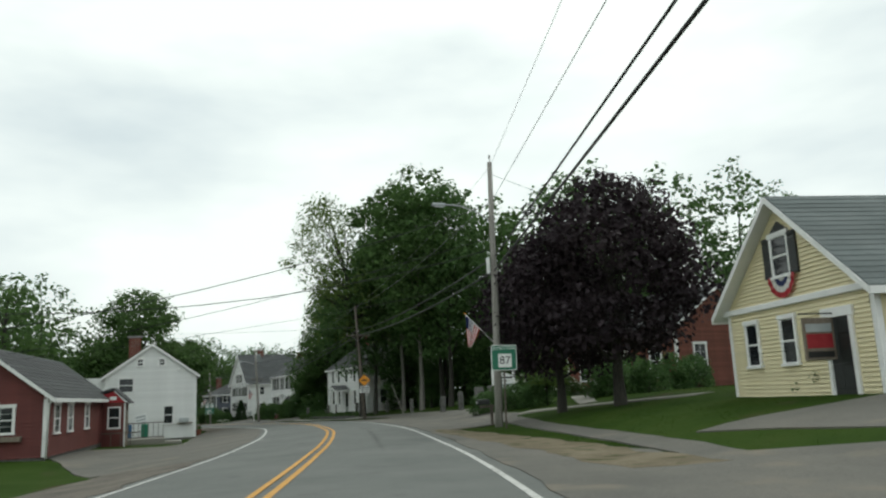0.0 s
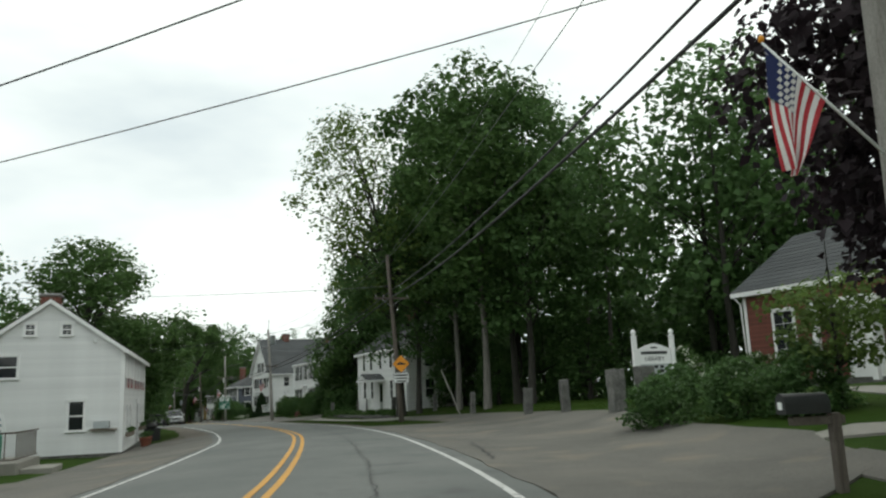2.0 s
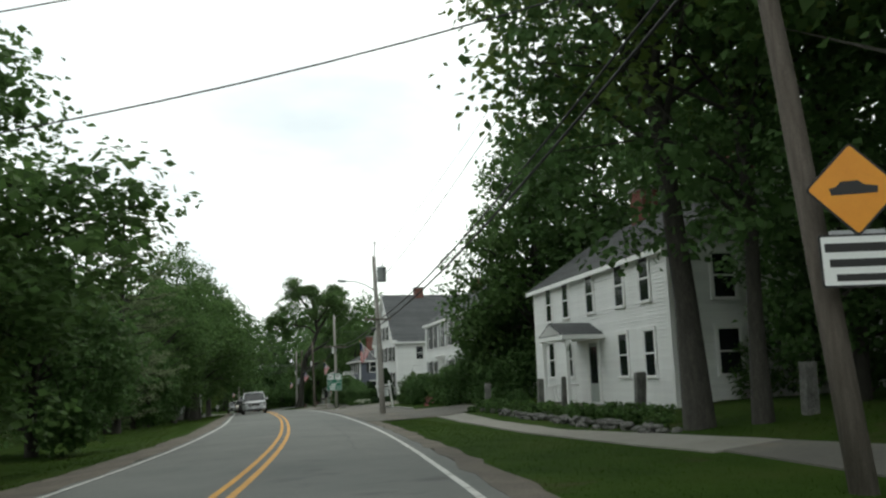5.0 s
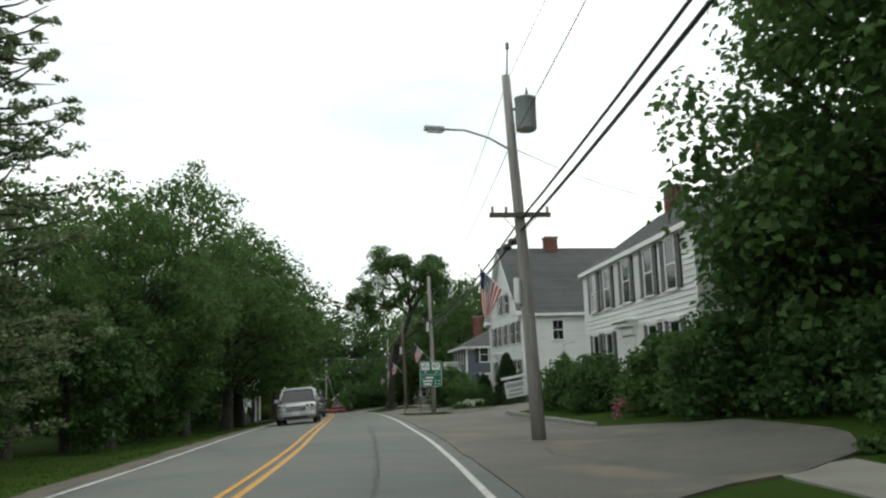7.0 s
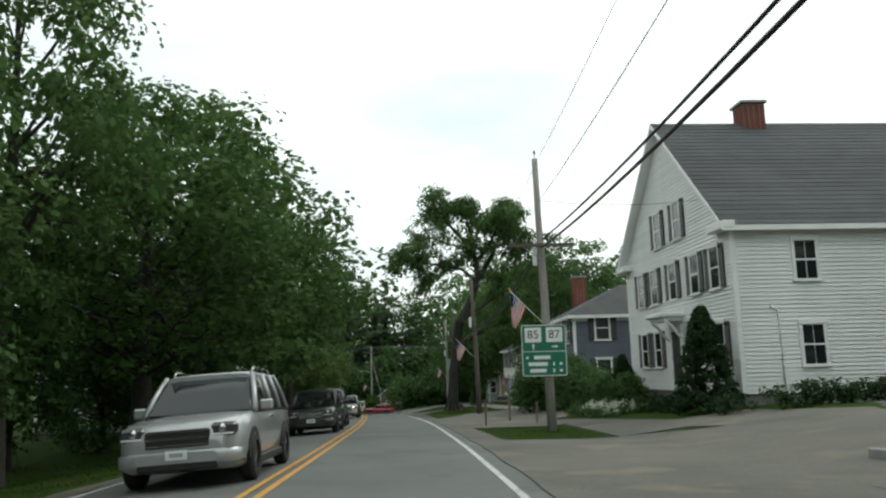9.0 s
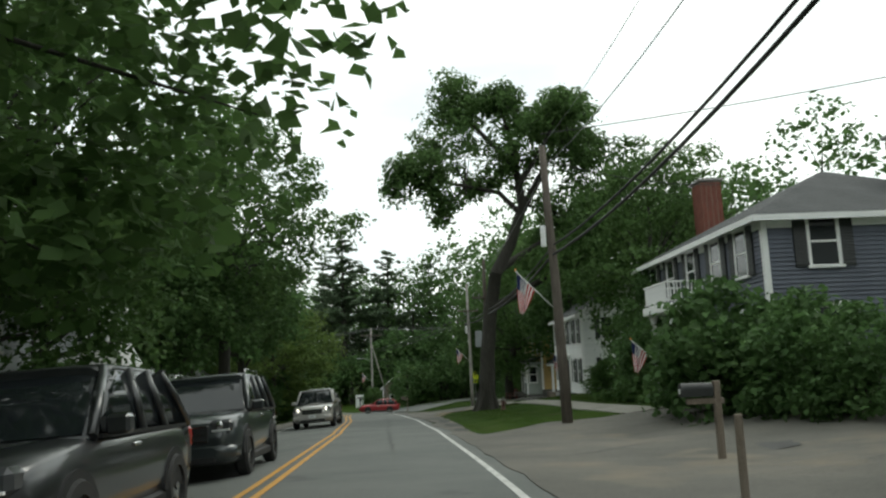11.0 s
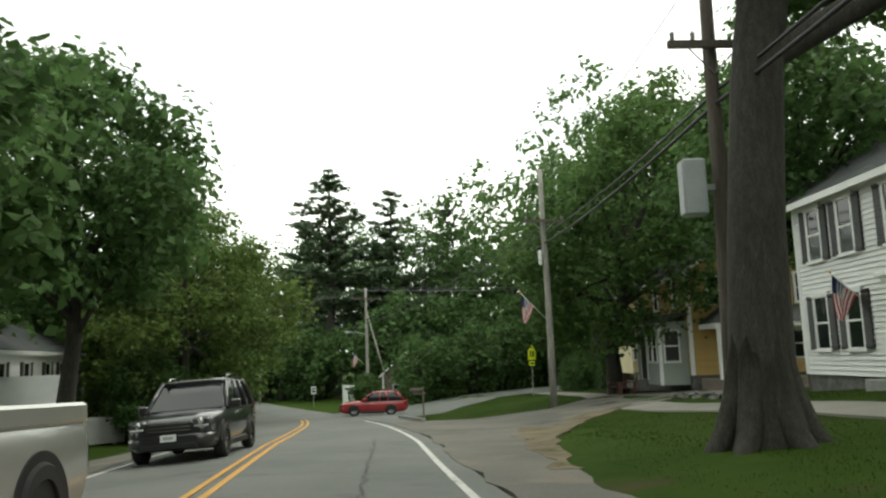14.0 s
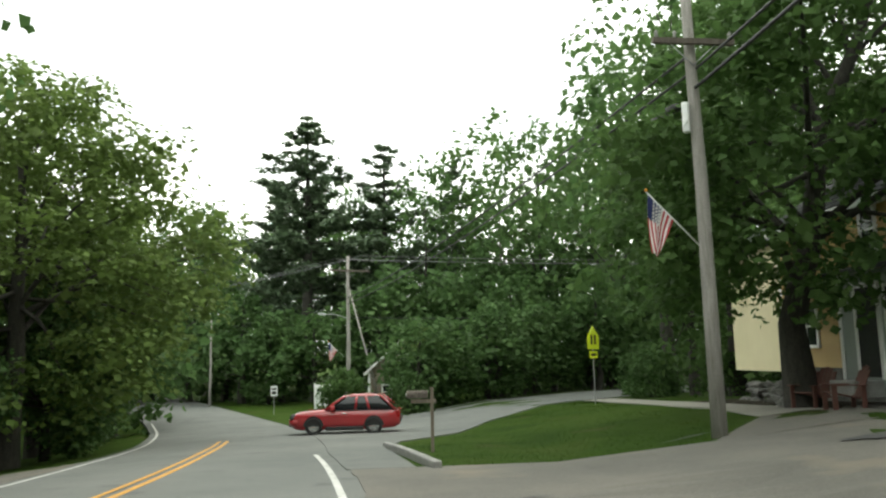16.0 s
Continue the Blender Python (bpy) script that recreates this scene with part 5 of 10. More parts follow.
def house_a():
    h = build_house("house", "white clapboard house with dark sash windows and small columned porch", (-9.15, 86.47), 26.2, 13.9, 8.0, 5.45, 2.7, -0.6, M["clap"], M["dark_roof"],
                    "along", boards=("front", "near"), course=0.13, foundation=0.12, roof_rows=14)
    r = h["root"]
    windows(h, "front", ((3.78, (11.61, 9.4, 6.58, 3.7, 1.6)), (1.2, (11.49, 9.21, 3.65, 1.5))), 0.74, 1.55, False)
    windows(h, "near", ((3.7, (2.0, 5.8)), (1.2, (2.0, 5.8))), 0.8, 1.5, False)
    dr = add_door(r, "front", 6.5, 0.2, 0.95, 2.35, h, M["sage"], "pale grey-green door with a dark glass pane")
    part("door_pane", boxed(6.15, 6.85, -0.075, -0.063, 0.95, 2.4), M["glass"], dr)
    # porch: gabled hood on square posts
    hd = hood(r, 5.35, 8.35, 2.85, 1.75, h, M["dark_roof"], 0.55)
    for y in (5.5, 8.2):
        porch_post(r, -1.55, y, -0.1, 2.68, 0.07, h["trim"], square=True)
        for sgn in (-1, 1):
            bm = tubed([(-1.55, y, 2.2), (-1.55, y + 0.2 * sgn, 2.45), (-1.55, y + 0.42 * sgn, 2.6)], 0.05, 6)
            part("bracket", bm, h["trim"], r)
    part("porch_floor", boxed(-1.75, -0.05, 5.3, 8.4, -0.4, 0.1, bevel=0.01), M["wood"], r, "weathered plank porch floor")
    part("step", boxed(-2.1, -1.76, 5.9, 7.6, -0.4, -0.08, bevel=0.015), M["kerb"], r)
    railing(r, (-1.55, 8.2), (-0.1, 8.2), 0.12, 0.75, h["trim"])
    railing(r, (-1.55, 7.3), (-1.55, 8.15), 0.12, 0.75, h["trim"])
    add_chimney(h, 4.0, 9.2, 7.6, 9.6, 1.1, 0.8)
    add_chimney(h, 4.0, 1.4, 7.6, 9.6, 1.1, 0.8)


def house_m():
    h = build_house("house", "long white clapboard house with black shutters and overhanging roof", (-22.0, 111.6), 27.0, 13.3, 8.0, 6.3, 2.7, -1.3, M["clap"], M["roof"],
                    "along", boards=("front", "near"), course=0.2, overhang=0.2, foundation=0.35, roof_rows=14)
    r = h["root"]
    windows(h, "front", ((4.3, (11.47, 9.37, 6.76, 4.16, 1.96)), (1.5, (11.5, 9.45, 4.1, 1.96))), 0.86, 1.72)
    windows(h, "near", ((4.3, (1.8, 5.6)), (1.5, (1.8, 5.6))), 0.86, 1.7)
    add_door(r, "front", 6.8, 0.6, 1.05, 2.15, h, M["trim"])
    bm = bmesh.new()
    add_box(bm, -0.5, 0, 5.75, 7.85, 3.5, 3.62, bevel=0.02)
    add_box(bm, -0.38, 0, 5.85, 7.75, 3.32, 3.5)
    add_box(bm, -0.2, 0, 5.95, 7.65, 3.0, 3.32)
    part("door_hood", bm, h["trim"], r)
    add_chimney(h, 4.0, 2.2, 8.2, 10.2, 0.9, 0.8)
    add_chimney(h, 4.0, 11.0, 8.2, 10.0, 0.9, 0.8)


def house_c():
    h = build_house("house", "large white clapboard house with its gable to the road", (-35.5, 138.0), 30.0, 11.6, 10.2, 5.9, 5.2, -1.25, M["clap"], M["roof"],
                    "across", boards=("front", "near"), course=0.14, overhang=0.4, foundation=0.1, roof_rows=26)
    r = h["root"]
    windows(h, "front", ((6.1, (6.85, 4.6)), (3.75, (9.44, 7.67, 5.46, 3.17, 1.35)), (1.05, (9.4, 7.67, 3.17, 1.35))), 0.76, 1.45)
    windows(h, "near", ((3.85, (2.53, 6.83)), (1.0, (2.54, 6.83))), 0.78, 1.35, False, (2, 1))
    add_door(r, "front", 5.55, 0.35, 1.0, 2.1, h, M["shutter"], "dark front door")
    # bracketed hood over the door
    bm = bmesh.new()
    add_box(bm, -0.95, 0, 4.6, 6.5, 3.0, 3.16, bevel=0.03)
    add_box(bm, -0.8, 0, 4.75, 6.35, 2.85, 3.0)
    part("door_hood", bm, h["trim"], r)
    for y in (4.75, 6.35):
        part("bracket", tubed([(0, y, 2.1), (-0.25, y, 2.3), (-0.5, y, 2.65), (-0.75, y, 2.85)], 0.06, 6), h["trim"], r)
    # cornice returns at the front corners
    for y0, y1 in ((-0.45, 1.0), (10.6, 12.05)):
        part("cornice_return", boxed(-0.42, 0, y0, y1, 5.6, 5.85, bevel=0.02), h["trim"], r)
    add_chimney(h, 3.95, 5.8, 10.0, 12.0, 0.95, 0.95)
    # rear wing
    bm = bmesh.new()
    add_box(bm, 10.2, 15.5, 1.2, 7.2, 0.0, 4.2)
    part("rear_wing", bm, M["clap"], r)
    bm = bmesh.new()
    vs = [bm.verts.new(p) for p in ((10.2, 0.8, 4.15), (15.9, 0.8, 4.15), (15.9, 7.6, 4.15), (10.2, 7.6, 4.15), (10.2, 4.2, 5.9), (15.9, 4.2, 5.9))]
    for f in ((0, 1, 5, 4), (3, 4, 5, 2), (1, 2, 5), (0, 4, 3), (0, 3, 2, 1)):
        bm.faces.new([vs[i] for i in f])
    part("wing_roof", bm, M["dark_roof"], r)
    # downpipe and meter on the near wall
    part("downpipe", tubed([(1.15, -0.06, 3.0), (1.2, -0.07, 2.9), (1.35, -0.07, 2.85), (1.4, -0.06, 2.5), (1.4, -0.06, 0.2)], 0.03, 6), M["trim"], r)
    part("meter_box", boxed(1.55, 1.75, -0.14, -0.02, 0.15, 0.4, bevel=0.02), M["trafo"], r)


def house_d():
    h = build_house("house", "slate blue clapboard house with white trim and portico", (-46.6, 156.4), 28.0, 12.6, 8.5, 5.2, 2.1, -2.1, M["blue_clap"], M["dark_roof"],
                    "hip", boards=("front", "near"), course=0.13, overhang=0.4, foundation=0.3, cornice=0.4)
    r = h["root"]
    windows(h, "front", ((3.55, (10.63, 8.39, 6.04, 3.59, 1.48)), (1.0, (10.63, 8.39, 3.59, 1.48))), 0.84, 1.42)
    windows(h, "near", ((3.65, (1.75, 5.8)), (1.05, (1.75, 5.8))), 0.84, 1.42)
    add_door(r, "front", 6.04, 0.4, 1.05, 2.15, h, M["shutter"], "dark front door with sidelights")
    # portico with a balcony
    part("portico_floor", boxed(-1.5, 0, 4.7, 7.4, -0.2, 0.38, bevel=0.02), M["kerb"], r)
    for y in (4.95, 7.15):
        porch_post(r, -1.25, y, 0.38, 2.75, 0.11, h["trim"])
        porch_post(r, -0.12, y, 0.38, 2.75, 0.09, h["trim"])
    part("portico_roof", boxed(-1.55, 0, 4.6, 7.5, 2.75, 3.05, bevel=0.03), h["trim"], r)
    for a, b in (((-1.45, 4.7), (-1.45, 7.4)), ((-1.45, 4.7), (-0.05, 4.7)), ((-1.45, 7.4), (-0.05, 7.4))):
        railing(r, a, b, 3.05, 0.75, h["trim"], 0.12)
    add_chimney(h, 2.9, 11.6, 5.0, 8.8, 1.1, 0.9)
    add_chimney(h, 6.4, 2.6, 5.2, 8.2, 1.1, 0.9)


def house_e():
    h = build_house("house", "white clapboard house with black shutters and a narrow green door", (-58.6, 177.8), 28.5, 9.3, 5.6, 4.95, 1.75, -3.05, M["clap"], M["roof"],
                    "along", boards=("front", "near"), course=0.13, overhang=0.3, foundation=0.12, roof_rows=12)
    r = h["root"]
    windows(h, "front", ((3.2, (8.1, 6.5, 4.45, 2.5, 0.9)), (0.8, (8.1, 6.5, 2.43, 0.9))), 0.66, 1.4)
    windows(h, "near", ((3.4, (1.55, 3.82)), (0.95, (1.52, 3.78))), 0.66, 1.28)
    add_door(r, "front", 4.3, 0.15, 0.9, 2.05, h, M["shutter"], "dark green front door with storm door")
    bm = bmesh.new()
    add_box(bm, -0.35, 0, 3.55, 5.05, 2.42, 2.54, bevel=0.02)
    add_box(bm, -0.25, 0, 3.65, 4.95, 2.3, 2.42)
    part("door_hood", bm, h["trim"], r)
    part("step", boxed(-0.9, -0.06, 3.7, 4.9, -0.2, 0.12, bevel=0.02), M["kerb"], r)
    add_chimney(h, 2.8, 4.6, 6.4, 7.6, 0.7, 0.7)


def house_f():
    h = build_house("house", "ochre yellow clapboard house with hip-roofed side porch", (-68.05, 197.0), 28.5, 9.9, 7.0, 4.7, 2.4, -3.4, M["ochre"], M["dark_roof"],
                    "along", boards=("front", "near"), course=0.14, overhang=0.35, foundation=0.1, roof_rows=12)
    r = h["root"]
    windows(h, "near", ((3.2, (1.25, 5.2)), (0.75, (4.9,))), 0.66, 1.2, False)
    add_door(r, "near", 2.6, -0.05, 0.9, 2.0, h, M["shutter"], "dark door under the porch")
    windows(h, "near", ((5.35, (3.45,)),), 0.6, 0.62, False, (2, 2))
    windows(h, "front", ((3.2, (1.5, 4.5, 7.5)), (0.75, (8.9, 7.9))), 0.62, 1.2, False)
    # side porch
    bm = bmesh.new()
    vs = [bm.verts.new(p) for p in ((0.35, -2.1, 2.3), (6.9, -2.1, 2.3), (6.9, 0, 2.3), (0.35, 0, 2.3), (1.4, -0.02, 3.05), (6.9, -0.02, 3.05))]
    for f in ((0, 1, 5, 4), (3, 0, 4), (1, 2, 5), (0, 3, 2, 1), (2, 3, 4, 5)):
        bm.faces.new([vs[i] for i in f])
    part("porch_roof", bm, M["dark_roof"], r)
    part("entablature", boxed(0.4, 6.9, -2.05, -0.02, 2.08, 2.29), h["trim"], r)
    for x in (0.6, 3.6, 6.7):
        porch_post(r, x, -1.9, -0.1, 2.08, 0.09, h["trim"], square=True)
    part("porch_floor", boxed(0.35, 6.9, -2.1, -0.02, -0.5, -0.05), M["wood"], r)
    # enclosed entry on the front
    ent = part("entry", boxed(-1.3, -0.02, 0.3, 4.0, -0.3, 2.5), M["sage"], r, "pale grey-green enclosed entry")
    bm = bmesh.new()
    vs = [bm.verts.new(p) for p in ((-1.55, 0.05, 2.46), (-1.55, 4.25, 2.46), (0, 4.25, 2.8), (0, 0.05, 2.8), (-1.55, 0.05, 2.58), (-1.55, 4.25, 2.58), (0, 4.25, 2.94), (0, 0.05, 2.94))]
    for f in ((0, 1, 2, 3), (4, 7, 6, 5), (0, 4, 5, 1), (1, 5, 6, 2), (2, 6, 7, 3), (3, 7, 4, 0)):
        bm.faces.new([vs[i] for i in f])
    bmesh.ops.recalc_face_normals(bm, faces=bm.faces)
    part("entry_roof", bm, M["dark_roof"], ent)

    def entry_window(cx, cy, along, half):
        """A tall sash on the entry: along 1 on its front, 0 on its side."""
        def box(bm, a, b, c, d, out, depth):
            if along:
                add_box(bm, -1.3 - out, -1.3 + depth, cy + a, cy + b, c, d)
            else:
                add_box(bm, cx + a, cx + b, 0.3 - out, 0.3 + depth, c, d)
        bm = bmesh.new()
        box(bm, -half, half, 0.78, 2.05, 0.02, 0.03)
        w = part("entry_window", bm, M["glass"], ent)
        bm = bmesh.new()
        for a, b, c, d in ((-half - 0.07, -half, 0.72, 2.12), (half, half + 0.07, 0.72, 2.12), (-half, half, 2.05, 2.12), (-half - 0.1, half + 0.1, 0.66, 0.74), (-half, half, 1.38, 1.44)):
            box(bm, a, b, c, d, 0.045, 0.0)
        part("entry_frame", bm, M["trim"], w)

    for cy in (0.95, 1.7):
        entry_window(0, cy, 1, 0.24)
    entry_window(-0.75, 0, 0, 0.3)
    part("entry_door", boxed(-1.34, -1.28, 2.3, 3.15, -0.05, 2.1), M["shutter"], ent, "dark entry door")
    bm = bmesh.new()
    for a, b, c, d in ((2.18, 2.3, -0.1, 2.22), (3.15, 3.27, -0.1, 2.22), (2.3, 3.15, 2.1, 2.22)):
        add_box(bm, -1.36, -1.3, a, b, c, d)
    part("door_casing", bm, M["trim"], ent)
    for cy in (0.33, 3.97):
        part("corner_board", boxed(-1.33, -1.2, cy - 0.06, cy + 0.06, -0.3, 2.46), M["trim"], ent)
    part("step", boxed(-2.1, -1.36, 2.2, 3.3, -0.5, -0.12, bevel=0.02), M["kerb"], ent)
    add_chimney(h, 3.5, 7.2, 6.4, 8.0, 0.7, 0.7)
    # cream wing beyond
    bm = bmesh.new()
    add_box(bm, 0.6, 5.0, 9.95, 15.5, -0.1, 4.4)
    w = part("cream_wing", bm, M["cream"], r, "cream clapboard wing")
    for x in (1.4, 3.0):
        part("wing_window", boxed(x - 0.28, x + 0.28, 9.9, 9.96, 0.8, 2.1), M["glass"], w)
    bm = bmesh.new()
    vs = [bm.verts.new(p) for p in ((0.2, 9.6, 4.4), (5.4, 9.6, 4.4), (5.4, 15.9, 4.4), (0.2, 15.9, 4.4), (2.8, 9.6, 6.0), (2.8, 15.9, 6.0))]
    for f in ((0, 4, 5, 3), (1, 2, 5, 4), (0, 1, 4), (2, 3, 5), (0, 3, 2, 1)):
        bm.faces.new([vs[i] for i in f])
    part("wing_roof", bm, M["roof"], w)


def hall():
    h = build_house("hall", "small cream clapboard hall with its gable to the road", (9.92, 17.82), 7.8, 6.83, 11.0, 2.95, 2.75, 0.5, M["cream"], M["green_roof"],
                    "across", boards=("front", "near"), course=0.115, overhang=0.38, foundation=0.3, roof_rows=18)
    r = h["root"]
    windows(h, "front", ((1.2, (5.46, 3.56)),), 0.62, 1.22, False)
    win = add_window(r, "front", 3.5, 3.62, 0.78, 1.1, True, h, "attic_window")
    bm = bmesh.new()
    vs = [bm.verts.new(p) for p in ((2.85, -0.05, 4.73), (4.15, -0.05, 4.73), (3.5, -0.05, 5.16), (2.85, 0.02, 4.73), (4.15, 0.02, 4.73), (3.5, 0.02, 5.16))]
    for f in ((0, 1, 2), (5, 4, 3), (0, 2, 5, 3), (1, 4, 5, 2), (0, 3, 4, 1)):
        bm.faces.new([vs[i] for i in f])
    ob = part("gablet", bm, M["shutter"], win)
    # black slab stands in for the darkness inside the open doorway
    add_door(r, "front", 1.36, 0.25, 0.85, 2.0, h, M["shutter"], "open doorway, its unlit inside painted as a black door")
    part("step", boxed(-0.9, -0.04, 0.5, 1.9, -0.1, 0.22, bevel=0.02), M["kerb"], r)
    # half-round bunting under the attic window
    bunting(r, (-0.1, 3.5, 3.62), 0.66, "y")
    # gable base moulding
    part("moulding", boxed(-0.12, 0, -0.2, 7.03, 2.78, 2.96, bevel=0.02), h["trim"], r)
    # hanging sign on a bracket beside the door
    part("sign_bracket", tubed([(-0.02, 1.5, 2.35), (-1.0, 1.5, 2.35)], 0.02, 6), M["plastic"], r)
    sg = part("hanging_sign", boxed(-0.95, -0.1, 1.48, 1.53, 1.2, 2.25, bevel=0.02), M["wood"], r, "painted hanging sign with a red picture")
    for z0, z1, m in ((1.5, 1.85, M["flag_red"]), (1.9, 2.1, M["trafo"]), (1.27, 1.42, M["sign_black"])):
        part("panel", boxed(-0.87, -0.18, 1.472, 1.48, z0, z1), m, sg)


def bunting(root, at, r, axis):
    """A half-round fan of red, white and blue cloth."""
    x, y, z = at
    first = None
    for k, m in enumerate((M["flag_red"], M["flag_white"], M["flag_blue"], M["flag_white"])):
        r0, r1 = r * (1 - 0.25 * k), r * (1 - 0.25 * (k + 1))
        bm = bmesh.new()
        n = 14
        rows = []
        for i in range(n + 1):
            a = math.pi * i / n
            fold = 0.03 * math.sin(i * math.pi)
            row = []
            for q in (r0, max(r1, 0.01)):
                u, v = q * math.cos(a), -q * math.sin(a) * 0.95
                w = (-0.035 if i % 2 else 0.0) * (q / r)
                row.append(bm.verts.new((x + w, y + u, z + v) if axis == "y" else (x + u, y + w, z + v)))
            rows.append(row)
        for a, b in zip(rows, rows[1:]):
            bm.faces.new((a[0], b[0], b[1], a[1]))
        ob = part("bunting" if first is None else "band", bm, m, first or root)
        first = first or ob


def library():
    h = build_house("library", "red brick library with white trim and grey roof", (13.9, 47.3), 28.0, 11.0, 7.6, 4.05, 2.5, 0.75, M["brick"], M["roof"],
                    "along", overhang=0.35, foundation=0.3, roof_rows=14)
    r = h["root"]
    windows(h, "front", ((1.0, (1.8, 9.0)),), 0.95, 2.0, False, (2, 2))
    windows(h, "near", ((1.0, (1.9, 5.7)),), 0.95, 1.9, False, (2, 2))
    part("downpipe", tubed([(-0.3, -0.3, 3.85), (-0.1, -0.1, 3.5), (-0.06, -0.06, 0.2)], 0.045, 6), M["trim"], r)
    part("downpipe", tubed([(-0.3, 11.3, 3.85), (-0.1, 11.1, 3.5), (-0.06, 11.06, 0.2)], 0.045, 6), M["trim"], r)
    vent = part("gable_vent", lathed(((0.02, 0), (0.3, 0.0), (0.33, 0.04), (0.3, 0.08), (0.02, 0.06)), 18, (0, 0, 0)), M["trim"], r)
    vent.matrix_basis = pose(3.8, -0.04, 4.6, 90)
    # brick courses on the near and front walls
    shared = {}
    for face, wide in (("near", 7.6), ("front", 11.0)):
        for k in range(40):
            z = 0.32 + k * 0.09
            key = face
            if key not in shared:
                shared[key] = mesh_of("brick_course", [(0.1, -0.012, 0), (wide - 0.1, -0.012, 0), (wide - 0.1, -0.012, 0.075), (0.1, -0.012, 0.075), (0.1, 0.01, 0.075), (wide - 0.1, 0.01, 0.075)],
                                      [(0, 1, 2, 3), (3, 2, 5, 4)], M["brick"])
            ob = new("brick_course", shared[key])
            ob.parent = r
            ob.matrix_basis = h["frames"][face] @ Matrix.Translation((0, 0, z))
    # entrance arch on the front
    bm = bmesh.new()
    add_box(bm, -1.3, 0, 4.2, 6.8, 2.7, 3.1)
    add_box(bm, -1.25, -1.05, 4.3, 4.5, 0.2, 2.7)
    add_box(bm, -1.25, -1.05, 6.5, 6.7, 0.2, 2.7)
    part("entrance_porch", bm, M["trim"], r)
    add_door(r, "front", 5.5, 0.3, 1.2, 2.2, h, M["trim"])


def inn():
    h = build_house("inn", "long white clapboard inn with bunting and flower boxes", (-18.7, 57.8), 21.0, 13.6, 6.2, 4.6, 2.2, -1.1, M["clap"], M["roof"],
                    "along", side=-1, boards=("front", "near"), course=0.13, overhang=0.22, foundation=0.12, roof_rows=12)
    r = h["root"]
    windows(h, "front", ((3.45, (1.5, 3.3, 5.8, 7.6, 9.6, 11.4)), (1.0, (1.7, 3.4, 9.7, 11.6))), 0.62, 1.05, False)
    windows(h, "near", ((1.15, (1.9,)),), 0.62, 1.25, False)
    windows(h, "near", ((3.5, (4.8,)),), 0.95, 0.95, False)
    windows(h, "near", ((5.35, (2.42, 3.9)),), 0.4, 0.48, False, (2, 2))
    add_door(r, "front", 7.5, 0.15, 0.9, 2.05, h, M["shutter"], "dark panelled inn door")
    for y in (1.5, 3.3, 5.8, 7.6, 9.6, 11.4):
        bunting(r, (0.1, y, 3.4), 0.48, "y")
    for i, y in enumerate((1.7, 3.4, 9.7, 11.6)):
        bx = part("flower_box", boxed(0.03, 0.25, y - 0.45, y + 0.45, 0.72, 0.92, bevel=0.01), M["wood"], r)
        pts = [(0.15, y - 0.35 + 0.1 * k, 1.0) for k in range(8)]
        part("flowers", leaf_mesh("flowers", pts, 0.14, 30, 0.09, M["leaf_dark"], 700 + i), None, bx)
    part("air_conditioner", boxed(-1.15, -0.5, -0.35, -0.02, 1.2, 1.5, bevel=0.02), M["trafo"], r)
    part("shelf", boxed(-1.3, -0.2, -0.3, -0.02, 1.12, 1.18), M["wood"], r)
    part("floodlight", lathed(((0.02, 0), (0.09, 0.04), (0.09, 0.14), (0.03, 0.18)), 8, (-1.25, -0.2, 4.95)), M["trim"], r)
    add_chimney(h, -4.4, 7.5, 5.4, 8.0, 0.9, 0.9)
    # service mast on the gable
    part("lean_to", boxed(-9.2, -6.24, 1.0, 6.0, -0.2, 4.6), M["clap"], r)


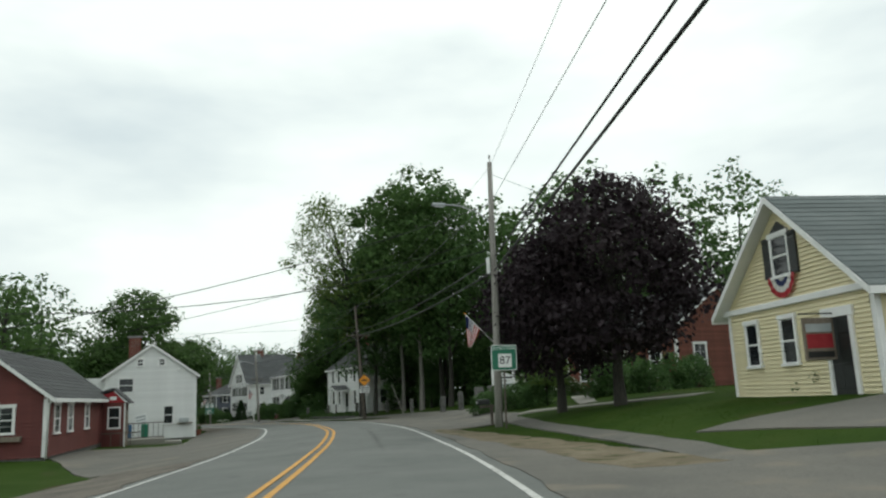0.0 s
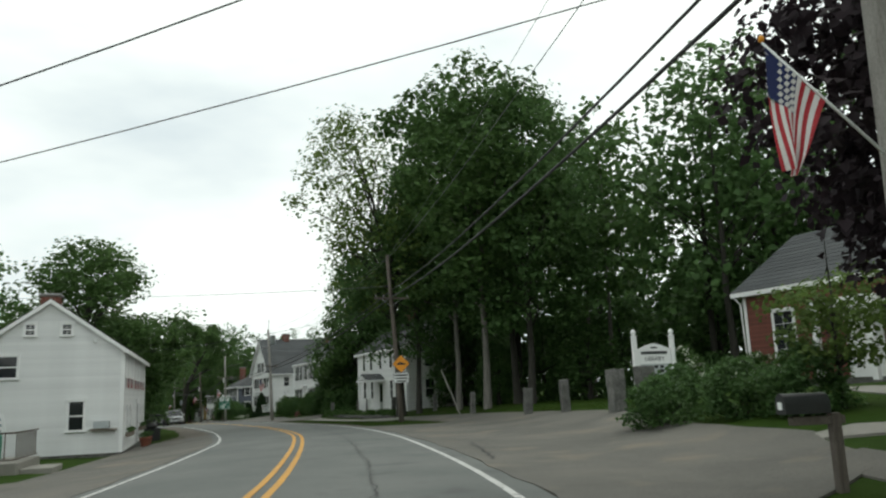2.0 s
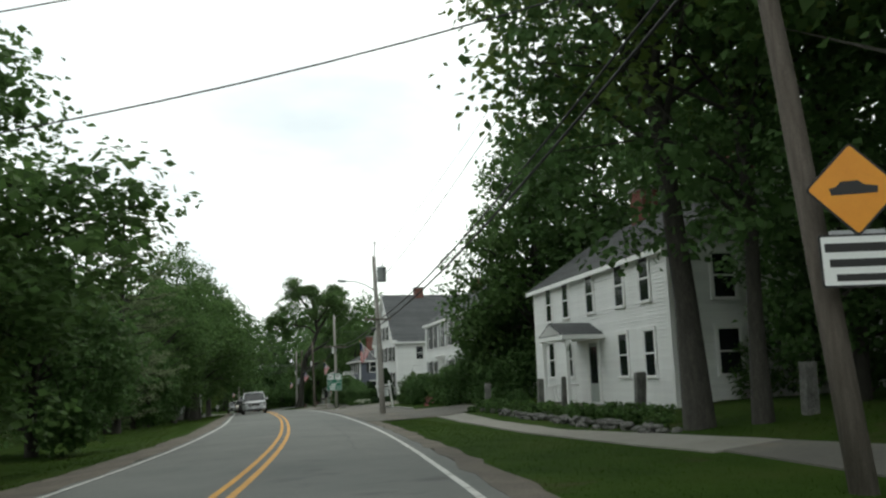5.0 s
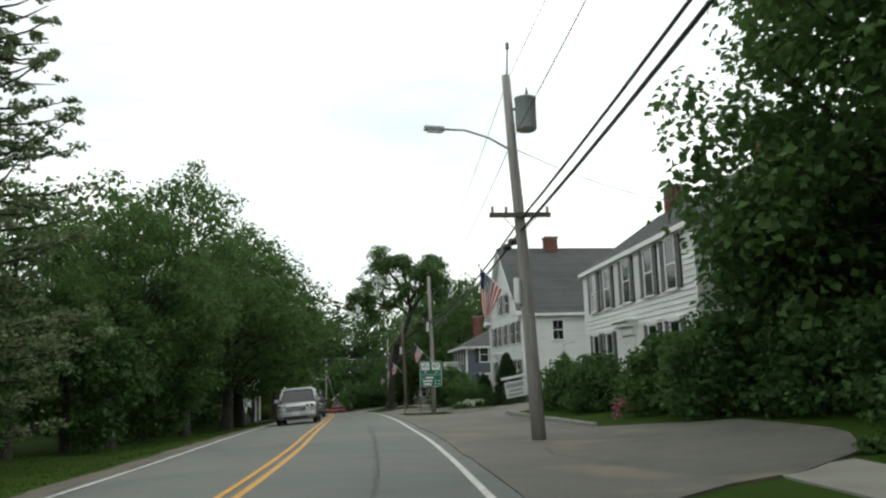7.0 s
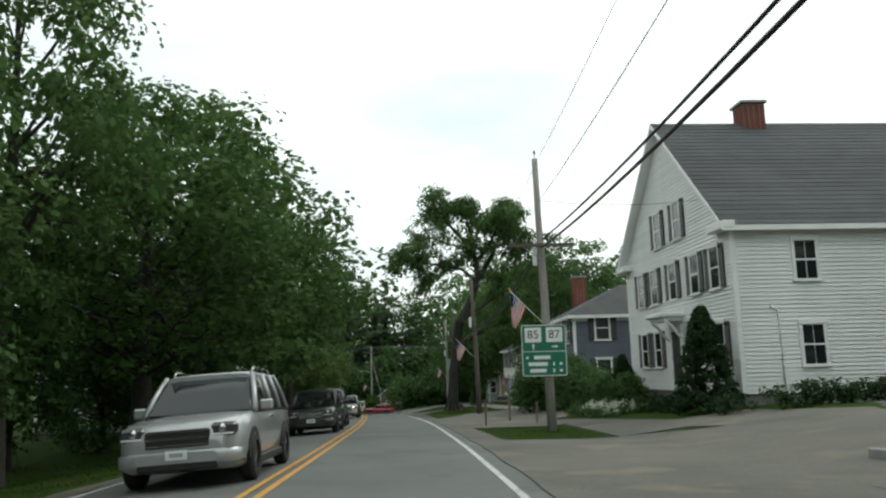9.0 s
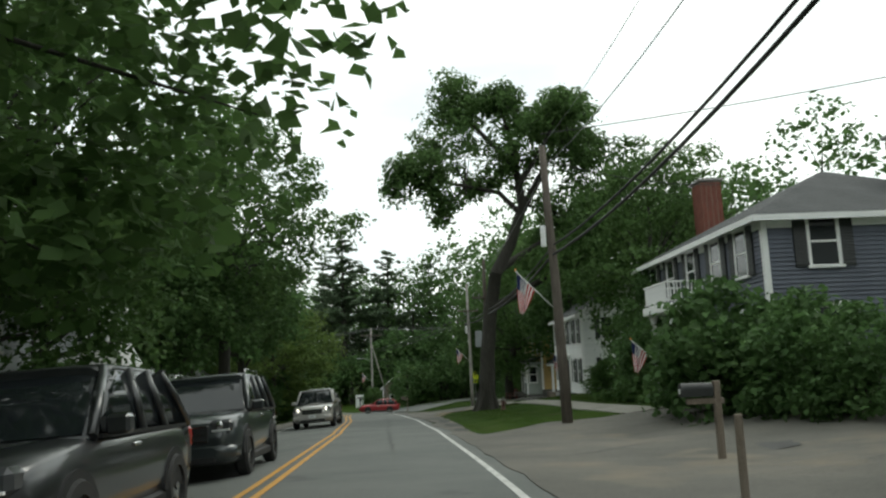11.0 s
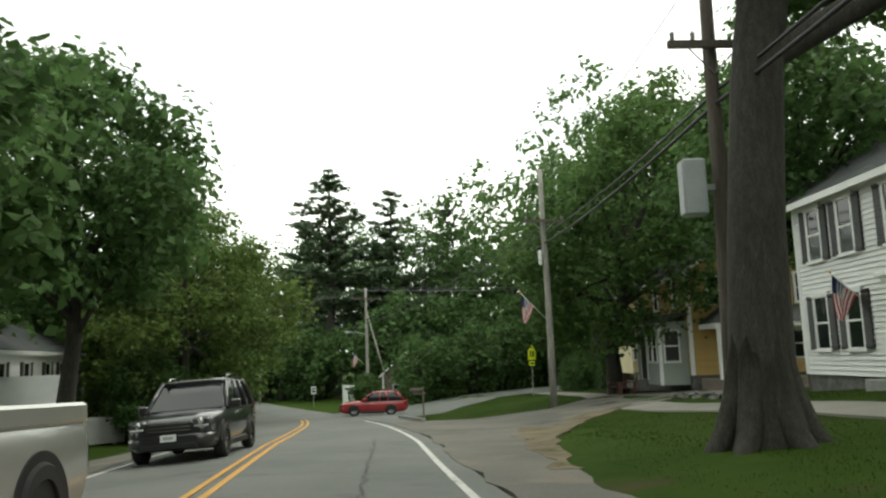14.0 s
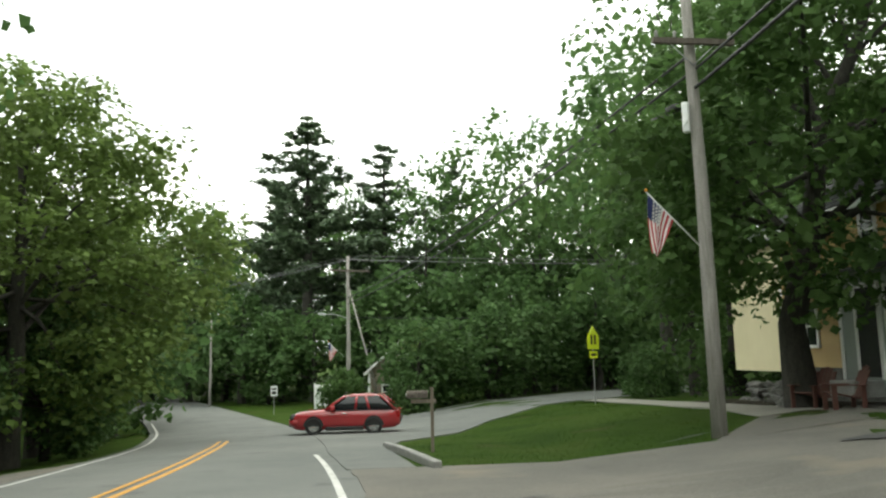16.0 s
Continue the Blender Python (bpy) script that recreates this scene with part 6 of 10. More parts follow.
def red_building():
    h = build_house("shop", "low barn-red shop with white trim and dark roof", (-17.0, 33.1), 14.0, 13.6, 5.2, 2.7, 2.0, -0.72, M["red_paint"], M["dark_roof"],
                    "along", side=-1, boards=("near", "front"), course=0.16, overhang=0.35, foundation=0.15, roof_rows=12)
    r = h["root"]
    windows(h, "near", ((1.2, (1.75, 4.2)),), 0.95, 1.05, False, (2, 2))
    windows(h, "front", ((1.1, (1.6, 4.2, 8.0)),), 0.85, 1.2, False, (2, 2))
    part("window_box", boxed(-2.5, -0.9, -0.3, -0.04, 0.85, 1.05, bevel=0.01), M["wood"], r)
    part("downpipe", tubed([(0.3, -0.3, 2.55), (0.1, -0.12, 2.3), (0.06, -0.08, 0.1)], 0.045, 6), M["trim"], r)
    # enclosed red porch with a gabled roof at the far end
    pc = part("porch", boxed(0.02, 1.25, 12.3, 13.55, -0.25, 2.35), M["red_paint"], r, "small enclosed barn-red porch")
    bm = bmesh.new()
    vs = [bm.verts.new(p) for y in (12.1, 13.75) for p in ((-0.2, y, 2.95), (0.62, y, 3.2), (1.55, y, 2.32), (1.55, y, 2.22), (0.62, y, 3.08), (-0.2, y, 2.85))]
    for k in range(6):
        bm.faces.new((vs[k], vs[(k + 1) % 6], vs[6 + (k + 1) % 6], vs[6 + k]))
    bm.faces.new(vs[:6][::-1])
    bm.faces.new(vs[6:])
    bmesh.ops.recalc_face_normals(bm, faces=bm.faces)
    part("porch_roof", bm, M["dark_roof"], pc)
    bm = bmesh.new()
    vs = [bm.verts.new(p) for y in (12.24, 12.3) for p in ((0.02, y, 2.35), (1.25, y, 2.35), (0.62, y, 3.0), (0.02, y, 2.8))]
    for f in ((0, 1, 2, 3), (7, 6, 5, 4), (0, 4, 5, 1), (1, 5, 6, 2), (2, 6, 7, 3), (3, 7, 4, 0)):
        bm.faces.new([vs[i] for i in f])
    bmesh.ops.recalc_face_normals(bm, faces=bm.faces)
    sg = part("shop_sign", bm, M["flag_red"], pc, "bright red gable sign")
    part("emblem", boxed(0.42, 0.78, 12.22, 12.24, 2.5, 2.7), M["sign_white"], sg)
    part("porch_window", boxed(0.4, 0.95, 12.27, 12.32, 0.95, 2.05), M["glass"], pc)
    bm = bmesh.new()
    for x0, x1, z0, z1 in ((0.32, 0.4, 0.88, 2.12), (0.95, 1.03, 0.88, 2.12), (0.4, 0.95, 2.05, 2.12), (0.3, 1.05, 0.86, 0.95), (0.4, 0.95, 1.47, 1.52)):
        add_box(bm, x0, x1, 12.25, 12.3, z0, z1)
    part("window_casing", bm, M["trim"], pc)
    part("porch_door", boxed(1.23, 1.28, 12.5, 13.35, -0.1, 2.0), M["wood"], pc, "brown timber porch door")
    part("corner_board", boxed(1.2, 1.28, 12.27, 12.36, -0.25, 2.3), M["trim"], pc)
    part("gutter", tubed([(1.58, 12.1, 2.22), (1.58, 13.75, 2.22)], 0.05, 8), M["trim"], pc)
    part("porch_deck", boxed(0.02, 2.3, 11.6, 14.2, -0.5, -0.26, bevel=0.02), M["wood"], pc, "low timber deck with a white edge")
    part("deck_edge", boxed(2.3, 2.34, 11.6, 14.2, -0.5, -0.25), M["trim"], pc)
    part("deck_edge", boxed(0.02, 2.34, 11.56, 11.6, -0.5, -0.25), M["trim"], pc)
    railing(pc, (0.1, 11.7), (2.2, 11.7), -0.26, 0.9, M["dark_pole"], 0.5)


def left_houses():
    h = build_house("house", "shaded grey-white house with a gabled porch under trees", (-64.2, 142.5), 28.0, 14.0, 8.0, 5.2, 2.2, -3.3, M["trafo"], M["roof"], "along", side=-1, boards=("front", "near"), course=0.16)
    windows(h, "front", ((3.3, (12.4, 9.6, 7.0, 4.0)), (0.9, (12.4, 4.0, 1.5))), 0.8, 1.4, False)
    add_door(h["root"], "front", 9.2, 0.3, 1.0, 2.1, h, M["red_paint"], "dark red door")
    bm = bmesh.new()
    vs = [bm.verts.new(p) for p in ((1.9, 7.6, 2.7), (1.9, 10.8, 2.7), (1.9, 9.2, 3.7), (0, 7.6, 2.7), (0, 10.8, 2.7), (0, 9.2, 3.7))]
    for f in ((0, 1, 2), (3, 5, 4), (0, 2, 5, 3), (1, 4, 5, 2), (0, 3, 4, 1)):
        bm.faces.new([vs[i] for i in f])
    part("porch_roof", bm, M["trim"], h["root"])
    for y in (7.75, 10.65):
        porch_post(h["root"], 1.75, y, -0.2, 2.7, 0.09, M["trim"], square=True)
    h = build_house("house", "white clapboard house with dark shutters behind a picket fence", (-88.9, 176.8), 38.0, 18.0, 7.0, 4.5, 2.0, -5.7, M["clap"], M["roof"], "along", side=-1, boards=("front", "near"), course=0.15)
    windows(h, "front", ((2.75, (3.0, 6.0, 9.0, 12.0, 14.2, 16.6)), (0.8, (2.0, 9.0, 11.4, 16.4))), 0.72, 1.2)
    windows(h, "near", ((2.75, (1.8, 5.0)), (0.8, (5.0,))), 0.72, 1.2)
    r = h["root"]
    add_door(r, "front", 13.6, 0.3, 0.95, 2.05, h, M["shutter"], "dark green front door")
    # gabled entry porch on the road side
    bm = bmesh.new()
    vs = [bm.verts.new(p) for p in ((2.6, 4.2, 2.3), (2.6, 7.2, 2.3), (2.6, 5.7, 3.4), (0, 4.2, 2.3), (0, 7.2, 2.3), (0, 5.7, 3.4))]
    for f in ((0, 1, 2), (3, 5, 4), (0, 2, 5, 3), (1, 4, 5, 2), (0, 3, 4, 1)):
        bm.faces.new([vs[i] for i in f])
    part("porch_roof", bm, M["trim"], r)
    for y in (4.4, 7.0):
        porch_post(r, 2.4, y, -0.4, 2.3, 0.1, M["trim"], square=True)
    part("porch_wall", boxed(2.35, 2.45, 4.5, 6.9, -0.4, 0.9), M["trim"], r)
    # weathered shed in the woods
    h = build_house("shed", "grey weathered shed in the shade of the woods", (-100.8, 224.2), -60.0, 5.0, 6.0, 2.8, 2.2, -6.4, M["wood"], M["dark_roof"], "across", side=-1, boards=("front",), course=0.16)
    windows(h, "front", ((3.0, (2.5,)), (0.9, (1.3, 3.7))), 0.6, 0.9, False)


house_a()
house_m()
house_c()
house_d()
house_e()
house_f()
hall()
library()
inn()
red_building()
left_houses()

# ---------------------------------------------------------------- poles, cables, signs, flags
def gz(x, y):
    return floor_at(x, y)


def lamp_arm(key, h, reach, rise):
    """A street lamp on a curved arm over the road."""
    root = POLES[key][2]
    base = POLES[key][0]
    a = on_pole(key, h)
    yaw = radians(heading(sd(a.x, a.y)[0]))
    out = -Vector((math.cos(yaw), math.sin(yaw), 0))
    pts = [a - base, a + out * reach * 0.35 + Vector((0, 0, rise * 0.62)) - base, a + out * reach * 0.7 + Vector((0, 0, rise * 0.96)) - base, a + out * reach + Vector((0, 0, rise)) - base]
    arm = part("lamp_arm", tubed(pts, 0.03, 8), M["zinc"], root)
    bm = bmesh.new()
    add_box(bm, -0.1, 0.1, 0, 0.55, -0.07, 0.06, bevel=0.03)
    head = part("lamp_head", bm, M["trafo"], arm, "grey cobra-head lamp")
    head.matrix_basis = Matrix.Translation(pts[-1]) @ pose(0, 0, 0, 4, 0, math.degrees(math.atan2(-out.x, out.y)))
    part("lens", boxed(-0.075, 0.075, 0.08, 0.45, -0.1, -0.07), M["lamp_clear"], head)


def transformer(key, h, side, r=0.28, tall=0.9):
    root, base = POLES[key][2], POLES[key][0]
    p = on_pole(key, h, -0.12, side) - base
    can = part("transformer", lathed(((r * 0.9, 0), (r, 0.04), (r, tall - 0.06), (r * 1.06, tall - 0.05), (r * 1.06, tall), (r * 0.6, tall + 0.05)), 18, tuple(p)), M["trafo"], root, "grey transformer can")
    part("bushing", lathed(((0.05, 0), (0.03, 0.06), (0.05, 0.1), (0.03, 0.15), (0.02, 0.25)), 8, tuple(p + Vector((0.05, 0, tall + 0.04)))), M["kerb"], can)
    part("hanger", tubed([tuple(p + Vector((0, 0, tall * 0.7))), tuple(on_pole(key, h + tall * 0.7) - base)], 0.04, 6), M["zinc"], can)


def flag(at, yaw, label="stars and stripes flag on a slanted staff", staff=1.55, cloth=1.25, hoist=0.78, up=46, group="flags on the poles", bunch=0.86):
    """A flag that hangs from a staff which leans out over the road. at: the foot of the staff. yaw: the way that the staff leans."""
    root = thing("flag", label, "flag", Matrix.Translation(at) @ pose(0, 0, 0, 0, 0, yaw), group)
    e = Vector((0, math.cos(radians(up)), math.sin(radians(up))))
    tip = e * staff
    part("staff", tubed([(0, 0, 0), tip], [0.016, 0.012], 6), M["sign_white"], root)
    part("finial", lathed(((0.01, 0), (0.03, 0.02), (0.03, 0.05), (0.01, 0.07)), 8, tuple(tip)), M["sign_orange"], root)

    def where(a, b):
        p = tip - e * (0.04 + a * hoist * (1 - bunch * b)) + Vector((0, 0, -cloth * b))
        p.y += -0.05 * b + 0.04 * b * math.sin(3 * b + 4 * a)
        p.x += 0.07 * math.sin(10 * a + 2 * b) * (0.15 + b) + 0.03 * math.sin(5 * b)
        return p

    def sheet(name, a0, a1, b0, b1, material):
        bm = bmesh.new()
        n, m = 2, 12
        g = [[bm.verts.new(where(a0 + (a1 - a0) * i / n, b0 + (b1 - b0) * j / m)) for j in range(m + 1)] for i in range(n + 1)]
        for i in range(n):
            for j in range(m):
                f = bm.faces.new((g[i][j], g[i + 1][j], g[i + 1][j + 1], g[i][j + 1]))
                f.smooth = True
        return part(name, bm, material, root)

    for k in range(13):
        sheet("stripe", k / 13, (k + 1) / 13, 0.4 if k < 7 else 0.0, 1.0, M["flag_white"] if k % 2 else M["flag_red"])
    canton = sheet("canton", 0, 7 / 13, 0, 0.4, M["flag_blue"])
    star = mesh_of("star", *box_data(0.006, 0.045, 0.045), M["flag_white"])
    for i in range(5):
        for j in range(6):
            ob = new("star", star)
            ob.parent = canton
            p = where(7 / 13 * (i + 0.5) / 5, 0.4 * (j + 0.5) / 6)
            ob.matrix_basis = pose(p.x, p.y, p.z, 45)
    return root


def words(text, size, material, parent, m, label=""):
    """Raised lettering in the built-in font, as a mesh."""
    cu = bpy.data.curves.new("lettering", "FONT")
    cu.body, cu.size, cu.align_x, cu.align_y, cu.extrude = text, size, "CENTER", "CENTER", 0.002
    tmp = bpy.data.objects.new("lettering", cu)
    scene.collection.objects.link(tmp)
    me = bpy.data.meshes.new_from_object(tmp.evaluated_get(bpy.context.evaluated_depsgraph_get()))
    bpy.data.objects.remove(tmp)
    me.materials.append(material)
    ob = new("lettering", me)
    ob.parent = parent
    ob.matrix_basis = m @ pose(0, 0, 0, 90)
    return ob


def panel_bm(w, h, r=0.04, t=0.012):
    """A sign plate with rounded corners that faces -y, centred."""
    bm = bmesh.new()
    ring = []
    for cx, cz, a0 in ((w / 2 - r, h / 2 - r, 0), (-w / 2 + r, h / 2 - r, 90), (-w / 2 + r, -h / 2 + r, 180), (w / 2 - r, -h / 2 + r, 270)):
        for k in range(4):
            a = radians(a0 + 30 * k)
            ring.append((cx + r * math.cos(a), cz + r * math.sin(a)))
    f, b = [bm.verts.new((x, -t, z)) for x, z in ring], [bm.verts.new((x, 0, z)) for x, z in ring]
    bm.faces.new(f)
    bm.faces.new(b[::-1])
    for i in range(len(ring)):
        j = (i + 1) % len(ring)
        bm.faces.new((f[i], b[i], b[j], f[j]))
    bmesh.ops.recalc_face_normals(bm, faces=bm.faces)
    return bm


def bars(parent, rows, material, y):
    for x0, x1, z0, z1 in rows:
        part("bar", boxed(x0, x1, y - 0.003, y, z0, z1), material, parent)


def plate(parent, name, w, h, material, border, at, r=0.04, label=""):
    pl = part(name, panel_bm(w, h, r), border, parent, label)
    pl.matrix_basis = at
    face = part("face", panel_bm(w - 0.05, h - 0.05, max(0.01, r - 0.015), 0.003), material, pl)
    face.matrix_basis = Matrix.Translation((0, -0.013, 0))
    return pl


# poles: foot, top
build_pole("p1", "weathered grey wooden utility pole with a street lamp", (1.88, 30.8, gz(1.88, 30.8)), (2.1, 31.0, 10.7), M["pole"], cap=True)
build_pole("p2", "dark wooden utility pole under the trees", (-7.67, 70.3, gz(-7.67, 70.3)), (-8.35, 70.9, 9.6), M["dark_pole"], arm=(7.5, 1.1))
build_pole("p3", "leaning wooden utility pole with transformer and crossarm", (-25.55, 105.0, gz(-25.55, 105.0)), (-26.12, 105.4, 8.3), M["pole"], arm=(5.7, 0.8), r=0.165)
build_pole("p4", "wooden utility pole with crossarm and green route sign", (-41.46, 136.02, gz(-41.46, 136)), (-41.71, 136.2, 7.3), M["pole"], arm=(6.35, 1.15), cap=True)
build_pole("p5", "dark wooden utility pole on the grass verge", (-52.28, 154.7, gz(-52.28, 154.7)), (-52.5, 154.5, 5.7), M["dark_pole"])
build_pole("q5", "wooden utility pole behind the leaning oak", (-63.75, 175.2, gz(-63.75, 175.2)), (-63.65, 175.23, 5.4), M["dark_pole"], arm=(6.6, 0.8), cap=True)
build_pole("p6", "pale wooden utility pole on the grass island", (-73.45, 194.0, gz(-73.45, 194.0)), (-73.55, 194.0, 6.1), M["pole"], arm=(8.2, 0.9))
build_pole("p7", "wooden utility pole at the edge of the woods", (-102.1, 223.6, gz(-102, 223.6) - 0.8), (-102.1, 223.6, 4.6), M["pole"], arm=(10.3, 1.5))
build_pole("q7", "short wooden pole in front of the woods", (-122.7, 239.8, gz(-122.7, 239.8) - 0.5), (-122.9, 239.8, 1.1), M["pole"])
build_pole("q8", "slim wooden pole beside the road bend", (-115.9, 224.6, gz(-115.9, 224.6)), (-115.9, 224.6, 0.6), M["pole"], r=0.1)
part("guy_wire", tubed([Vector((0, 0, 9.3)), Vector((2.3, 1.0, 0))], 0.07, 6), M["pole"], POLES["p7"][2])
g = POLES["p2"][0]
part("guy_guard", tubed([Vector((-5.29, 71.83, 2.4)) - g, Vector((-4.1, 69.2, gz(-4.1, 69.2))) - g], 0.035, 8), M["walk"], POLES["p2"][2], "pale plastic guard on the guy wire")
lamp_arm("p1", 8.2, 1.9, 0.75)
lamp_arm("p3", 7.5, 1.8, 0.6)
lamp_arm("p7", 6.9, 1.6, 0.3)
transformer("p3", 8.05, 0.4)
b = POLES["q5"][0]
p = Vector((-64.1, 175.0, 0.6)) - b
cab = part("equipment_box", boxed(-0.2, 0.2, -0.17, 0.17, -0.48, 0.48, bevel=0.03), M["trafo"], POLES["q5"][2], "grey metal equipment box on the pole")
cab.matrix_basis = Matrix.Translation(p) @ pose(0, 0, 0, 0, 0, 25)
part("hinge", boxed(-0.21, -0.185, -0.185, -0.16, -0.38, 0.38), M["zinc"], cab)
part("bracket", boxed(0.2, 0.45, -0.04, 0.04, -0.05, 0.05), M["zinc"], cab)
for key, h in (("p1", 6.4), ("p3", 3.75), ("p4", 6.0), ("p6", 6.6), ("p5", 5.6)):
    b = POLES[key][0]
    p = on_pole(key, h, -0.05, -0.22) - b
    part("junction_box", boxed(p.x - 0.07, p.x + 0.07, p.y - 0.07, p.y + 0.07, p.z - 0.35, p.z + 0.3, bevel=0.02), M["sign_white"], POLES[key][2], "pale grey junction box")
# bayonet above the transformer pole
f3, t3, r3 = POLES["p3"]
part("bayonet", tubed([t3 - f3 - Vector((0, 0, 0.5)), t3 - f3 + Vector((0.08, 0, 0.75))], 0.03, 6), M["zinc"], r3)
part("arrester", lathed(((0.02, 0), (0.06, 0.03), (0.04, 0.12), (0.06, 0.16), (0.02, 0.22)), 8, tuple(t3 - f3 + Vector((0.08, 0, 0.75)))), M["kerb"], r3)

# cables
chain = ["p1", "p2", "p3", "p4", "p5", "q5", "p6"]
SAGS = (0.12, 0.45, 0.6, 0.5, 0.6, 0.3, 0.19)
TOPS = dict(zip(chain, (10.5, 9.5, 8.1, 7.1, 5.7, 5.4, 6.0)))
SECOND = dict(zip(chain, (9.15, 9.5, 6.6, 5.8, 5.1, 4.8, 5.4)))
MID = dict(zip(chain, (6.7, 7.38, 4.3, 4.35, 2.6, 2.3, 3.18)))
LOW = dict(zip(chain, (6.1, 6.95, 3.95, 4.05, 2.3, 2.05, 2.75)))
cable("power_line", "thin overhead power line from pole to pole", [(6.3, -28.0, 10.4)] + [pole_z(k, TOPS[k]) for k in chain], 0.008, M["thin_wire"], SAGS)
cable("power_line", "second thin overhead power line", [(6.34, -28.0, 7.8)] + [pole_z(k, SECOND[k], 0.1) for k in chain], 0.012, M["thin_wire"], SAGS)
cable("bundle_cable", "thick black overhead cable bundle", [(6.4, -28.0, 7.43)] + [pole_z(k, MID[k], 0.08) for k in chain], 0.03, M["wire"], SAGS)
cable("bundle_cable", "thick black overhead telephone cable", [(6.05, -28.0, 6.43)] + [pole_z(k, LOW[k], 0.02) for k in chain], 0.036, M["wire"], SAGS)
cable("service_wire", "thin service wire across the road", [pole_z("p1", 8.91), (-28.0, 21.2, 2.74)], 0.016, M["wire"], 1.45)
cable("service_wire", "thin service wire across the road", [pole_z("p1", 7.02), (-28.0, 20.0, 6.49)], 0.016, M["wire"], 2.28)
cable("service_wire", "thin service wire over the lawn to the library", [pole_z("p1", 10.2), (13.2, 30.0, 5.9)], 0.01, M["thin_wire"], 0.3)
cable("service_wire", "thin service wire across the road to the inn", [pole_z("p1", 7.51), (-28.0, 36.7, 3.35)], 0.012, M["wire"], 0.67)
cable("service_wire", "thin service wire across the road to the inn", [pole_z("p1", 5.66), (-28.0, 37.5, 3.49)], 0.008, M["wire"], 0.47)
cable("service_wire", "thin service wire across the road to the inn", [on_pole("p2", 7.2), (-24.5, 68.0, 4.0)], 0.012, M["wire"], 0.5)
cable("service_wire", "thin service wire across the road", [on_pole("p2", 8.3), (-52.0, 72.0, 9.5)], 0.014, M["thin_wire"], 0.6)
cable("service_wire", "thin service wire to the long white house", [on_pole("p3", 7.6), (-22.2, 117.0, 6.6)], 0.01, M["thin_wire"], 0.3)
cable("service_wire", "thin service wire to the gabled house", [on_pole("p4", 8.0), (-35.0, 141.0, 6.2)], 0.01, M["thin_wire"], 0.3)
cable("service_wire", "thin service wire to the blue house", [on_pole("p5", 8.0), (-47.6, 158.2, 4.5)], 0.012, M["wire"], 0.25)
cable("service_wire", "thin service wire high over the driveway", [on_pole("p5", 8.8), (-30.0, 158.5, 8.0)], 0.014, M["wire"], 0.4)
for k, z in enumerate((4.5, 4.35, 4.55)):
    cable("power_line", "pale power lines along the side road", [(-103.3 + 1.2 * k, 223.6, z), (-62.0, 252.0, 4.4 + 0.2 * k)], 0.02, M["thin_wire"], 0.4)
    cable("power_line", "power lines along the road into the woods", [(-103.3 + 1.2 * k, 223.6, z), (-150.0, 236.0, 2.5 + 0.2 * k)], 0.016, M["thin_wire"], 0.4)
cable("telephone_cable", "dark telephone cable along the side road", [(-102.1, 223.6, 0.2), (-62.0, 252.0, 0.6)], 0.025, M["wire"], 0.4)
cable("bundle_cable", "thick black cable from the island pole across the side road", [on_pole("p6", 8.0), (-102.1, 223.6, 1.6)], 0.03, M["wire"], 0.5)
cable("bundle_cable", "thick black cable from the island pole across the side road", [on_pole("p6", 7.6), (-102.1, 223.6, 1.2)], 0.03, M["wire"], 0.5)
# spare coil hung on the cable
bm = bmesh.new()
for k in range(5):
    r, dx = 0.12 + 0.014 * k, 0.02 * (k - 2)
    add_tube(bm, [(dx + 0.05 * math.sin(2 * a + k), r * 1.1 * math.sin(a), -r + r * math.cos(a)) for a in np.linspace(0, 2 * math.pi, 19)], 0.014, 6, cap=False)
coil = part("cable_coil", bm, M["wire"])
coil.matrix_world = Matrix.Translation((2.61, 22.75, 6.84)) @ pose(0, 0, 0, 0, 0, 55)
tagged(coil, "spare loops of black cable hung on the overhead line", "cable coil")
# splice cases on the thick cables
for key in ("p3", "p6"):
    for off in (0.8, 1.7):
        p = pole_z(key, LOW[key] - 0.03, 0.02) + on_pole(key, 1.0, off) - on_pole(key, 1.0)
        yaw = heading(sd(p.x, p.y)[0])
        ob = part("splice_case", lathed(((0.03, 0), (0.1, 0.06), (0.11, 0.5), (0.03, 0.58)), 10), M["plastic"])
        ob.matrix_world = Matrix.Translation(p - Vector((0, 0, 0.1))) @ pose(0, 0, 0, -82, 0, yaw)
        tagged(ob, "black splice case hanging on the cable", "cable box", "splice cases")

# flags on the poles
for key, z in (("p1", 3.25), ("p3", 1.9), ("p4", 1.45), ("p5", 0.72), ("p6", -0.6)):
    p = pole_z(key, z, -0.12)
    flag(p, heading(sd(p.x, p.y)[0]) + 90, up=46)
flag((-61.35, 183.45, -1.25), 118, "stars and stripes flag beside the front door", staff=1.3, cloth=1.1, up=42, group="flags on houses")
flag((-24.0, 67.6, 1.35), 108, "stars and stripes flag on the inn", up=28, cloth=1.2, group="flags on houses", bunch=0.2)
flag((-50.75, 160.6, -1.05), 118, "stars and stripes flag at the portico", staff=1.2, up=42, cloth=1.1, group="flags on houses")
flag((-97.6, 188.4, -3.6), -60, "faded flag beside the door of the far white house", up=35, cloth=1.0, staff=1.1, group="flags on houses")
flag((-102.3, 223.4, -2.6), 130, "stars and stripes flag on the far pole", up=45)
flag((-122.8, 239.6, -2.8), 130, "stars and stripes flag on the short pole", up=45)

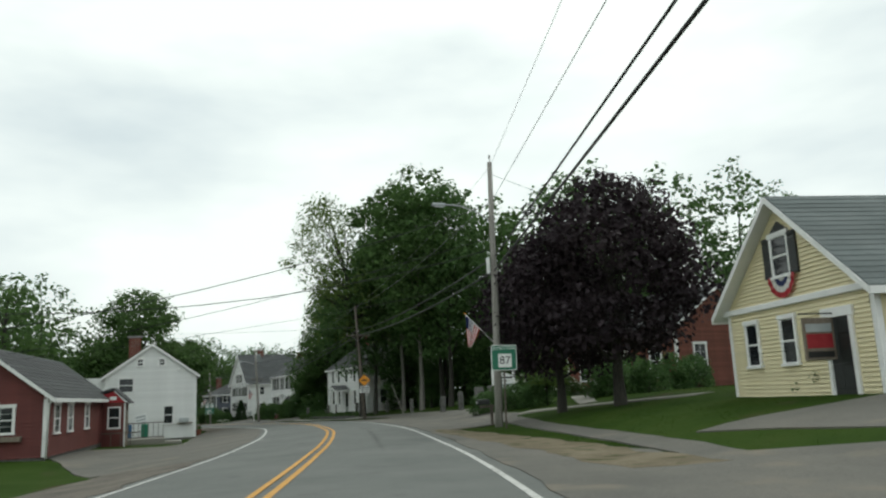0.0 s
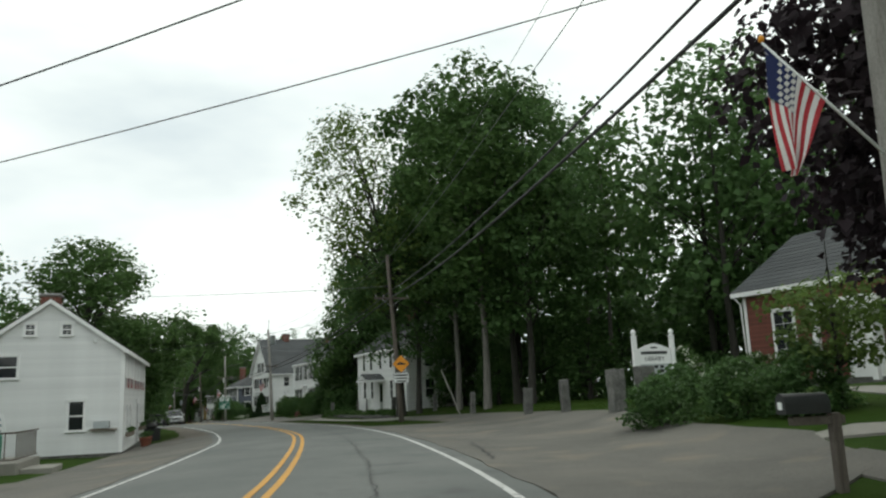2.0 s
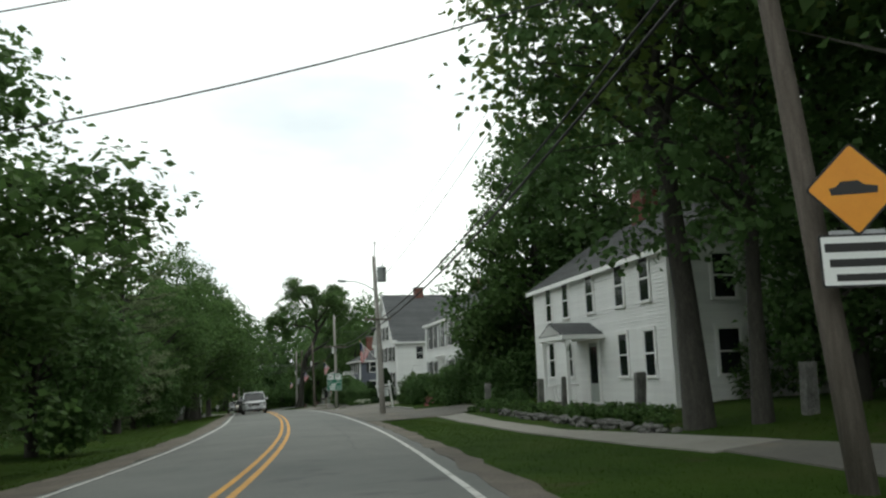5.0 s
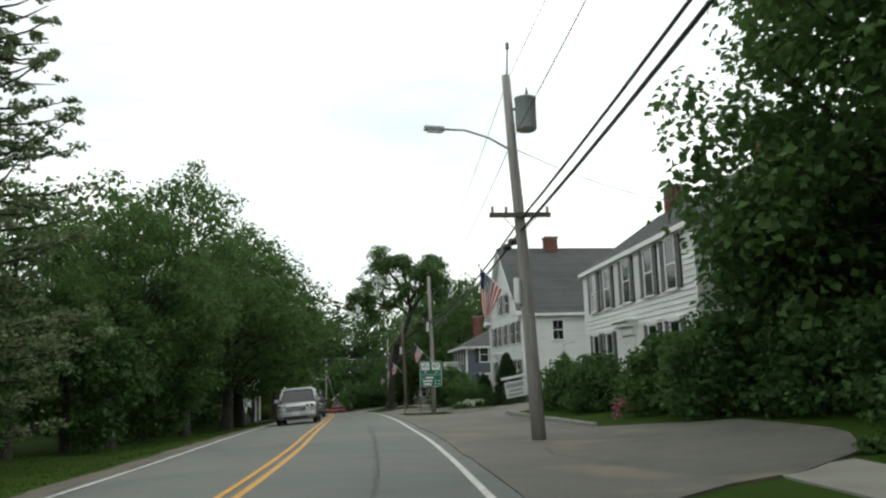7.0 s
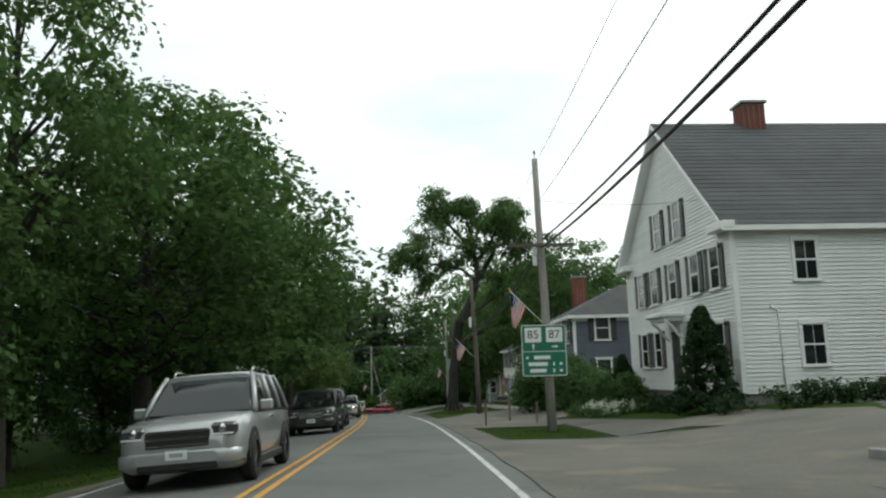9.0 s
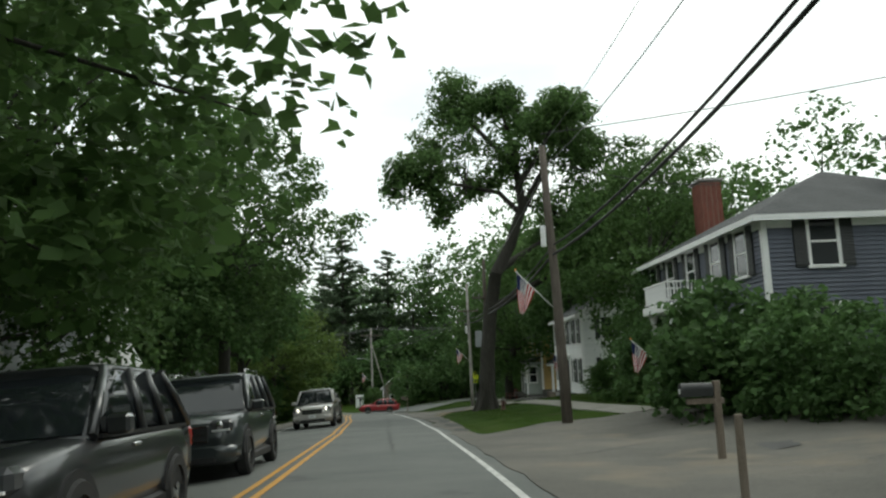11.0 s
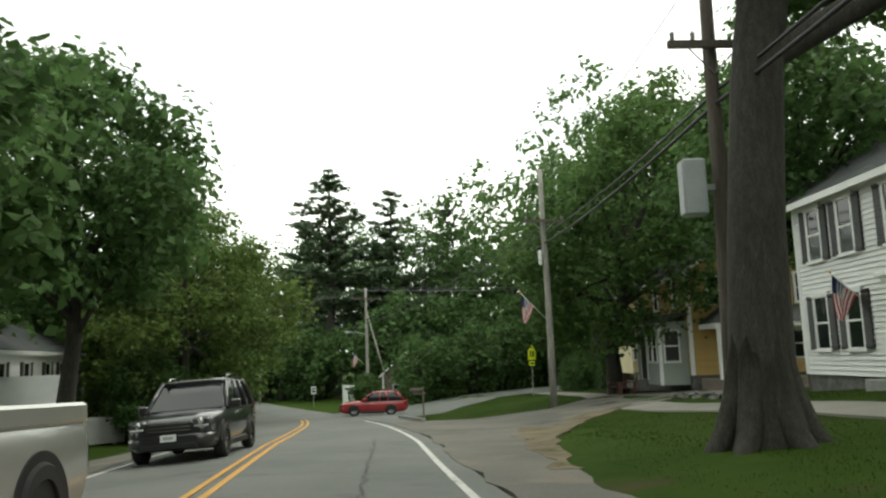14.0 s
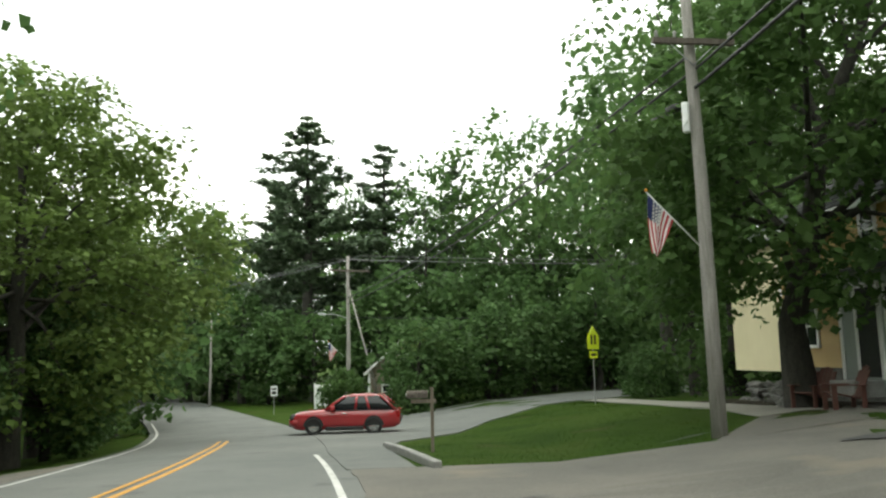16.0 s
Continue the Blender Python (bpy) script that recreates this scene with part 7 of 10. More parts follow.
# ---------------------------------------------------------------- road signs
def junction_sign():
    s, d = sd(1.51, 28.64)
    root = thing("road_sign", "green junction sign with a white route number plate", "sign", Matrix.Translation((2.04, 29.1, gz(2.04, 29.1))) @ pose(0, 0, 0, 0, 1.2, 6))
    pl = plate(root, "plate", 0.96, 0.94, M["sign_green"], M["sign_white"], pose(0, 0, 2.6), 0.06)
    words("JUNCTION", 0.168, M["sign_white"], pl, pose(0, -0.018, 0.35))
    num = plate(pl, "route_plate", 0.5, 0.5, M["sign_white"], M["sign_white"], pose(0.03, -0.017, -0.11), 0.02)
    words("87", 0.42, M["sign_black"], num, pose(0, -0.02, 0))
    part("post", boxed(-0.03, 0.03, 0.014, 0.05, -0.3, 3.0), M["dark_pole"], root, "dark steel channel post")


def hump_sign():
    p = Vector((-7.55, 69.85, gz(-7.67, 70.3)))
    root = thing("road_sign", "orange diamond warning sign with a dark symbol", "sign", Matrix.Translation(p) @ pose(0, 0, 0, 0, 0, 12))
    pl = plate(root, "plate", 0.78, 0.78, M["sign_orange"], M["sign_black"], pose(0, -0.05, 3.42, 0, 45, 0), 0.05)
    bm = bmesh.new()
    ring = [(-0.26, -0.07), (0.26, -0.05), (0.27, 0.03), (0.12, 0.05), (0.05, 0.1), (-0.14, 0.09), (-0.2, 0.03), (-0.28, 0.01)]
    vs = [bm.verts.new((x, -0.068, z)) for x, z in ring]
    bm.faces.new(vs)
    sym = part("symbol", bm, M["sign_black"], root)
    sym.matrix_basis = pose(0, 0, 3.42)
    lower = tagged(thing("road_sign", "white lettered plate below the diamond", "sign", Matrix.Translation(p) @ pose(0, 0, 0, 0, 0, 12)))
    pl = plate(lower, "plate", 0.92, 0.6, M["sign_white"], M["sign_black"], pose(0.0, -0.05, 2.6), 0.03)
    bars(pl, [(-0.4, 0.4, 0.1, 0.2), (-0.36, 0.36, -0.07, 0.02), (-0.3, 0.3, -0.23, -0.15)], M["sign_black"], -0.016)
    part("strap", boxed(-0.3, 0.3, -0.05, 0.02, 2.9, 2.95), M["zinc"], root)


def route_sign():
    p = Vector((-41.55, 135.75, gz(-41.46, 136)))
    root = thing("road_sign", "green route sign with two white route plates and arrows", "sign", Matrix.Translation(p) @ pose(0, 0, 0, 0, 0, 26))
    pl = plate(root, "plate", 1.5, 1.72, M["sign_green"], M["sign_white"], pose(0.02, -0.03, 2.7), 0.07)
    for x, t in ((-0.36, "85"), (0.36, "87")):
        q = plate(pl, "route_plate", 0.56, 0.5, M["sign_white"], M["sign_white"], pose(x, -0.017, 0.52), 0.03)
        words(t, 0.4, M["sign_black"], q, pose(0, -0.02, 0))
    for x, a in ((-0.36, 0), (0.36, -90)):
        bm = bmesh.new()
        ring = [(-0.1, -0.02), (0.02, -0.02), (0.02, -0.06), (0.12, 0), (0.02, 0.06), (0.02, 0.02), (-0.1, 0.02)]
        bm.faces.new([bm.verts.new((x_, 0, z_)) for x_, z_ in ring])
        ob = part("arrow", bm, M["sign_white"], pl)
        ob.matrix_basis = pose(x, -0.019, 0.12, 0, -90 - a, 0)
    part("rule", boxed(-0.72, 0.72, -0.02, -0.016, -0.05, -0.03), M["sign_white"], pl)
    bars(pl, [(-0.35, 0.2, -0.3, -0.18), (-0.55, 0.1, -0.52, -0.4), (-0.5, 0.05, -0.74, -0.62), (-0.62, -0.54, -0.28, -0.2), (0.5, 0.6, -0.5, -0.42), (0.5, 0.6, -0.72, -0.64), (0.28, 0.34, -0.74, -0.62), (0.28, 0.34, -0.52, -0.4)], M["sign_white"], -0.016)
    for x, y in ((-46.0, 141.0), (-44.3, 142.6)):
        bm = bmesh.new()
        add_box(bm, -0.04, 0.04, -0.04, 0.04, -0.2, 0.95, bevel=0.01)
        ob = part("marker_post", bm, M["wood"])
        ob.matrix_world = Matrix.Translation((x, y, gz(x, y)))
        tagged(ob, "short weathered marker post on the verge", "post", "marker posts")


def school_sign():
    x, y = -80.7, 210.7
    root = thing("road_sign", "yellow-green school crossing sign on a steel post", "sign", Matrix.Translation((x, y, gz(x, y))) @ pose(0, 0, 0, 0, 0, 72))
    part("post", boxed(-0.03, 0.03, 0, 0.03, -0.2, 3.2), M["zinc"], root)
    bm = bmesh.new()
    ring = [(-0.42, -0.42), (0.42, -0.42), (0.42, 0.15), (0, 0.6), (-0.42, 0.15)]
    f, b = [bm.verts.new((x_, -0.02, z_)) for x_, z_ in ring], [bm.verts.new((x_, 0, z_)) for x_, z_ in ring]
    bm.faces.new(f)
    bm.faces.new(b[::-1])
    for i in range(5):
        bm.faces.new((f[i], b[i], b[(i + 1) % 5], f[(i + 1) % 5]))
    pl = part("plate", bm, M["sign_lime"], root)
    pl.matrix_basis = pose(0, 0, 2.75)
    for dx in (-0.13, 0.13):
        part("symbol", boxed(dx - 0.07, dx + 0.07, -0.024, -0.02, -0.2, 0.2), M["sign_black"], pl)
    lo = part("lower_plate", panel_bm(0.6, 0.3, 0.03), M["sign_lime"], root)
    lo.matrix_basis = pose(0, 0, 2.1)
    bars(lo, [(-0.2, 0.2, -0.06, 0.05)], M["sign_black"], -0.012)


def library_sign():
    a = radians(16)
    p = Vector((3.55, 50.9, gz(3.55, 50.9)))
    root = thing("library_sign", "white wooden library sign between two round-topped posts", "sign", Matrix.Translation(p) @ pose(0, 0, 0, 0, 0, 18))
    for x in (-0.72, 0.72):
        po = part("post", boxed(x - 0.075, x + 0.075, -0.075, 0.075, -0.3, 2.25, bevel=0.01), M["trim"], root)
        part("cap", lathed(((0.11, 2.25), (0.11, 2.3), (0.05, 2.33), (0.08, 2.38), (0.09, 2.43), (0.06, 2.5), (0.01, 2.53)), 12, (x, 0, 0)), M["trim"], po)
    bm = bmesh.new()
    ring = [(-0.63, 0.75), (0.63, 0.75), (0.63, 1.85)] + [(0.63 - 1.26 * k / 10, 1.85 + 0.18 * math.sin(math.pi * k / 10) ** 1.5) for k in range(1, 10)] + [(-0.63, 1.85)]
    f, b = [bm.verts.new((x, -0.03, z)) for x, z in ring], [bm.verts.new((x, 0.03, z)) for x, z in ring]
    bm.faces.new(f)
    bm.faces.new(b[::-1])
    for i in range(len(ring)):
        bm.faces.new((f[i], b[i], b[(i + 1) % len(ring)], f[(i + 1) % len(ring)]))
    bmesh.ops.recalc_face_normals(bm, faces=bm.faces)
    board = part("board", bm, M["trim"], root)
    words("LIBRARY", 0.2, M["sign_black"], board, pose(0, -0.034, 1.5))
    bars(board, [(-0.5, 0.5, 1.66, 1.76), (-0.12, 0.12, 1.86, 1.92)], M["dark_roof"], -0.032)
    part("message_panel", boxed(-0.56, 0.56, -0.045, -0.03, 0.85, 1.33), M["trafo"], board)
    for r_ in range(3):
        bars(board, [(-0.48 + 0.22 * k, -0.48 + 0.22 * k + 0.14, 0.9 + 0.14 * r_, 1.0 + 0.14 * r_) for k in range(5) if (k + r_) % 3], M["sign_black"], -0.047)


def estate_sign():
    p = Vector((-29.66, 119.15, gz(-29.66, 119.15)))
    root = thing("estate_sign", "leaning white sign post with a pale hanging board", "sign", Matrix.Translation(p) @ pose(0, 0, 0, 3, -9, 35))
    part("post", boxed(-0.06, 0.06, -0.06, 0.06, -0.3, 2.1, bevel=0.01), M["trim"], root)
    arm = part("arm", boxed(-1.15, 0.2, -0.045, 0.045, 1.75, 1.85, bevel=0.01), M["trim"], root)
    bd = part("board", boxed(-1.05, -0.15, -0.015, 0.015, 0.95, 1.62), M["sign_white"], root)
    bars(bd, [(-1.0, -0.2, 1.38, 1.55), (-0.9, -0.3, 1.2, 1.3), (-0.95, -0.25, 1.03, 1.12)], M["trafo"], -0.016)
    for x in (-0.95, -0.25):
        part("hook", tubed([(x, 0, 1.76), (x, 0, 1.62)], 0.008, 5), M["zinc"], arm)


def mailboxes():
    def one(x, y, yaw, label, tall=1.05, box=(0.2, 0.52, 0.22), tone="shutter", post="wood", thick=0.055):
        root = thing("mailbox", label, "mailbox", Matrix.Translation((x, y, gz(x, y))) @ pose(0, 0, 0, 0, 0, yaw))
        part("post", boxed(-thick, thick, -thick, thick, -0.2, tall + (0.25 if post == "wood" else 0), bevel=0.01), M[post], root)
        part("arm", boxed(-0.5, 0.1, -0.05, 0.05, tall - 0.12, tall - 0.03), M[post], root)
        bm = bmesh.new()
        w, L, h = box
        n = 8
        rings = []
        for xx in (-0.6, -0.6 + L):
            ring = [(xx, -w / 2, tall), (xx, w / 2, tall)] + [(xx, w / 2 * math.cos(math.pi * k / n), tall + h * 0.55 + w / 2 * math.sin(math.pi * k / n)) for k in range(n + 1)]
            rings.append([bm.verts.new(q) for q in ring])
        bm.faces.new(rings[0])
        bm.faces.new(rings[1][::-1])
        m = len(rings[0])
        for i in range(m):
            bm.faces.new((rings[0][i], rings[0][(i + 1) % m], rings[1][(i + 1) % m], rings[1][i]))
        bmesh.ops.recalc_face_normals(bm, faces=bm.faces)
        b = part("box", bm, M[tone], root)
        part("plate", boxed(-0.61, -0.6, -0.04, 0.04, tall + 0.05, tall + 0.13), M["sign_white"], b)
    one(1.7, 32.4, 10, "dark mailbox on a dark post behind the utility pole", 0.85, tone="shutter", post="dark_pole")
    one(-46.85, 145.9, 26, "dark mailbox on a weathered turned post")
    one(-79.9, 194.0, 30, "weathered mailbox on a thin wooden post", 1.25, (0.2, 0.5, 0.14), "dark_pole", thick=0.04)


junction_sign()
hump_sign()
route_sign()
school_sign()
library_sign()
estate_sign()
mailboxes()


# ---------------------------------------------------------------- stone posts and walls
def granite_post(x, y, tall, wide, seed, label="rough grey granite post", group="granite posts"):
    rng = random.Random(seed)
    bm = bmesh.new()
    n = 5
    rows = []
    for k in range(n):
        f = k / (n - 1)
        rows.append([bm.verts.new((sx * wide / 2 * rng.uniform(0.88, 1.05), sy * wide / 2 * rng.uniform(0.88, 1.05), -0.3 + (tall + 0.3) * f + (rng.uniform(-0.03, 0.03) if 0 < k else 0)))
                     for sx, sy in ((-1, -1), (0, -1.05), (1, -1), (1.05, 0), (1, 1), (0, 1.05), (-1, 1), (-1.05, 0))])
    for a, b in zip(rows, rows[1:]):
        for i in range(8):
            bm.faces.new((a[i], a[(i + 1) % 8], b[(i + 1) % 8], b[i]))
    bm.faces.new(rows[-1])
    bm.faces.new(rows[0][::-1])
    bmesh.ops.bevel(bm, geom=[e for e in bm.edges if e.calc_length() > 0.05 and abs(e.verts[0].co.z - e.verts[1].co.z) < 0.08 and e.verts[0].co.z > tall - 0.1], offset=0.03, segments=1, affect="EDGES")
    ob = part("granite_post", bm, M["stone"])
    ob.matrix_world = Matrix.Translation((x, y, gz(x, y))) @ pose(0, 0, 0, rng.uniform(-2, 2), rng.uniform(-3, 3), 20)
    tagged(ob, label, "post", group)


for i, (x, y, tall, w) in enumerate(((1.86, 48.7, 1.35, 0.45), (2.7, 48.2, 1.3, 0.5), (0.8, 55.3, 1.3, 0.32), (-0.55, 59.7, 1.2, 0.34), (-3.36, 68.9, 1.2, 0.26), (-6.4, 80.0, 1.2, 0.3),
                                  (-18.1, 100.0, 1.3, 0.32), (-14.75, 95.6, 1.3, 0.3), (-13.25, 91.8, 1.35, 0.31), (-10.3, 86.6, 1.3, 0.32))):
    granite_post(x, y, tall, w, 40 + i)


def stone_wall(name, label, s0, s1, offset, seed, tall=0.45, size=0.38):
    """Field stones piled into a low wall."""
    rng = random.Random(seed)
    root = thing(name, label, "wall", kind="structure")
    shapes = []
    for k in range(6):
        bm = bmesh.new()
        bmesh.ops.create_icosphere(bm, subdivisions=1, radius=0.5)
        for v in bm.verts:
            v.co *= rng.uniform(0.75, 1.12)
            v.co.z *= 0.6
        me = bpy.data.meshes.new("stone")
        bm.to_mesh(me)
        bm.free()
        me.materials.append(M["stone"])
        shapes.append(me)
    s = s0
    while s < s1:
        layers = 1 + int(tall / (size * 0.5)) if rng.random() > 0.2 else 1
        for layer in range(layers):
            p = spot(s + rng.uniform(-0.15, 0.15), offset(s) + rng.uniform(-0.18, 0.18) * (1 + 0.3 * (layer == 0)), layer * size * 0.42 + size * 0.12)
            ob = new("stone", rng.choice(shapes))
            ob.parent = root
            q = size * rng.uniform(0.8, 1.5)
            ob.matrix_basis = Matrix.Translation(p) @ pose(0, 0, 0, rng.uniform(-15, 15), rng.uniform(-15, 15), rng.uniform(0, 360)) @ Matrix.Diagonal((q * 1.3, q, q * 0.9, 1))
        s += size * rng.uniform(0.8, 1.25)


stone_wall("stone_wall", "low tumbled field-stone wall beside the footpath", 79, 101.0, lerp_by((79, 7.2), (83, 7.1), (92, 7.2), (101.0, 8.0)), 1, 0.24, 0.27)
stone_wall("stone_wall", "low stone retaining wall before the ochre house", 212.5, 220, lerp_by((212.5, 10.9), (216, 13.0), (220, 14.6)), 2, 0.7, 0.4)
stone_wall("stone_wall", "low stone retaining edge of the front lawn", 196, 203, lerp_by((196, 9.8), (203, 9.8)), 3, 0.16, 0.24)


def picket_fence(p, q, label, n_gap=0.11, tall=1.0):
    p, q = Vector(p), Vector(q)
    v = q - p
    L, fall = math.hypot(v.x, v.y), v.z / math.hypot(v.x, v.y)
    root = thing("picket_fence", label, "fence", Matrix.Translation(p) @ pose(0, 0, 0, 0, 0, math.degrees(math.atan2(v.y, v.x))))
    n = int(L / n_gap)
    bm = bmesh.new()
    vs = [bm.verts.new(c) for c in ((-0.035, -0.012, 0), (0.035, -0.012, 0), (0.035, -0.012, tall - 0.06), (0, -0.012, tall), (-0.035, -0.012, tall - 0.06),
                                    (-0.035, 0.012, 0), (0.035, 0.012, 0), (0.035, 0.012, tall - 0.06), (0, 0.012, tall), (-0.035, 0.012, tall - 0.06))]
    bm.faces.new(vs[:5])
    bm.faces.new(vs[5:][::-1])
    for i in range(5):
        bm.faces.new((vs[i], vs[5 + i], vs[5 + (i + 1) % 5], vs[(i + 1) % 5]))
    me = bpy.data.meshes.new("picket")
    bmesh.ops.recalc_face_normals(bm, faces=bm.faces)
    bm.to_mesh(me)
    bm.free()
    me.materials.append(M["trim"])
    for i in range(n + 1):
        ob = new("picket", me)
        ob.parent = root
        ob.matrix_basis = pose(L * i / n, 0, 0.08 + fall * L * i / n)
    for z in (0.25, 0.8):
        rail = part("rail", boxed(0, L, 0.014, 0.05, z, z + 0.07), M["trim"], root)
        rail.matrix_basis = pose(0, 0, 0, 0, -math.degrees(math.atan(fall)), 0)
    for i in range(int(L / 2.2) + 1):
        x = L * i / max(1, int(L / 2.2))
        h = fall * x
        po = part("post", boxed(x - 0.06, x + 0.06, 0.0, 0.12, h - 0.2, h + tall + 0.12, bevel=0.01), M["trim"], root)
        part("cap", boxed(x - 0.085, x + 0.085, -0.025, 0.145, h + tall + 0.12, h + tall + 0.18, bevel=0.02), M["trim"], po)


a, b = spot(212.3, -15.1), spot(221.7, -12.8)
picket_fence(a, b, "white picket fence beside the far white house", tall=1.3)


# ---------------------------------------------------------------- shop deck, bins and pots
def shop_deck():
    root = thing("timber_deck", "low timber deck with metal railings before the inn", "deck", Matrix.Translation((-21.2, 48.5, floor_at(-21.2, 48.5))) @ pose(0, 0, 0, 0, 0, 20))
    part("platform", boxed(-3.0, 3.4, -1.6, 2.0, -0.5, 0.28, bevel=0.02), M["walk"], root)
    for a, b in (((-2.9, -1.5), (3.3, -1.5)), ((3.3, -1.5), (3.3, 1.9)), ((-2.9, -1.5), (-2.9, 1.9))):
        r = railing(root, a, b, 0.28, 0.95, M["dark_pole"], 0.28)
    part("ramp_step", boxed(3.42, 4.4, -1.2, 0.6, -0.5, 0.05, bevel=0.02), M["walk"], root)
    for k, (x, y, m, w) in enumerate(((1.2, 0.4, "sign_blue", 0.5), (2.2, 0.6, "sign_green", 0.42), (0.2, 0.8, "trafo", 0.4), (-1.0, 0.6, "sign_white", 0.4))):
        bm = bmesh.new()
        add_box(bm, -w / 2, w / 2, -w / 2, w / 2, 0, 0.85, bevel=0.04)
        ob = part("bin", bm, M[m])
        ob.matrix_world = root.matrix_world @ pose(x, y, 0.28)
        tagged(ob, {"sign_blue": "blue plastic storage bin on the deck", "sign_green": "dull green bin on the deck", "trafo": "grey metal box on the deck", "sign_white": "white ice box on the deck"}[m], "bin")
    st = thing("sandwich_sign", "pale tilted notice board on a post", "sign", Matrix.Translation((-19.5, 50.5, floor_at(-19.5, 50.5))) @ pose(0, 0, 0, 0, -12, 15))
    part("post", boxed(-0.03, 0.03, -0.03, 0.03, -0.1, 1.7), M["zinc"], st)
    bd = part("board", boxed(-0.4, 0.4, -0.05, -0.03, 1.1, 1.9, bevel=0.008), M["sign_white"], st)
    bars(bd, [(-0.3, 0.3, 1.65, 1.75), (-0.3, 0.3, 1.45, 1.55), (-0.25, 0.25, 1.25, 1.35)], M["trafo"], -0.051)


M["sign_blue"] = glossy("blue_plastic", (0.03, 0.11, 0.22), 0.5)
M["terracotta"] = stuff("terracotta", [(0.22, 0.07, 0.045), (0.28, 0.1, 0.06)], 4, 0.85, 0.2, 40, 0.15)
shop_deck()
for i, (u, k) in enumerate(((6.4, 1.0), (8.6, 1.1))):
    q = Matrix.Translation((-18.7, 57.8, 0)) @ pose(0, 0, 0, 0, 0, 21) @ Vector((0.55, u, 0))
    root = thing("flower_pot", "terracotta flower pot by the inn door", "pot", Matrix.Translation((q.x, q.y, floor_at(q.x, q.y))))
    part("pot", lathed(((0.16, 0), (0.2, 0.15), (0.26, 0.42), (0.28, 0.44), (0.28, 0.5), (0.2, 0.5)), 14), M["terracotta"], root)
    part("plant", leaf_mesh("plant", [(0, 0, 0.6), (0.1, 0.05, 0.65), (-0.1, 0, 0.62)], 0.22, 50, 0.1, M["leaf_dark"], 810 + i), None, root)
root = thing("hanging_basket", "hanging basket with yellow-green flowers and foliage", "basket", Matrix.Translation((-28.99, 122.61, 0.95)))
part("basket", lathed(((0.02, -0.2), (0.12, -0.16), (0.17, -0.04), (0.17, 0.0), (0.1, 0.0)), 12), M["wood"], root)
part("plant", leaf_mesh("plant", [(0, 0, 0.08), (0.1, 0.05, 0.02), (-0.1, 0, 0.04), (0, -0.1, 0.0), (0, 0.05, 0.2)], 0.2, 45, 0.09, M["leaf_light"], 820), None, root)
part("hook", tubed([(0, 0, 0.0), (0, 0, 0.7), (0.5, 0.2, 0.8)], 0.012, 6), M["wire"], root)
# grill behind the inn's far corner
root = thing("barbecue_grill", "black covered barbecue grill with side shelf", "grill", Matrix.Translation((-24.5, 73.6, floor_at(-24.5, 73.6))) @ pose(0, 0, 0, 0, 0, 25))
part("cart", boxed(-0.6, 0.6, -0.35, 0.35, 0.0, 0.85, bevel=0.04), M["plastic"], root)
part("lid", lathed(((0.42, 0.86), (0.42, 1.0), (0.34, 1.15), (0.15, 1.24)), 16), M["plastic"], root)
part("shelf", boxed(-1.05, 1.05, -0.3, 0.3, 0.86, 0.9), M["zinc"], root)

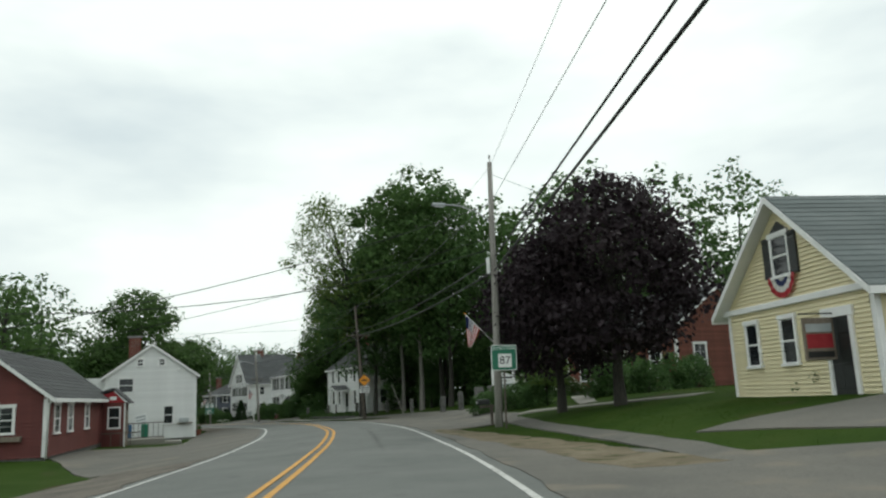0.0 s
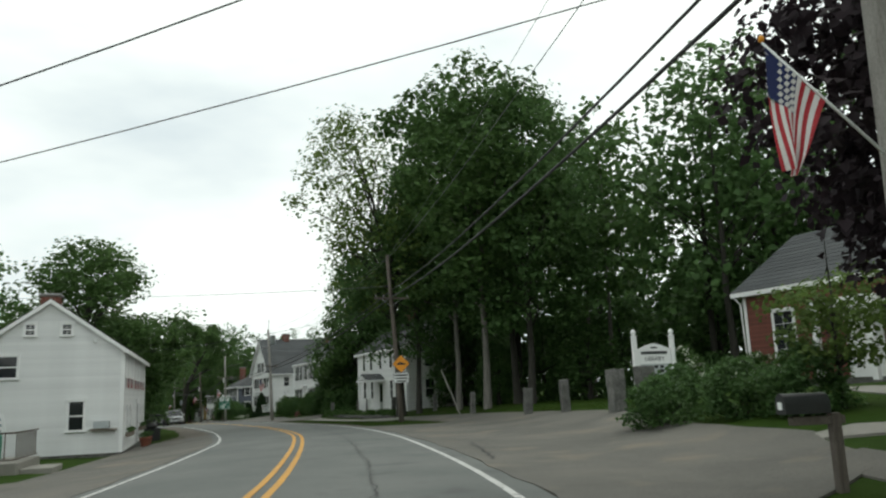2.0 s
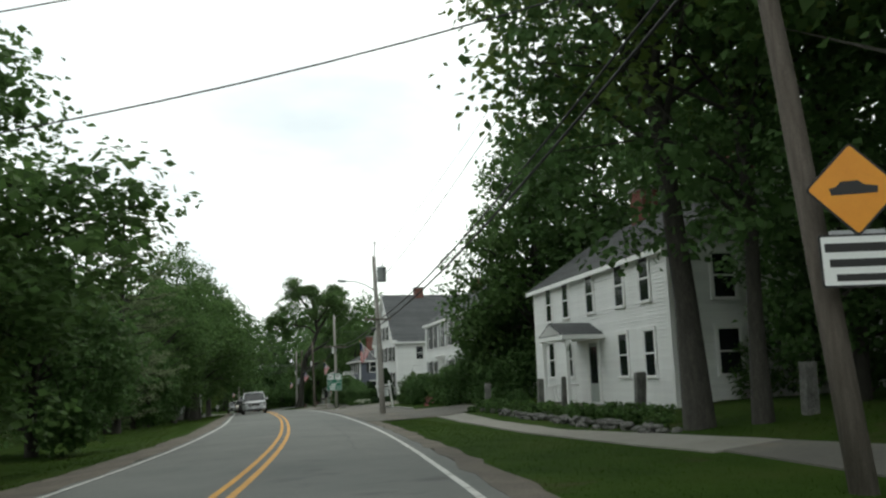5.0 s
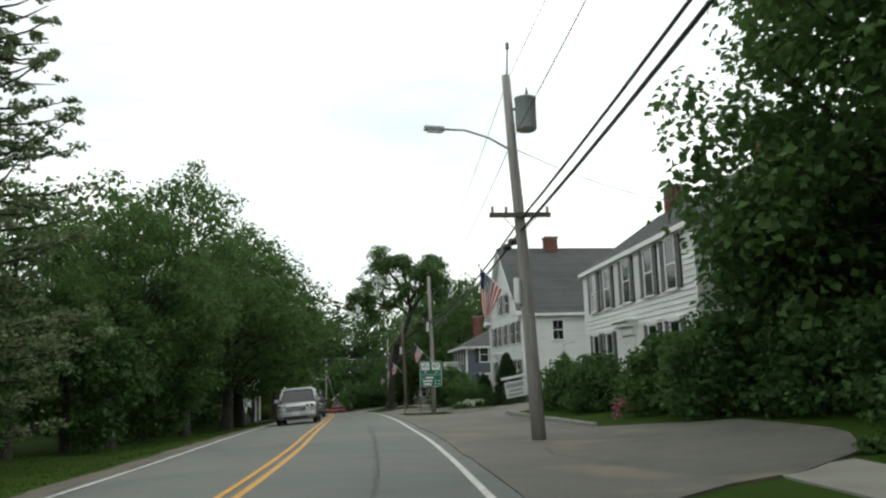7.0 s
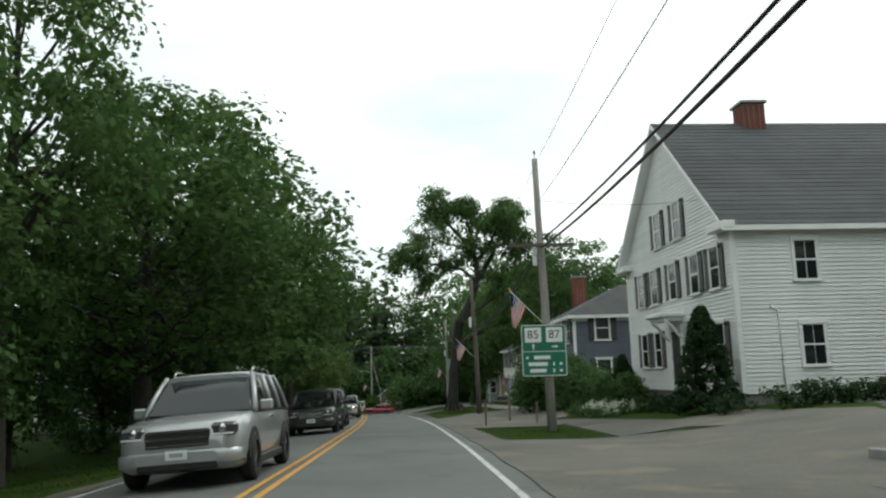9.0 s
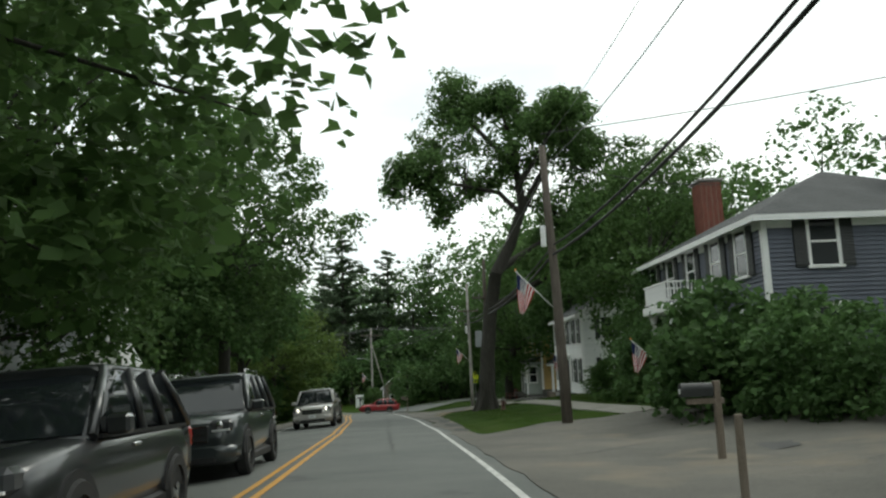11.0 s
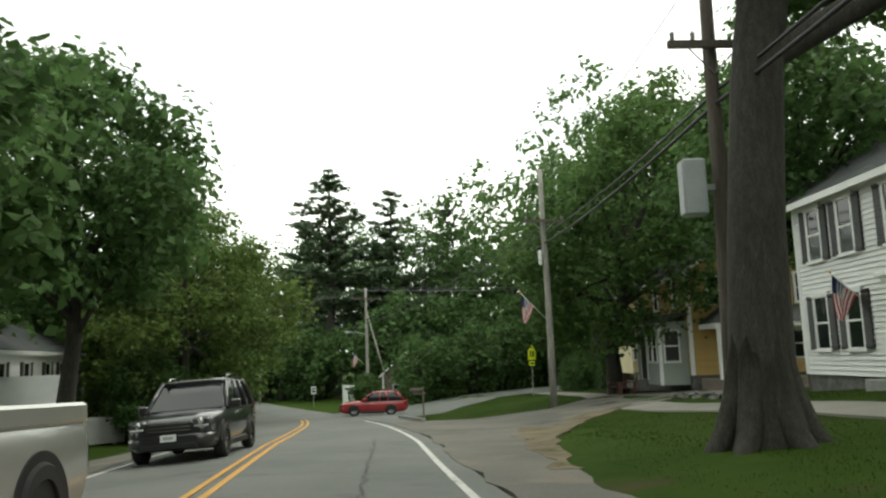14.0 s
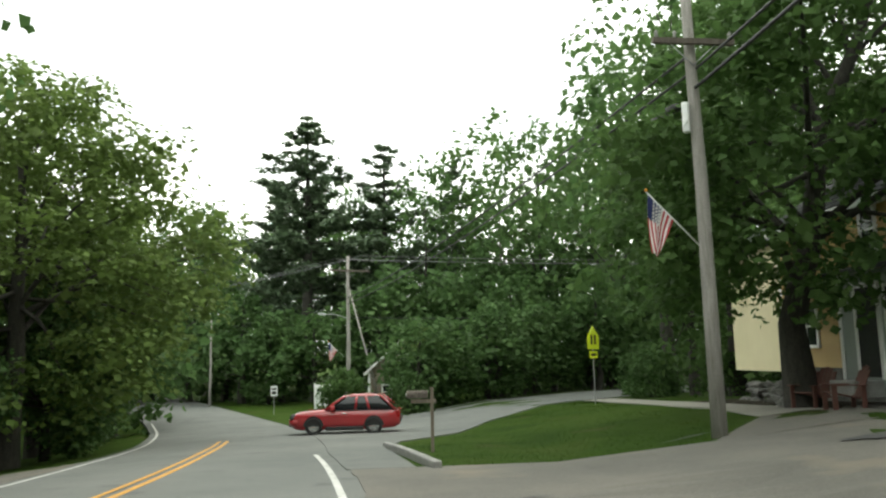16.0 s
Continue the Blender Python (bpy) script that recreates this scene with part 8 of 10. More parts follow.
# ---------------------------------------------------------------- trees along the road and in the woods
KINDS = {  # height, then the crown's foot, radius and the rest, for each kind of tree
    "maple": (14, dict(label="broad green maple with dense foliage", crown_low=1.8, radius=5.0, leaves="leaf", seed=11, clusters=190, per=105, lump=0.4, size=0.18, spread=1.05, apart=0.95)),
    "spread": (14, dict(label="broad spreading maple with low leafy boughs", crown_low=1.3, radius=5.2, leaves="leaf", seed=61, clusters=210, per=120, lump=0.35, size=0.18, trunk=0.34, limbs=40, spread=1.1, apart=0.95)),
    "fine": (15, dict(label="tall roadside maple with layered leafy boughs", crown_low=2.6, radius=5.4, leaves="leaf", seed=67, clusters=150, per=115, lump=0.45, size=0.17, spread=1.05, limbs=70, apart=1.25)),
    "open": (15, dict(label="tall green maple with an open uneven crown", crown_low=3.2, radius=4.8, leaves="leaf", seed=23, clusters=120, per=115, lump=0.6, size=0.175, spread=1.1, limbs=40, apart=1.25)),
    "high": (18, dict(label="tall roadside maple with a high open crown over the road", crown_low=6.6, radius=6.3, leaves="leaf", seed=69, clusters=200, per=110, lump=0.45, size=0.175, spread=1.05, limbs=42, apart=1.2, trunk=0.32, fork=0.4)),
    "under": (12, dict(label="shaded green maple with a dense spreading crown", crown_low=4.3, radius=5.0, leaves="leaf_dark", seed=33, clusters=210, per=70, lump=0.35, size=0.22, spread=1.1, apart=0.8, shell=0.35, limbs=30)),
    "low": (12, dict(label="green tree with foliage almost to the ground", crown_low=0.6, radius=4.6, leaves="leaf_dark", seed=29, clusters=200, per=40, lump=0.4, size=0.28, spread=1.1)),
    "wood": (20, dict(label="tall dark woodland tree with a high crown", crown_low=4.5, radius=5.2, leaves="leaf_dark", seed=31, clusters=175, per=80, trunk=0.2, lump=0.55, size=0.21, fork=0.25, spread=1.1, apart=1.25, inner=5)),
    "wood_b": (21, dict(label="tall woodland tree with bare lower trunk", crown_low=7.0, radius=4.8, leaves="leaf", bark="pale_bark", seed=37, clusters=170, per=75, trunk=0.16, lump=0.5, size=0.24, fork=0.35, spread=1.1, apart=1.1)),
    "light": (18, dict(label="light-leaved tree with thin open sprays", crown_low=6.0, radius=4.4, leaves="leaf_light", seed=43, clusters=200, per=52, spread=0.85, size=0.16, lump=0.6, trunk=0.2, limbs=70, lean=(-2.5, 0.5), inner=2, squash=0.8)),
    "sunny": (13, dict(label="yellow-green maple with full rounded crown", crown_low=1.4, radius=5.4, leaves="leaf_light", seed=47, clusters=200, per=105, lump=0.35, size=0.17, spread=1.05, apart=0.95)),
}
PINES = {
    "pine": (24, dict(label="tall white pine with layered boughs", radius=5.4, needles=M["needle"], seed=51, bare=0.2, tiers=24, sparse=0.12)),
    "pine_b": (22, dict(label="slender open pine with a ragged top", radius=3.8, needles=M["needle"], seed=53, bare=0.35, tiers=18, sparse=0.3)),
    "larch": (14.5, dict(label="pale young larch with thin feathery boughs", radius=4.1, needles=M["larch"], seed=57, bare=0.06, tiers=26, sparse=0.12, tuft=0.8)),
}
NAMES = {"wood": "woodland_tree", "wood_b": "woodland_tree", "light": "ash_tree", "pine": "pine_tree", "pine_b": "pine_tree", "larch": "larch_tree"}
protos = {}


def grown(kind, near):
    """The first tree of a kind: full foliage near the road, larger sprays far off."""
    name = NAMES.get(kind, "maple_tree")
    if kind in PINES:
        tall, o = PINES[kind]
        o = dict(o)
        return build_pine(name, o.pop("label"), tall, o.pop("radius"), o.pop("needles"), o.pop("seed"), size=0.13 if kind == "larch" else 0.36, count=40 if kind == "larch" else 26, **o)
    tall, o = KINDS[kind]
    o = dict(o)
    name_, low, rad, leaves, bark, seed = o.pop("label"), o.pop("crown_low"), o.pop("radius"), M[o.pop("leaves")], M[o.pop("bark", "bark")], o.pop("seed")
    size, per = o.pop("size"), o.pop("per")
    if near:
        size, per = size * 1.05, int(per * 0.88)
    else:
        size, per = size * 1.9, int(per / 5.8)
        o.update(clusters=int(o["clusters"] * 0.62), spread=o["spread"] * 1.2, limbs=10, inner=5, apart=o.get("apart", 0.8) * 1.2)
    return build_tree(name, name_, tall, low, rad, leaves, bark, seed, size=size, count=per, **o)


def plant(kind, x, y, tall, turn, wide=None, sink=0.0):
    """Stand a tree of a kind, scaled to a height in metres."""
    own = (KINDS.get(kind) or PINES.get(kind))[0]
    s, d = sd(x, y)
    near = (abs(d) < 13.5 or 95 < s < 112 and 0 < d < 17) and 60 < s < 234 and kind in KINDS or kind in ("larch", "light")
    k = tall / own
    fresh = (kind, near) not in protos
    if fresh:
        protos[kind, near] = grown(kind, near)
    return stand(protos[kind, near], x, y, k, turn, (wide or 1.0) * k, sink, first=fresh)


def plant_sd(kind, s, d, tall, turn, wide=None):
    x, y = place(s, d)
    return plant(kind, x, y, tall, turn, wide)


# purple maple before the library
purple = build_tree("purple_maple_tree", "dark purple maple with a low dense crown", 8.6, 1.9, 4.1, M["leaf_purple"], M["bark"], 41, clusters=330, count=95, lump=0.2, size=0.16, trunk=0.21, spread=0.95, top=0.4, widest=0.42, shell=0.6, limbs=40)
stand(purple, 6.6, 30.4, 1.14, 0, 1.0, first=True)
stand(purple, 4.6, 32.4, 0.95, 140, 0.82)
sapling = build_tree("young_tree", "slim young tree with pale grey-green leaves on the lawn", 4.2, 1.0, 1.5, M["leaf_light"], M["bark"], 83, clusters=34, count=60, lump=0.4, size=0.11, trunk=0.05, spread=0.5, limbs=16, apart=0.35)
stand(sapling, 4.9, 39.6, 1.0, 0, first=True)
for s_, d_, k in ((190.6, -12.3, 0.68), (190.1, -11.4, 0.62), (189.9, -10.2, 0.7)):
    stand(sapling, *place(s_, d_), k, 70 * d_, k * 1.25)

# woods behind the library and beside the road: kind, s, d, height, turn
for row in (("light", 79, 8.0, 23.5, 20, 1.08), ("wood", 79.5, 12.5, 25, 60), ("wood", 78, 9.0, 18.5, 140), ("wood", 75, 15.5, 25, 10), ("wood_b", 69.0, 10.6, 23.2, 190, 1.15), ("wood", 67.0, 12.6, 20.5, 100), ("wood_b", 73.5, 10.4, 22.5, 250), ("wood", 87, 17, 21, 90), ("wood", 59.5, 20.8, 19.5, 120), ("wood_b", 70, 20, 21, 140), ("wood", 64, 23, 21, 200), ("wood", 63, 27, 20, 230), ("wood", 61.5, 25.0, 21.5, 30), ("wood", 66, 31, 20, 170), ("open", 96, 20, 16, 40),
            ("wood", 71, 13.5, 22, 310), ("wood_b", 76, 22, 22, 250), ("wood", 58, 29.5, 20, 300), ("wood", 54, 33.5, 19, 25), ("wood_b", 46, 42, 13.5, 75), ("wood", 40, 48, 13, 130), ("open", 34, 46, 10.5, 10), 
            ("wood", 82, 27, 22, 15), ("wood_b", 92, 26, 21, 80), ("wood", 74, 36, 20, 220), ("wood", 60, 42, 16, 320), ("low", 70, 28, 9, 0), ("low", 62, 34, 9, 90), ("low", 78, 31, 9, 40), ("low", 86, 33, 10, 140), ("low", 54, 45, 10, 250),
            ("low", 47, 50, 10, 20), ("wood", 88, 40, 22, 100), ("low", 95, 31, 10, 200), ("wood", 28, 52, 11, 230), ("low", 36, 56, 9, 100), ("open", 24, 40, 9, 200), ("wood", 46, 30, 14, 45),
            ("low", 80.5, 13.5, 7.0, 20, 1.1), ("low", 84, 16.5, 7.5, 100), ("low", 77, 18.5, 6.5, 150), ("low", 72, 22, 7, 220, 1.2), ("low", 80, 23.6, 8, 30, 1.2), ("low", 90, 30, 9, 70, 1.3), ("low", 68, 17, 5, 20, 1.2), ("low", 74, 13.5, 4.5, 90, 1.1), ("low", 66, 25, 7, 300, 1.2), ("low", 60, 27, 7, 30, 1.2), ("low", 88, 22, 8, 60), ("low", 94, 23, 9, 90), ("low", 102, 34, 10, 10, 1.3), ("low", 94, 40, 14, 50, 1.1), ("low", 84, 40, 14, 80, 1.1), ("low", 78, 34, 12, 10, 1.2), ("low", 70, 38, 13, 60, 1.1), ("low", 87, 28, 11, 140, 1.1), ("low", 64, 33, 12, 200, 1.1),
            ("low", 74, 46, 10, 120, 1.3), ("low", 64, 49, 10, 150, 1.3), ("low", 111, 33, 9, 10, 1.3), ("low", 122, 36, 9, 70, 1.3), ("low", 134, 33, 8, 20, 1.3), ("low", 146, 33, 8, 80, 1.3), ("low", 158, 36, 8, 120, 1.3), ("low", 170, 36, 8, 160, 1.3), ("low", 182, 34, 8, 200, 1.3)):
    plant_sd(*row)
# between the white houses
for row in (("spread", 106.5, 13.4, 17.5, 30, 0.95), ("wood", 104.5, 16.4, 21.5, 80, 1.25), ("maple", 104.0, 21.0, 20.5, 200, 1.2), ("low", 109.0, 12.2, 8.0, 210), ("low", 104, 19, 11, 60), ("wood", 108, 24, 19, 20), ("low", 110, 21.5, 9, 120), ("wood_b", 100, 27, 20, 160), ("open", 118, 28, 17, 200), ("maple", 128.5, 29, 17, 40), ("low", 130, 30, 10, 10), ("open", 135, 38, 15, 20),
            ("wood", 150, 30, 15, 90), ("open", 158, 31, 15, 10), ("wood", 142, 36, 17, 240), ("maple", 166, 30, 14, 120), ("wood", 172, 32, 15, 310)):
    plant_sd(*row)
# roadside trees at the right, beyond the blue house
for row in (("maple", 178.5, 12.5, 12.0, 60), ("low", 174.2, 11.4, 5.6, 10), ("under", 199.5, 13.2, 12.0, 30, 0.95), ("maple", 196, 25, 17, 0), ("wood", 187, 27, 18, 200), ("wood", 204, 30, 19, 20)):
    plant_sd(*row)
over = build_tree("maple_tree", "old roadside maple with a wide crown overhanging the yellow house", 16.6, 2.6, 7.4, M["leaf"], M["bark"], 71, clusters=480, count=70, lump=0.25, size=0.22, trunk=0.34, spread=1.1, lean=(5.0, 1.6), limbs=26, top=0.08, shell=0.4, widest=0.4)
stand(over, *place(212.2, 10.9), 1.0, 0, first=True)
plant("wood", *place(226.9, 17.6), 25.0, 200, 0.85)
plant("spread", *place(224.0, 17.5), 15.0, 200, 0.9)
plant("open", *place(233.6, 21.5), 25.0, 90, 0.85)
plant("wood", -76.0, 226.0, 26.0, 10)
plant("maple", -68.0, 224.0, 18.0, 300)

# left side: kind, s, d, height, turn
for row in (("wood", 86, -22, 16, 20), ("spread", 84.7, -13.4, 14.8, 40, 1.35), ("low", 88, -14, 7, 0), ("open", 80, -26, 15, 100), ("sunny", 84, -12.5, 7.5, 0), ("wood", 66, -30, 18, 30), ("spread", 58, -31, 15.5, 90, 1.1), ("low", 55, -26.5, 9, 10, 1.2), ("low", 63, -27, 9.5, 80, 1.2), ("spread", 48, -33, 13.5, 200, 1.1), ("maple", 71.5, -23.5, 14.0, 130, 1.15), ("sunny", 40, -30, 9, 20),
            ("maple", 34, -36, 13, 70), ("wood", 26, -34, 12, 200), ("maple", 18, -30, 11, 10), ("sunny", 12, -27, 8, 50), ("maple", 4, -30, 11, 80),
            ("low", 94, -11.5, 8.5, 30), ("larch", 113.7, -11.9, 15.2, 0), ("low", 99, -16, 11, 90), ("low", 106, -12.5, 7.0, 200), ("maple", 112, -18.5, 10.5, 30), ("open", 119, -13.0, 10.5, 60), ("low", 114, -12.5, 6, 120),
            ("open", 126, -11.5, 12.0, 150), ("maple", 121, -19, 11.5, 10), ("low", 122, -12.0, 7, 40), ("maple", 131, -11.5, 12.6, 200), ("low", 129, -12, 6.5, 70), ("open", 137.5, -10.6, 17.2, 250, 0.8), ("open", 136.0, -14.5, 16.5, 40, 0.9), ("low", 135.5, -12, 6.5, 10),
            ("open", 144.5, -9.2, 14.0, 310, 1.35), ("low", 142, -12.4, 6, 190), ("maple", 152, -9.2, 16.2, 20, 1.2), ("low", 150, -12.5, 6.0, 260), ("fine", 161.5, -10.6, 16.0, 80, 0.95), ("low", 158, -13, 6, 320), ("low", 166, -14.2, 6.0, 50),
            ("high", 181.2, -8.6, 18.0, 250), ("under", 189.0, -12.8, 14.0, 60, 1.0), ("under", 198.5, -14.8, 13.5, 90, 1.0), ("fine", 166.5, -11.5, 16.0, 10, 1.0), ("under", 177.0, -10.6, 9.8, 170), ("under", 183.0, -13.6, 13.0, 40), ("under", 229.0, -19.5, 13.0, 80), ("maple", 190, -25, 14, 20), ("wood", 186, -26, 18, 60), ("wood", 160, -22, 18, 20),
            ("wood", 146, -22, 18, 80), ("wood", 134, -23, 18, 140), ("wood", 118, -25, 17, 200), ("wood", 104, -26, 17, 260), ("low", 112, -22, 9, 10), ("low", 126, -21, 9, 60), ("low", 140, -20, 9, 110), ("low", 153, -20, 9, 160), ("low", 168, -21, 9, 210), ("low", 98, -22, 9, 260),
            ("under", 206.5, -12.6, 16.4, 10, 0.92), ("fine", 226.0, -16.0, 14.0, 140), ("low", 217.5, -12.0, 5.5, 60), ("maple", 225, -21.0, 16.0, 90), ("sunny", 221.5, -10.8, 13.8, 200, 1.12), ("sunny", 230, -11.5, 15.0, 80, 1.0), ("maple", 216, -22, 17, 130), ("low", 224.5, -10.2, 6.5, 20), ("low", 231, -10.5, 7, 80), ("sunny", 219.5, -13.2, 6, 150), ("maple", 224, -19, 14, 260), ("sunny", 224.5, -15.2, 5.0, 30)):
    plant_sd(*row)

# backdrop of woods beyond the junction
rng = random.Random(17)
plant("pine", -115.2, 236.3, 26.0, 30, 1.3)
plant("pine_b", -109.4, 240.8, 23.5, 80, 1.1)
plant("pine", -105.0, 247.0, 22.5, 120, 0.85)
for x, y, kind, tall in ((-122, 240, "pine", 21), (-127, 233, "wood", 18), (-132, 241, "wood_b", 19), (-138, 233, "wood", 18), (-118, 246, "wood", 20), (-112, 247, "wood", 19), (-104, 240, "wood", 17), (-99, 246, "wood_b", 21), (-94, 240, "wood", 18),
                         (-90, 246, "wood_b", 21), (-86, 238, "wood", 18), (-80, 246, "wood", 22), (-74, 240, "wood_b", 21), (-68, 250, "wood", 22), (-62, 244, "wood", 21), (-56, 252, "wood", 22), (-98, 232, "low", 10), (-92, 231, "low", 9), (-106, 232, "low", 9),
                         (-113, 229, "low", 8), (-87, 231, "low", 9), (-81, 234, "low", 10), (-120, 231, "low", 9), (-128, 226, "low", 9), (-136, 225, "low", 10), (-98, 223, "low", 6), (-94.5, 221, "sunny", 5), (-144, 228, "wood", 18), (-150, 236, "wood", 19), (-142, 219, "low", 9),
                         (-148, 221, "maple", 13), (-130, 212, "maple", 14), (-138, 212, "wood", 16), (-124, 208, "open", 13), (-146, 208, "wood", 17), (-118, 202, "maple", 14), (-126, 198, "wood", 17), (-112, 196, "maple", 13), (-134, 202, "wood", 18), (-158, 228, "wood", 18),
                         (-166, 240, "wood", 18), (-156, 244, "wood", 20), (-140, 250, "pine", 22), (-128, 252, "wood", 21), (-162, 214, "wood", 18)):
    plant(kind, x + rng.uniform(-1, 1), y + rng.uniform(-1, 1), tall * (1.3 if kind in ("wood", "wood_b") and -112 < x < -70 else 1.13 if kind in ("wood", "wood_b") else 1.0), rng.uniform(0, 360))
# dense edge of the woods behind the side road
for i in range(10):
    plant("low", -104 + 3.2 * i + rng.uniform(-1, 1), 233 + 2.2 * i + rng.uniform(-1, 1), rng.uniform(10, 13), rng.uniform(0, 360), 1.1)
for i in range(3, 17):
    f = i / 16
    x, y = -93.5 + 8 * f + rng.uniform(-1, 1), 211 + 30 * f + rng.uniform(-1, 1)
    plant("low", x, y, 4.5 + 3.5 * f + rng.uniform(-0.5, 0.8), rng.uniform(0, 360), 1.2)
for i in range(16):
    f = i / 15
    x, y = -104 - 62 * f + rng.uniform(-1, 1), 229 + 8 * f + rng.uniform(-2, 2)
    plant("low", x, y, rng.uniform(7, 10), rng.uniform(0, 360), 1.25)
for i in range(9):
    x, y = place(238 + 6.5 * i, -9 - 0.4 * i)
    plant("low", x, y, rng.uniform(8, 11), rng.uniform(0, 360), 1.1)
for i in range(26):
    x, y = -170 + 150 * i / 25 + rng.uniform(-3, 3), 262 + rng.uniform(-4, 8)
    plant(rng.choice(("wood", "wood", "wood_b", "pine")), x, y, rng.uniform(21, 24), rng.uniform(0, 360))


# ---------------------------------------------------------------- the leaning roadside oak
def roadside_oak():
    root = thing("oak_tree", "large leaning roadside oak with a forked trunk and open crown", "tree", Matrix.Translation((-63.18, 173.75, floor_at(-62.9, 173.5))) @ pose(0, 0, 0, 0, 0, 28.5) @ Matrix.Diagonal((0.98, 0.98, 1.03, 1)))
    rng = np.random.default_rng(77)
    bm = bmesh.new()


    def lift(p):
        return (p[0], p[1], p[2] + 0.26 * max(0.0, p[2] - 10.5))

    # x: away from the road; y: along it
    fork = Vector((0.9, 0.4, 7.6))
    add_tube(bm, [(0, 0, -0.4), (0, 0, 0.15), (0.02, 0, 0.9), (0.15, 0.05, 3.0), (0.45, 0.2, 5.4), fork], [0.74, 0.6, 0.48, 0.42, 0.4, 0.38], 14)
    for k in range(7):
        a = 0.4 + k * 0.9 + rng.uniform(-0.2, 0.2)
        q = Vector((math.cos(a), math.sin(a), 0))
        add_tube(bm, [q * 0.2 + Vector((0, 0, 1.5)), q * 0.4 + Vector((0, 0, 0.6)), q * 0.62 + Vector((0, 0, 0.12)), q * rng.uniform(0.95, 1.2) + Vector((0, 0, -0.25))], [0.2, 0.22, 0.19, 0.1], 8)
    mains = [([fork, (1.9, 0.3, 9.3), (2.7, 0.0, 11.3), (2.3, -0.4, 13.4), (1.6, -0.6, 16.0)], (0.38, 0.34, 0.28, 0.2, 0.07)),
             ([(0.5, 0.25, 5.6), (2.2, -0.3, 6.4), (4.6, -1.2, 7.6), (7.5, -2.2, 8.6), (10.0, -3.0, 8.9)], (0.25, 0.21, 0.16, 0.11, 0.05)),
             ([(2.6, 0.05, 10.9), (1.2, -0.8, 11.8), (-0.8, -1.6, 12.0), (-2.8, -2.2, 12.2), (-4.2, -2.4, 12.8)], (0.17, 0.14, 0.11, 0.07, 0.03)),
             ([(2.6, 0.0, 11.0), (4.2, 0.8, 13.0), (5.4, 1.2, 15.0), (6.0, 1.0, 16.6)], (0.25, 0.2, 0.13, 0.05)),
             ([(2.4, -0.3, 13.0), (0.8, 0.6, 14.6), (-0.8, 1.2, 16.2), (-1.6, 1.4, 17.4)], (0.2, 0.15, 0.1, 0.04)),
             ([(2.3, -0.3, 12.0), (3.8, -2.0, 13.6), (4.8, -3.4, 15.2)], (0.18, 0.13, 0.05)),
             ([(1.0, 0.4, 7.8), (3.0, 2.0, 9.0), (5.5, 3.6, 10.5), (7.5, 4.6, 11.2)], (0.26, 0.2, 0.13, 0.05)),
             ([(-0.8, -1.6, 12.0), (-1.8, -1.8, 11.2), (-2.6, -2.0, 10.2)], (0.07, 0.05, 0.02))]
    mains = [([Vector(lift(p)) for p in pts], rad) for pts, rad in mains]
    for pts, rad in mains:
        add_tube(bm, pts, list(rad), 9)
    centres = []
    for c, n, r in (((-3.6, -2.2, 12.6), 11, 1.6), ((-2.4, -2.0, 10.7), 8, 1.0), ((-2.0, -0.6, 14.6), 16, 1.8), ((-0.8, 1.2, 16.9), 16, 1.8), ((1.6, -0.5, 16.2), 16, 1.8), ((3.6, 0.6, 15.4), 14, 1.8), ((5.6, 1.1, 16.0), 16, 1.7), ((4.8, -3.2, 15.0), 12, 1.6),
                    ((6.4, -0.5, 13.2), 12, 1.6), ((6.2, 3.9, 11.8), 18, 2.2), ((8.4, -2.4, 9.8), 20, 2.0), ((10.5, -3.2, 9.0), 20, 2.2), ((6.0, -1.8, 8.6), 14, 1.7), ((0.2, -1.2, 12.4), 8, 1.3), ((8.0, 1.5, 11.0), 16, 2.0), ((11.5, -0.5, 10.0), 16, 2.2), ((-4.6, -2.6, 11.6), 6, 0.9), ((3.8, -0.8, 7.9), 14, 1.3), ((5.4, -1.3, 8.8), 12, 1.4), ((9.0, 0.4, 13.0), 18, 2.4), ((12.0, -1.0, 12.4), 18, 2.6), ((7.0, -1.0, 11.0), 12, 2.0), ((12.5, -2.0, 9.0), 12, 2.0), ((14.5, 0.5, 11.0), 12, 2.2), ((3.6, 4.6, 9.6), 12, 1.5), ((5.2, 6.6, 9.2), 16, 1.8)):
        for _ in range(n):
            v = rng.normal(size=3)
            v /= np.linalg.norm(v)
            centres.append(np.array(lift(c)) + v * r * rng.random() ** 0.4 * np.array([1, 1, 0.75]))
    for _ in range(40):
        v = rng.normal(size=3)
        v /= np.linalg.norm(v)
        centres.append(np.array([2.2, -0.4, 14.8]) + v * rng.random() ** 0.4 * np.array([5.6, 3.2, 2.8]))
    # boughs between the outer sprays and the limbs
    inner = [np.array(p, float) for pts, _ in mains[:-1] for p in pts[2:]]
    for c in list(centres):
        m = min(inner, key=lambda q: float(np.sum((q - c) ** 2)))
        centres.append(m + (c - m) * rng.uniform(0.35, 0.75) + rng.normal(size=3) * 0.35)
    centres = np.array(centres)
    ends = [Vector(p) for pts, _ in mains for p in pts[2:]]
    for c in centres[::2]:
        e = Vector(c)
        s = min(ends, key=lambda q: (q - e).length)
        m = s.lerp(e, 0.5) + Vector(rng.normal(size=3)) * 0.25
        add_tube(bm, [s, m, e], [0.06, 0.035, 0.01], 5, cap=False)
    part("trunk", bm, M["bark"], root)
    part("crown", spray_mesh("crown", centres, rng.uniform(0.6, 1.15, len(centres)), 74, 0.2, M["leaf"], 78), None, root)


roadside_oak()

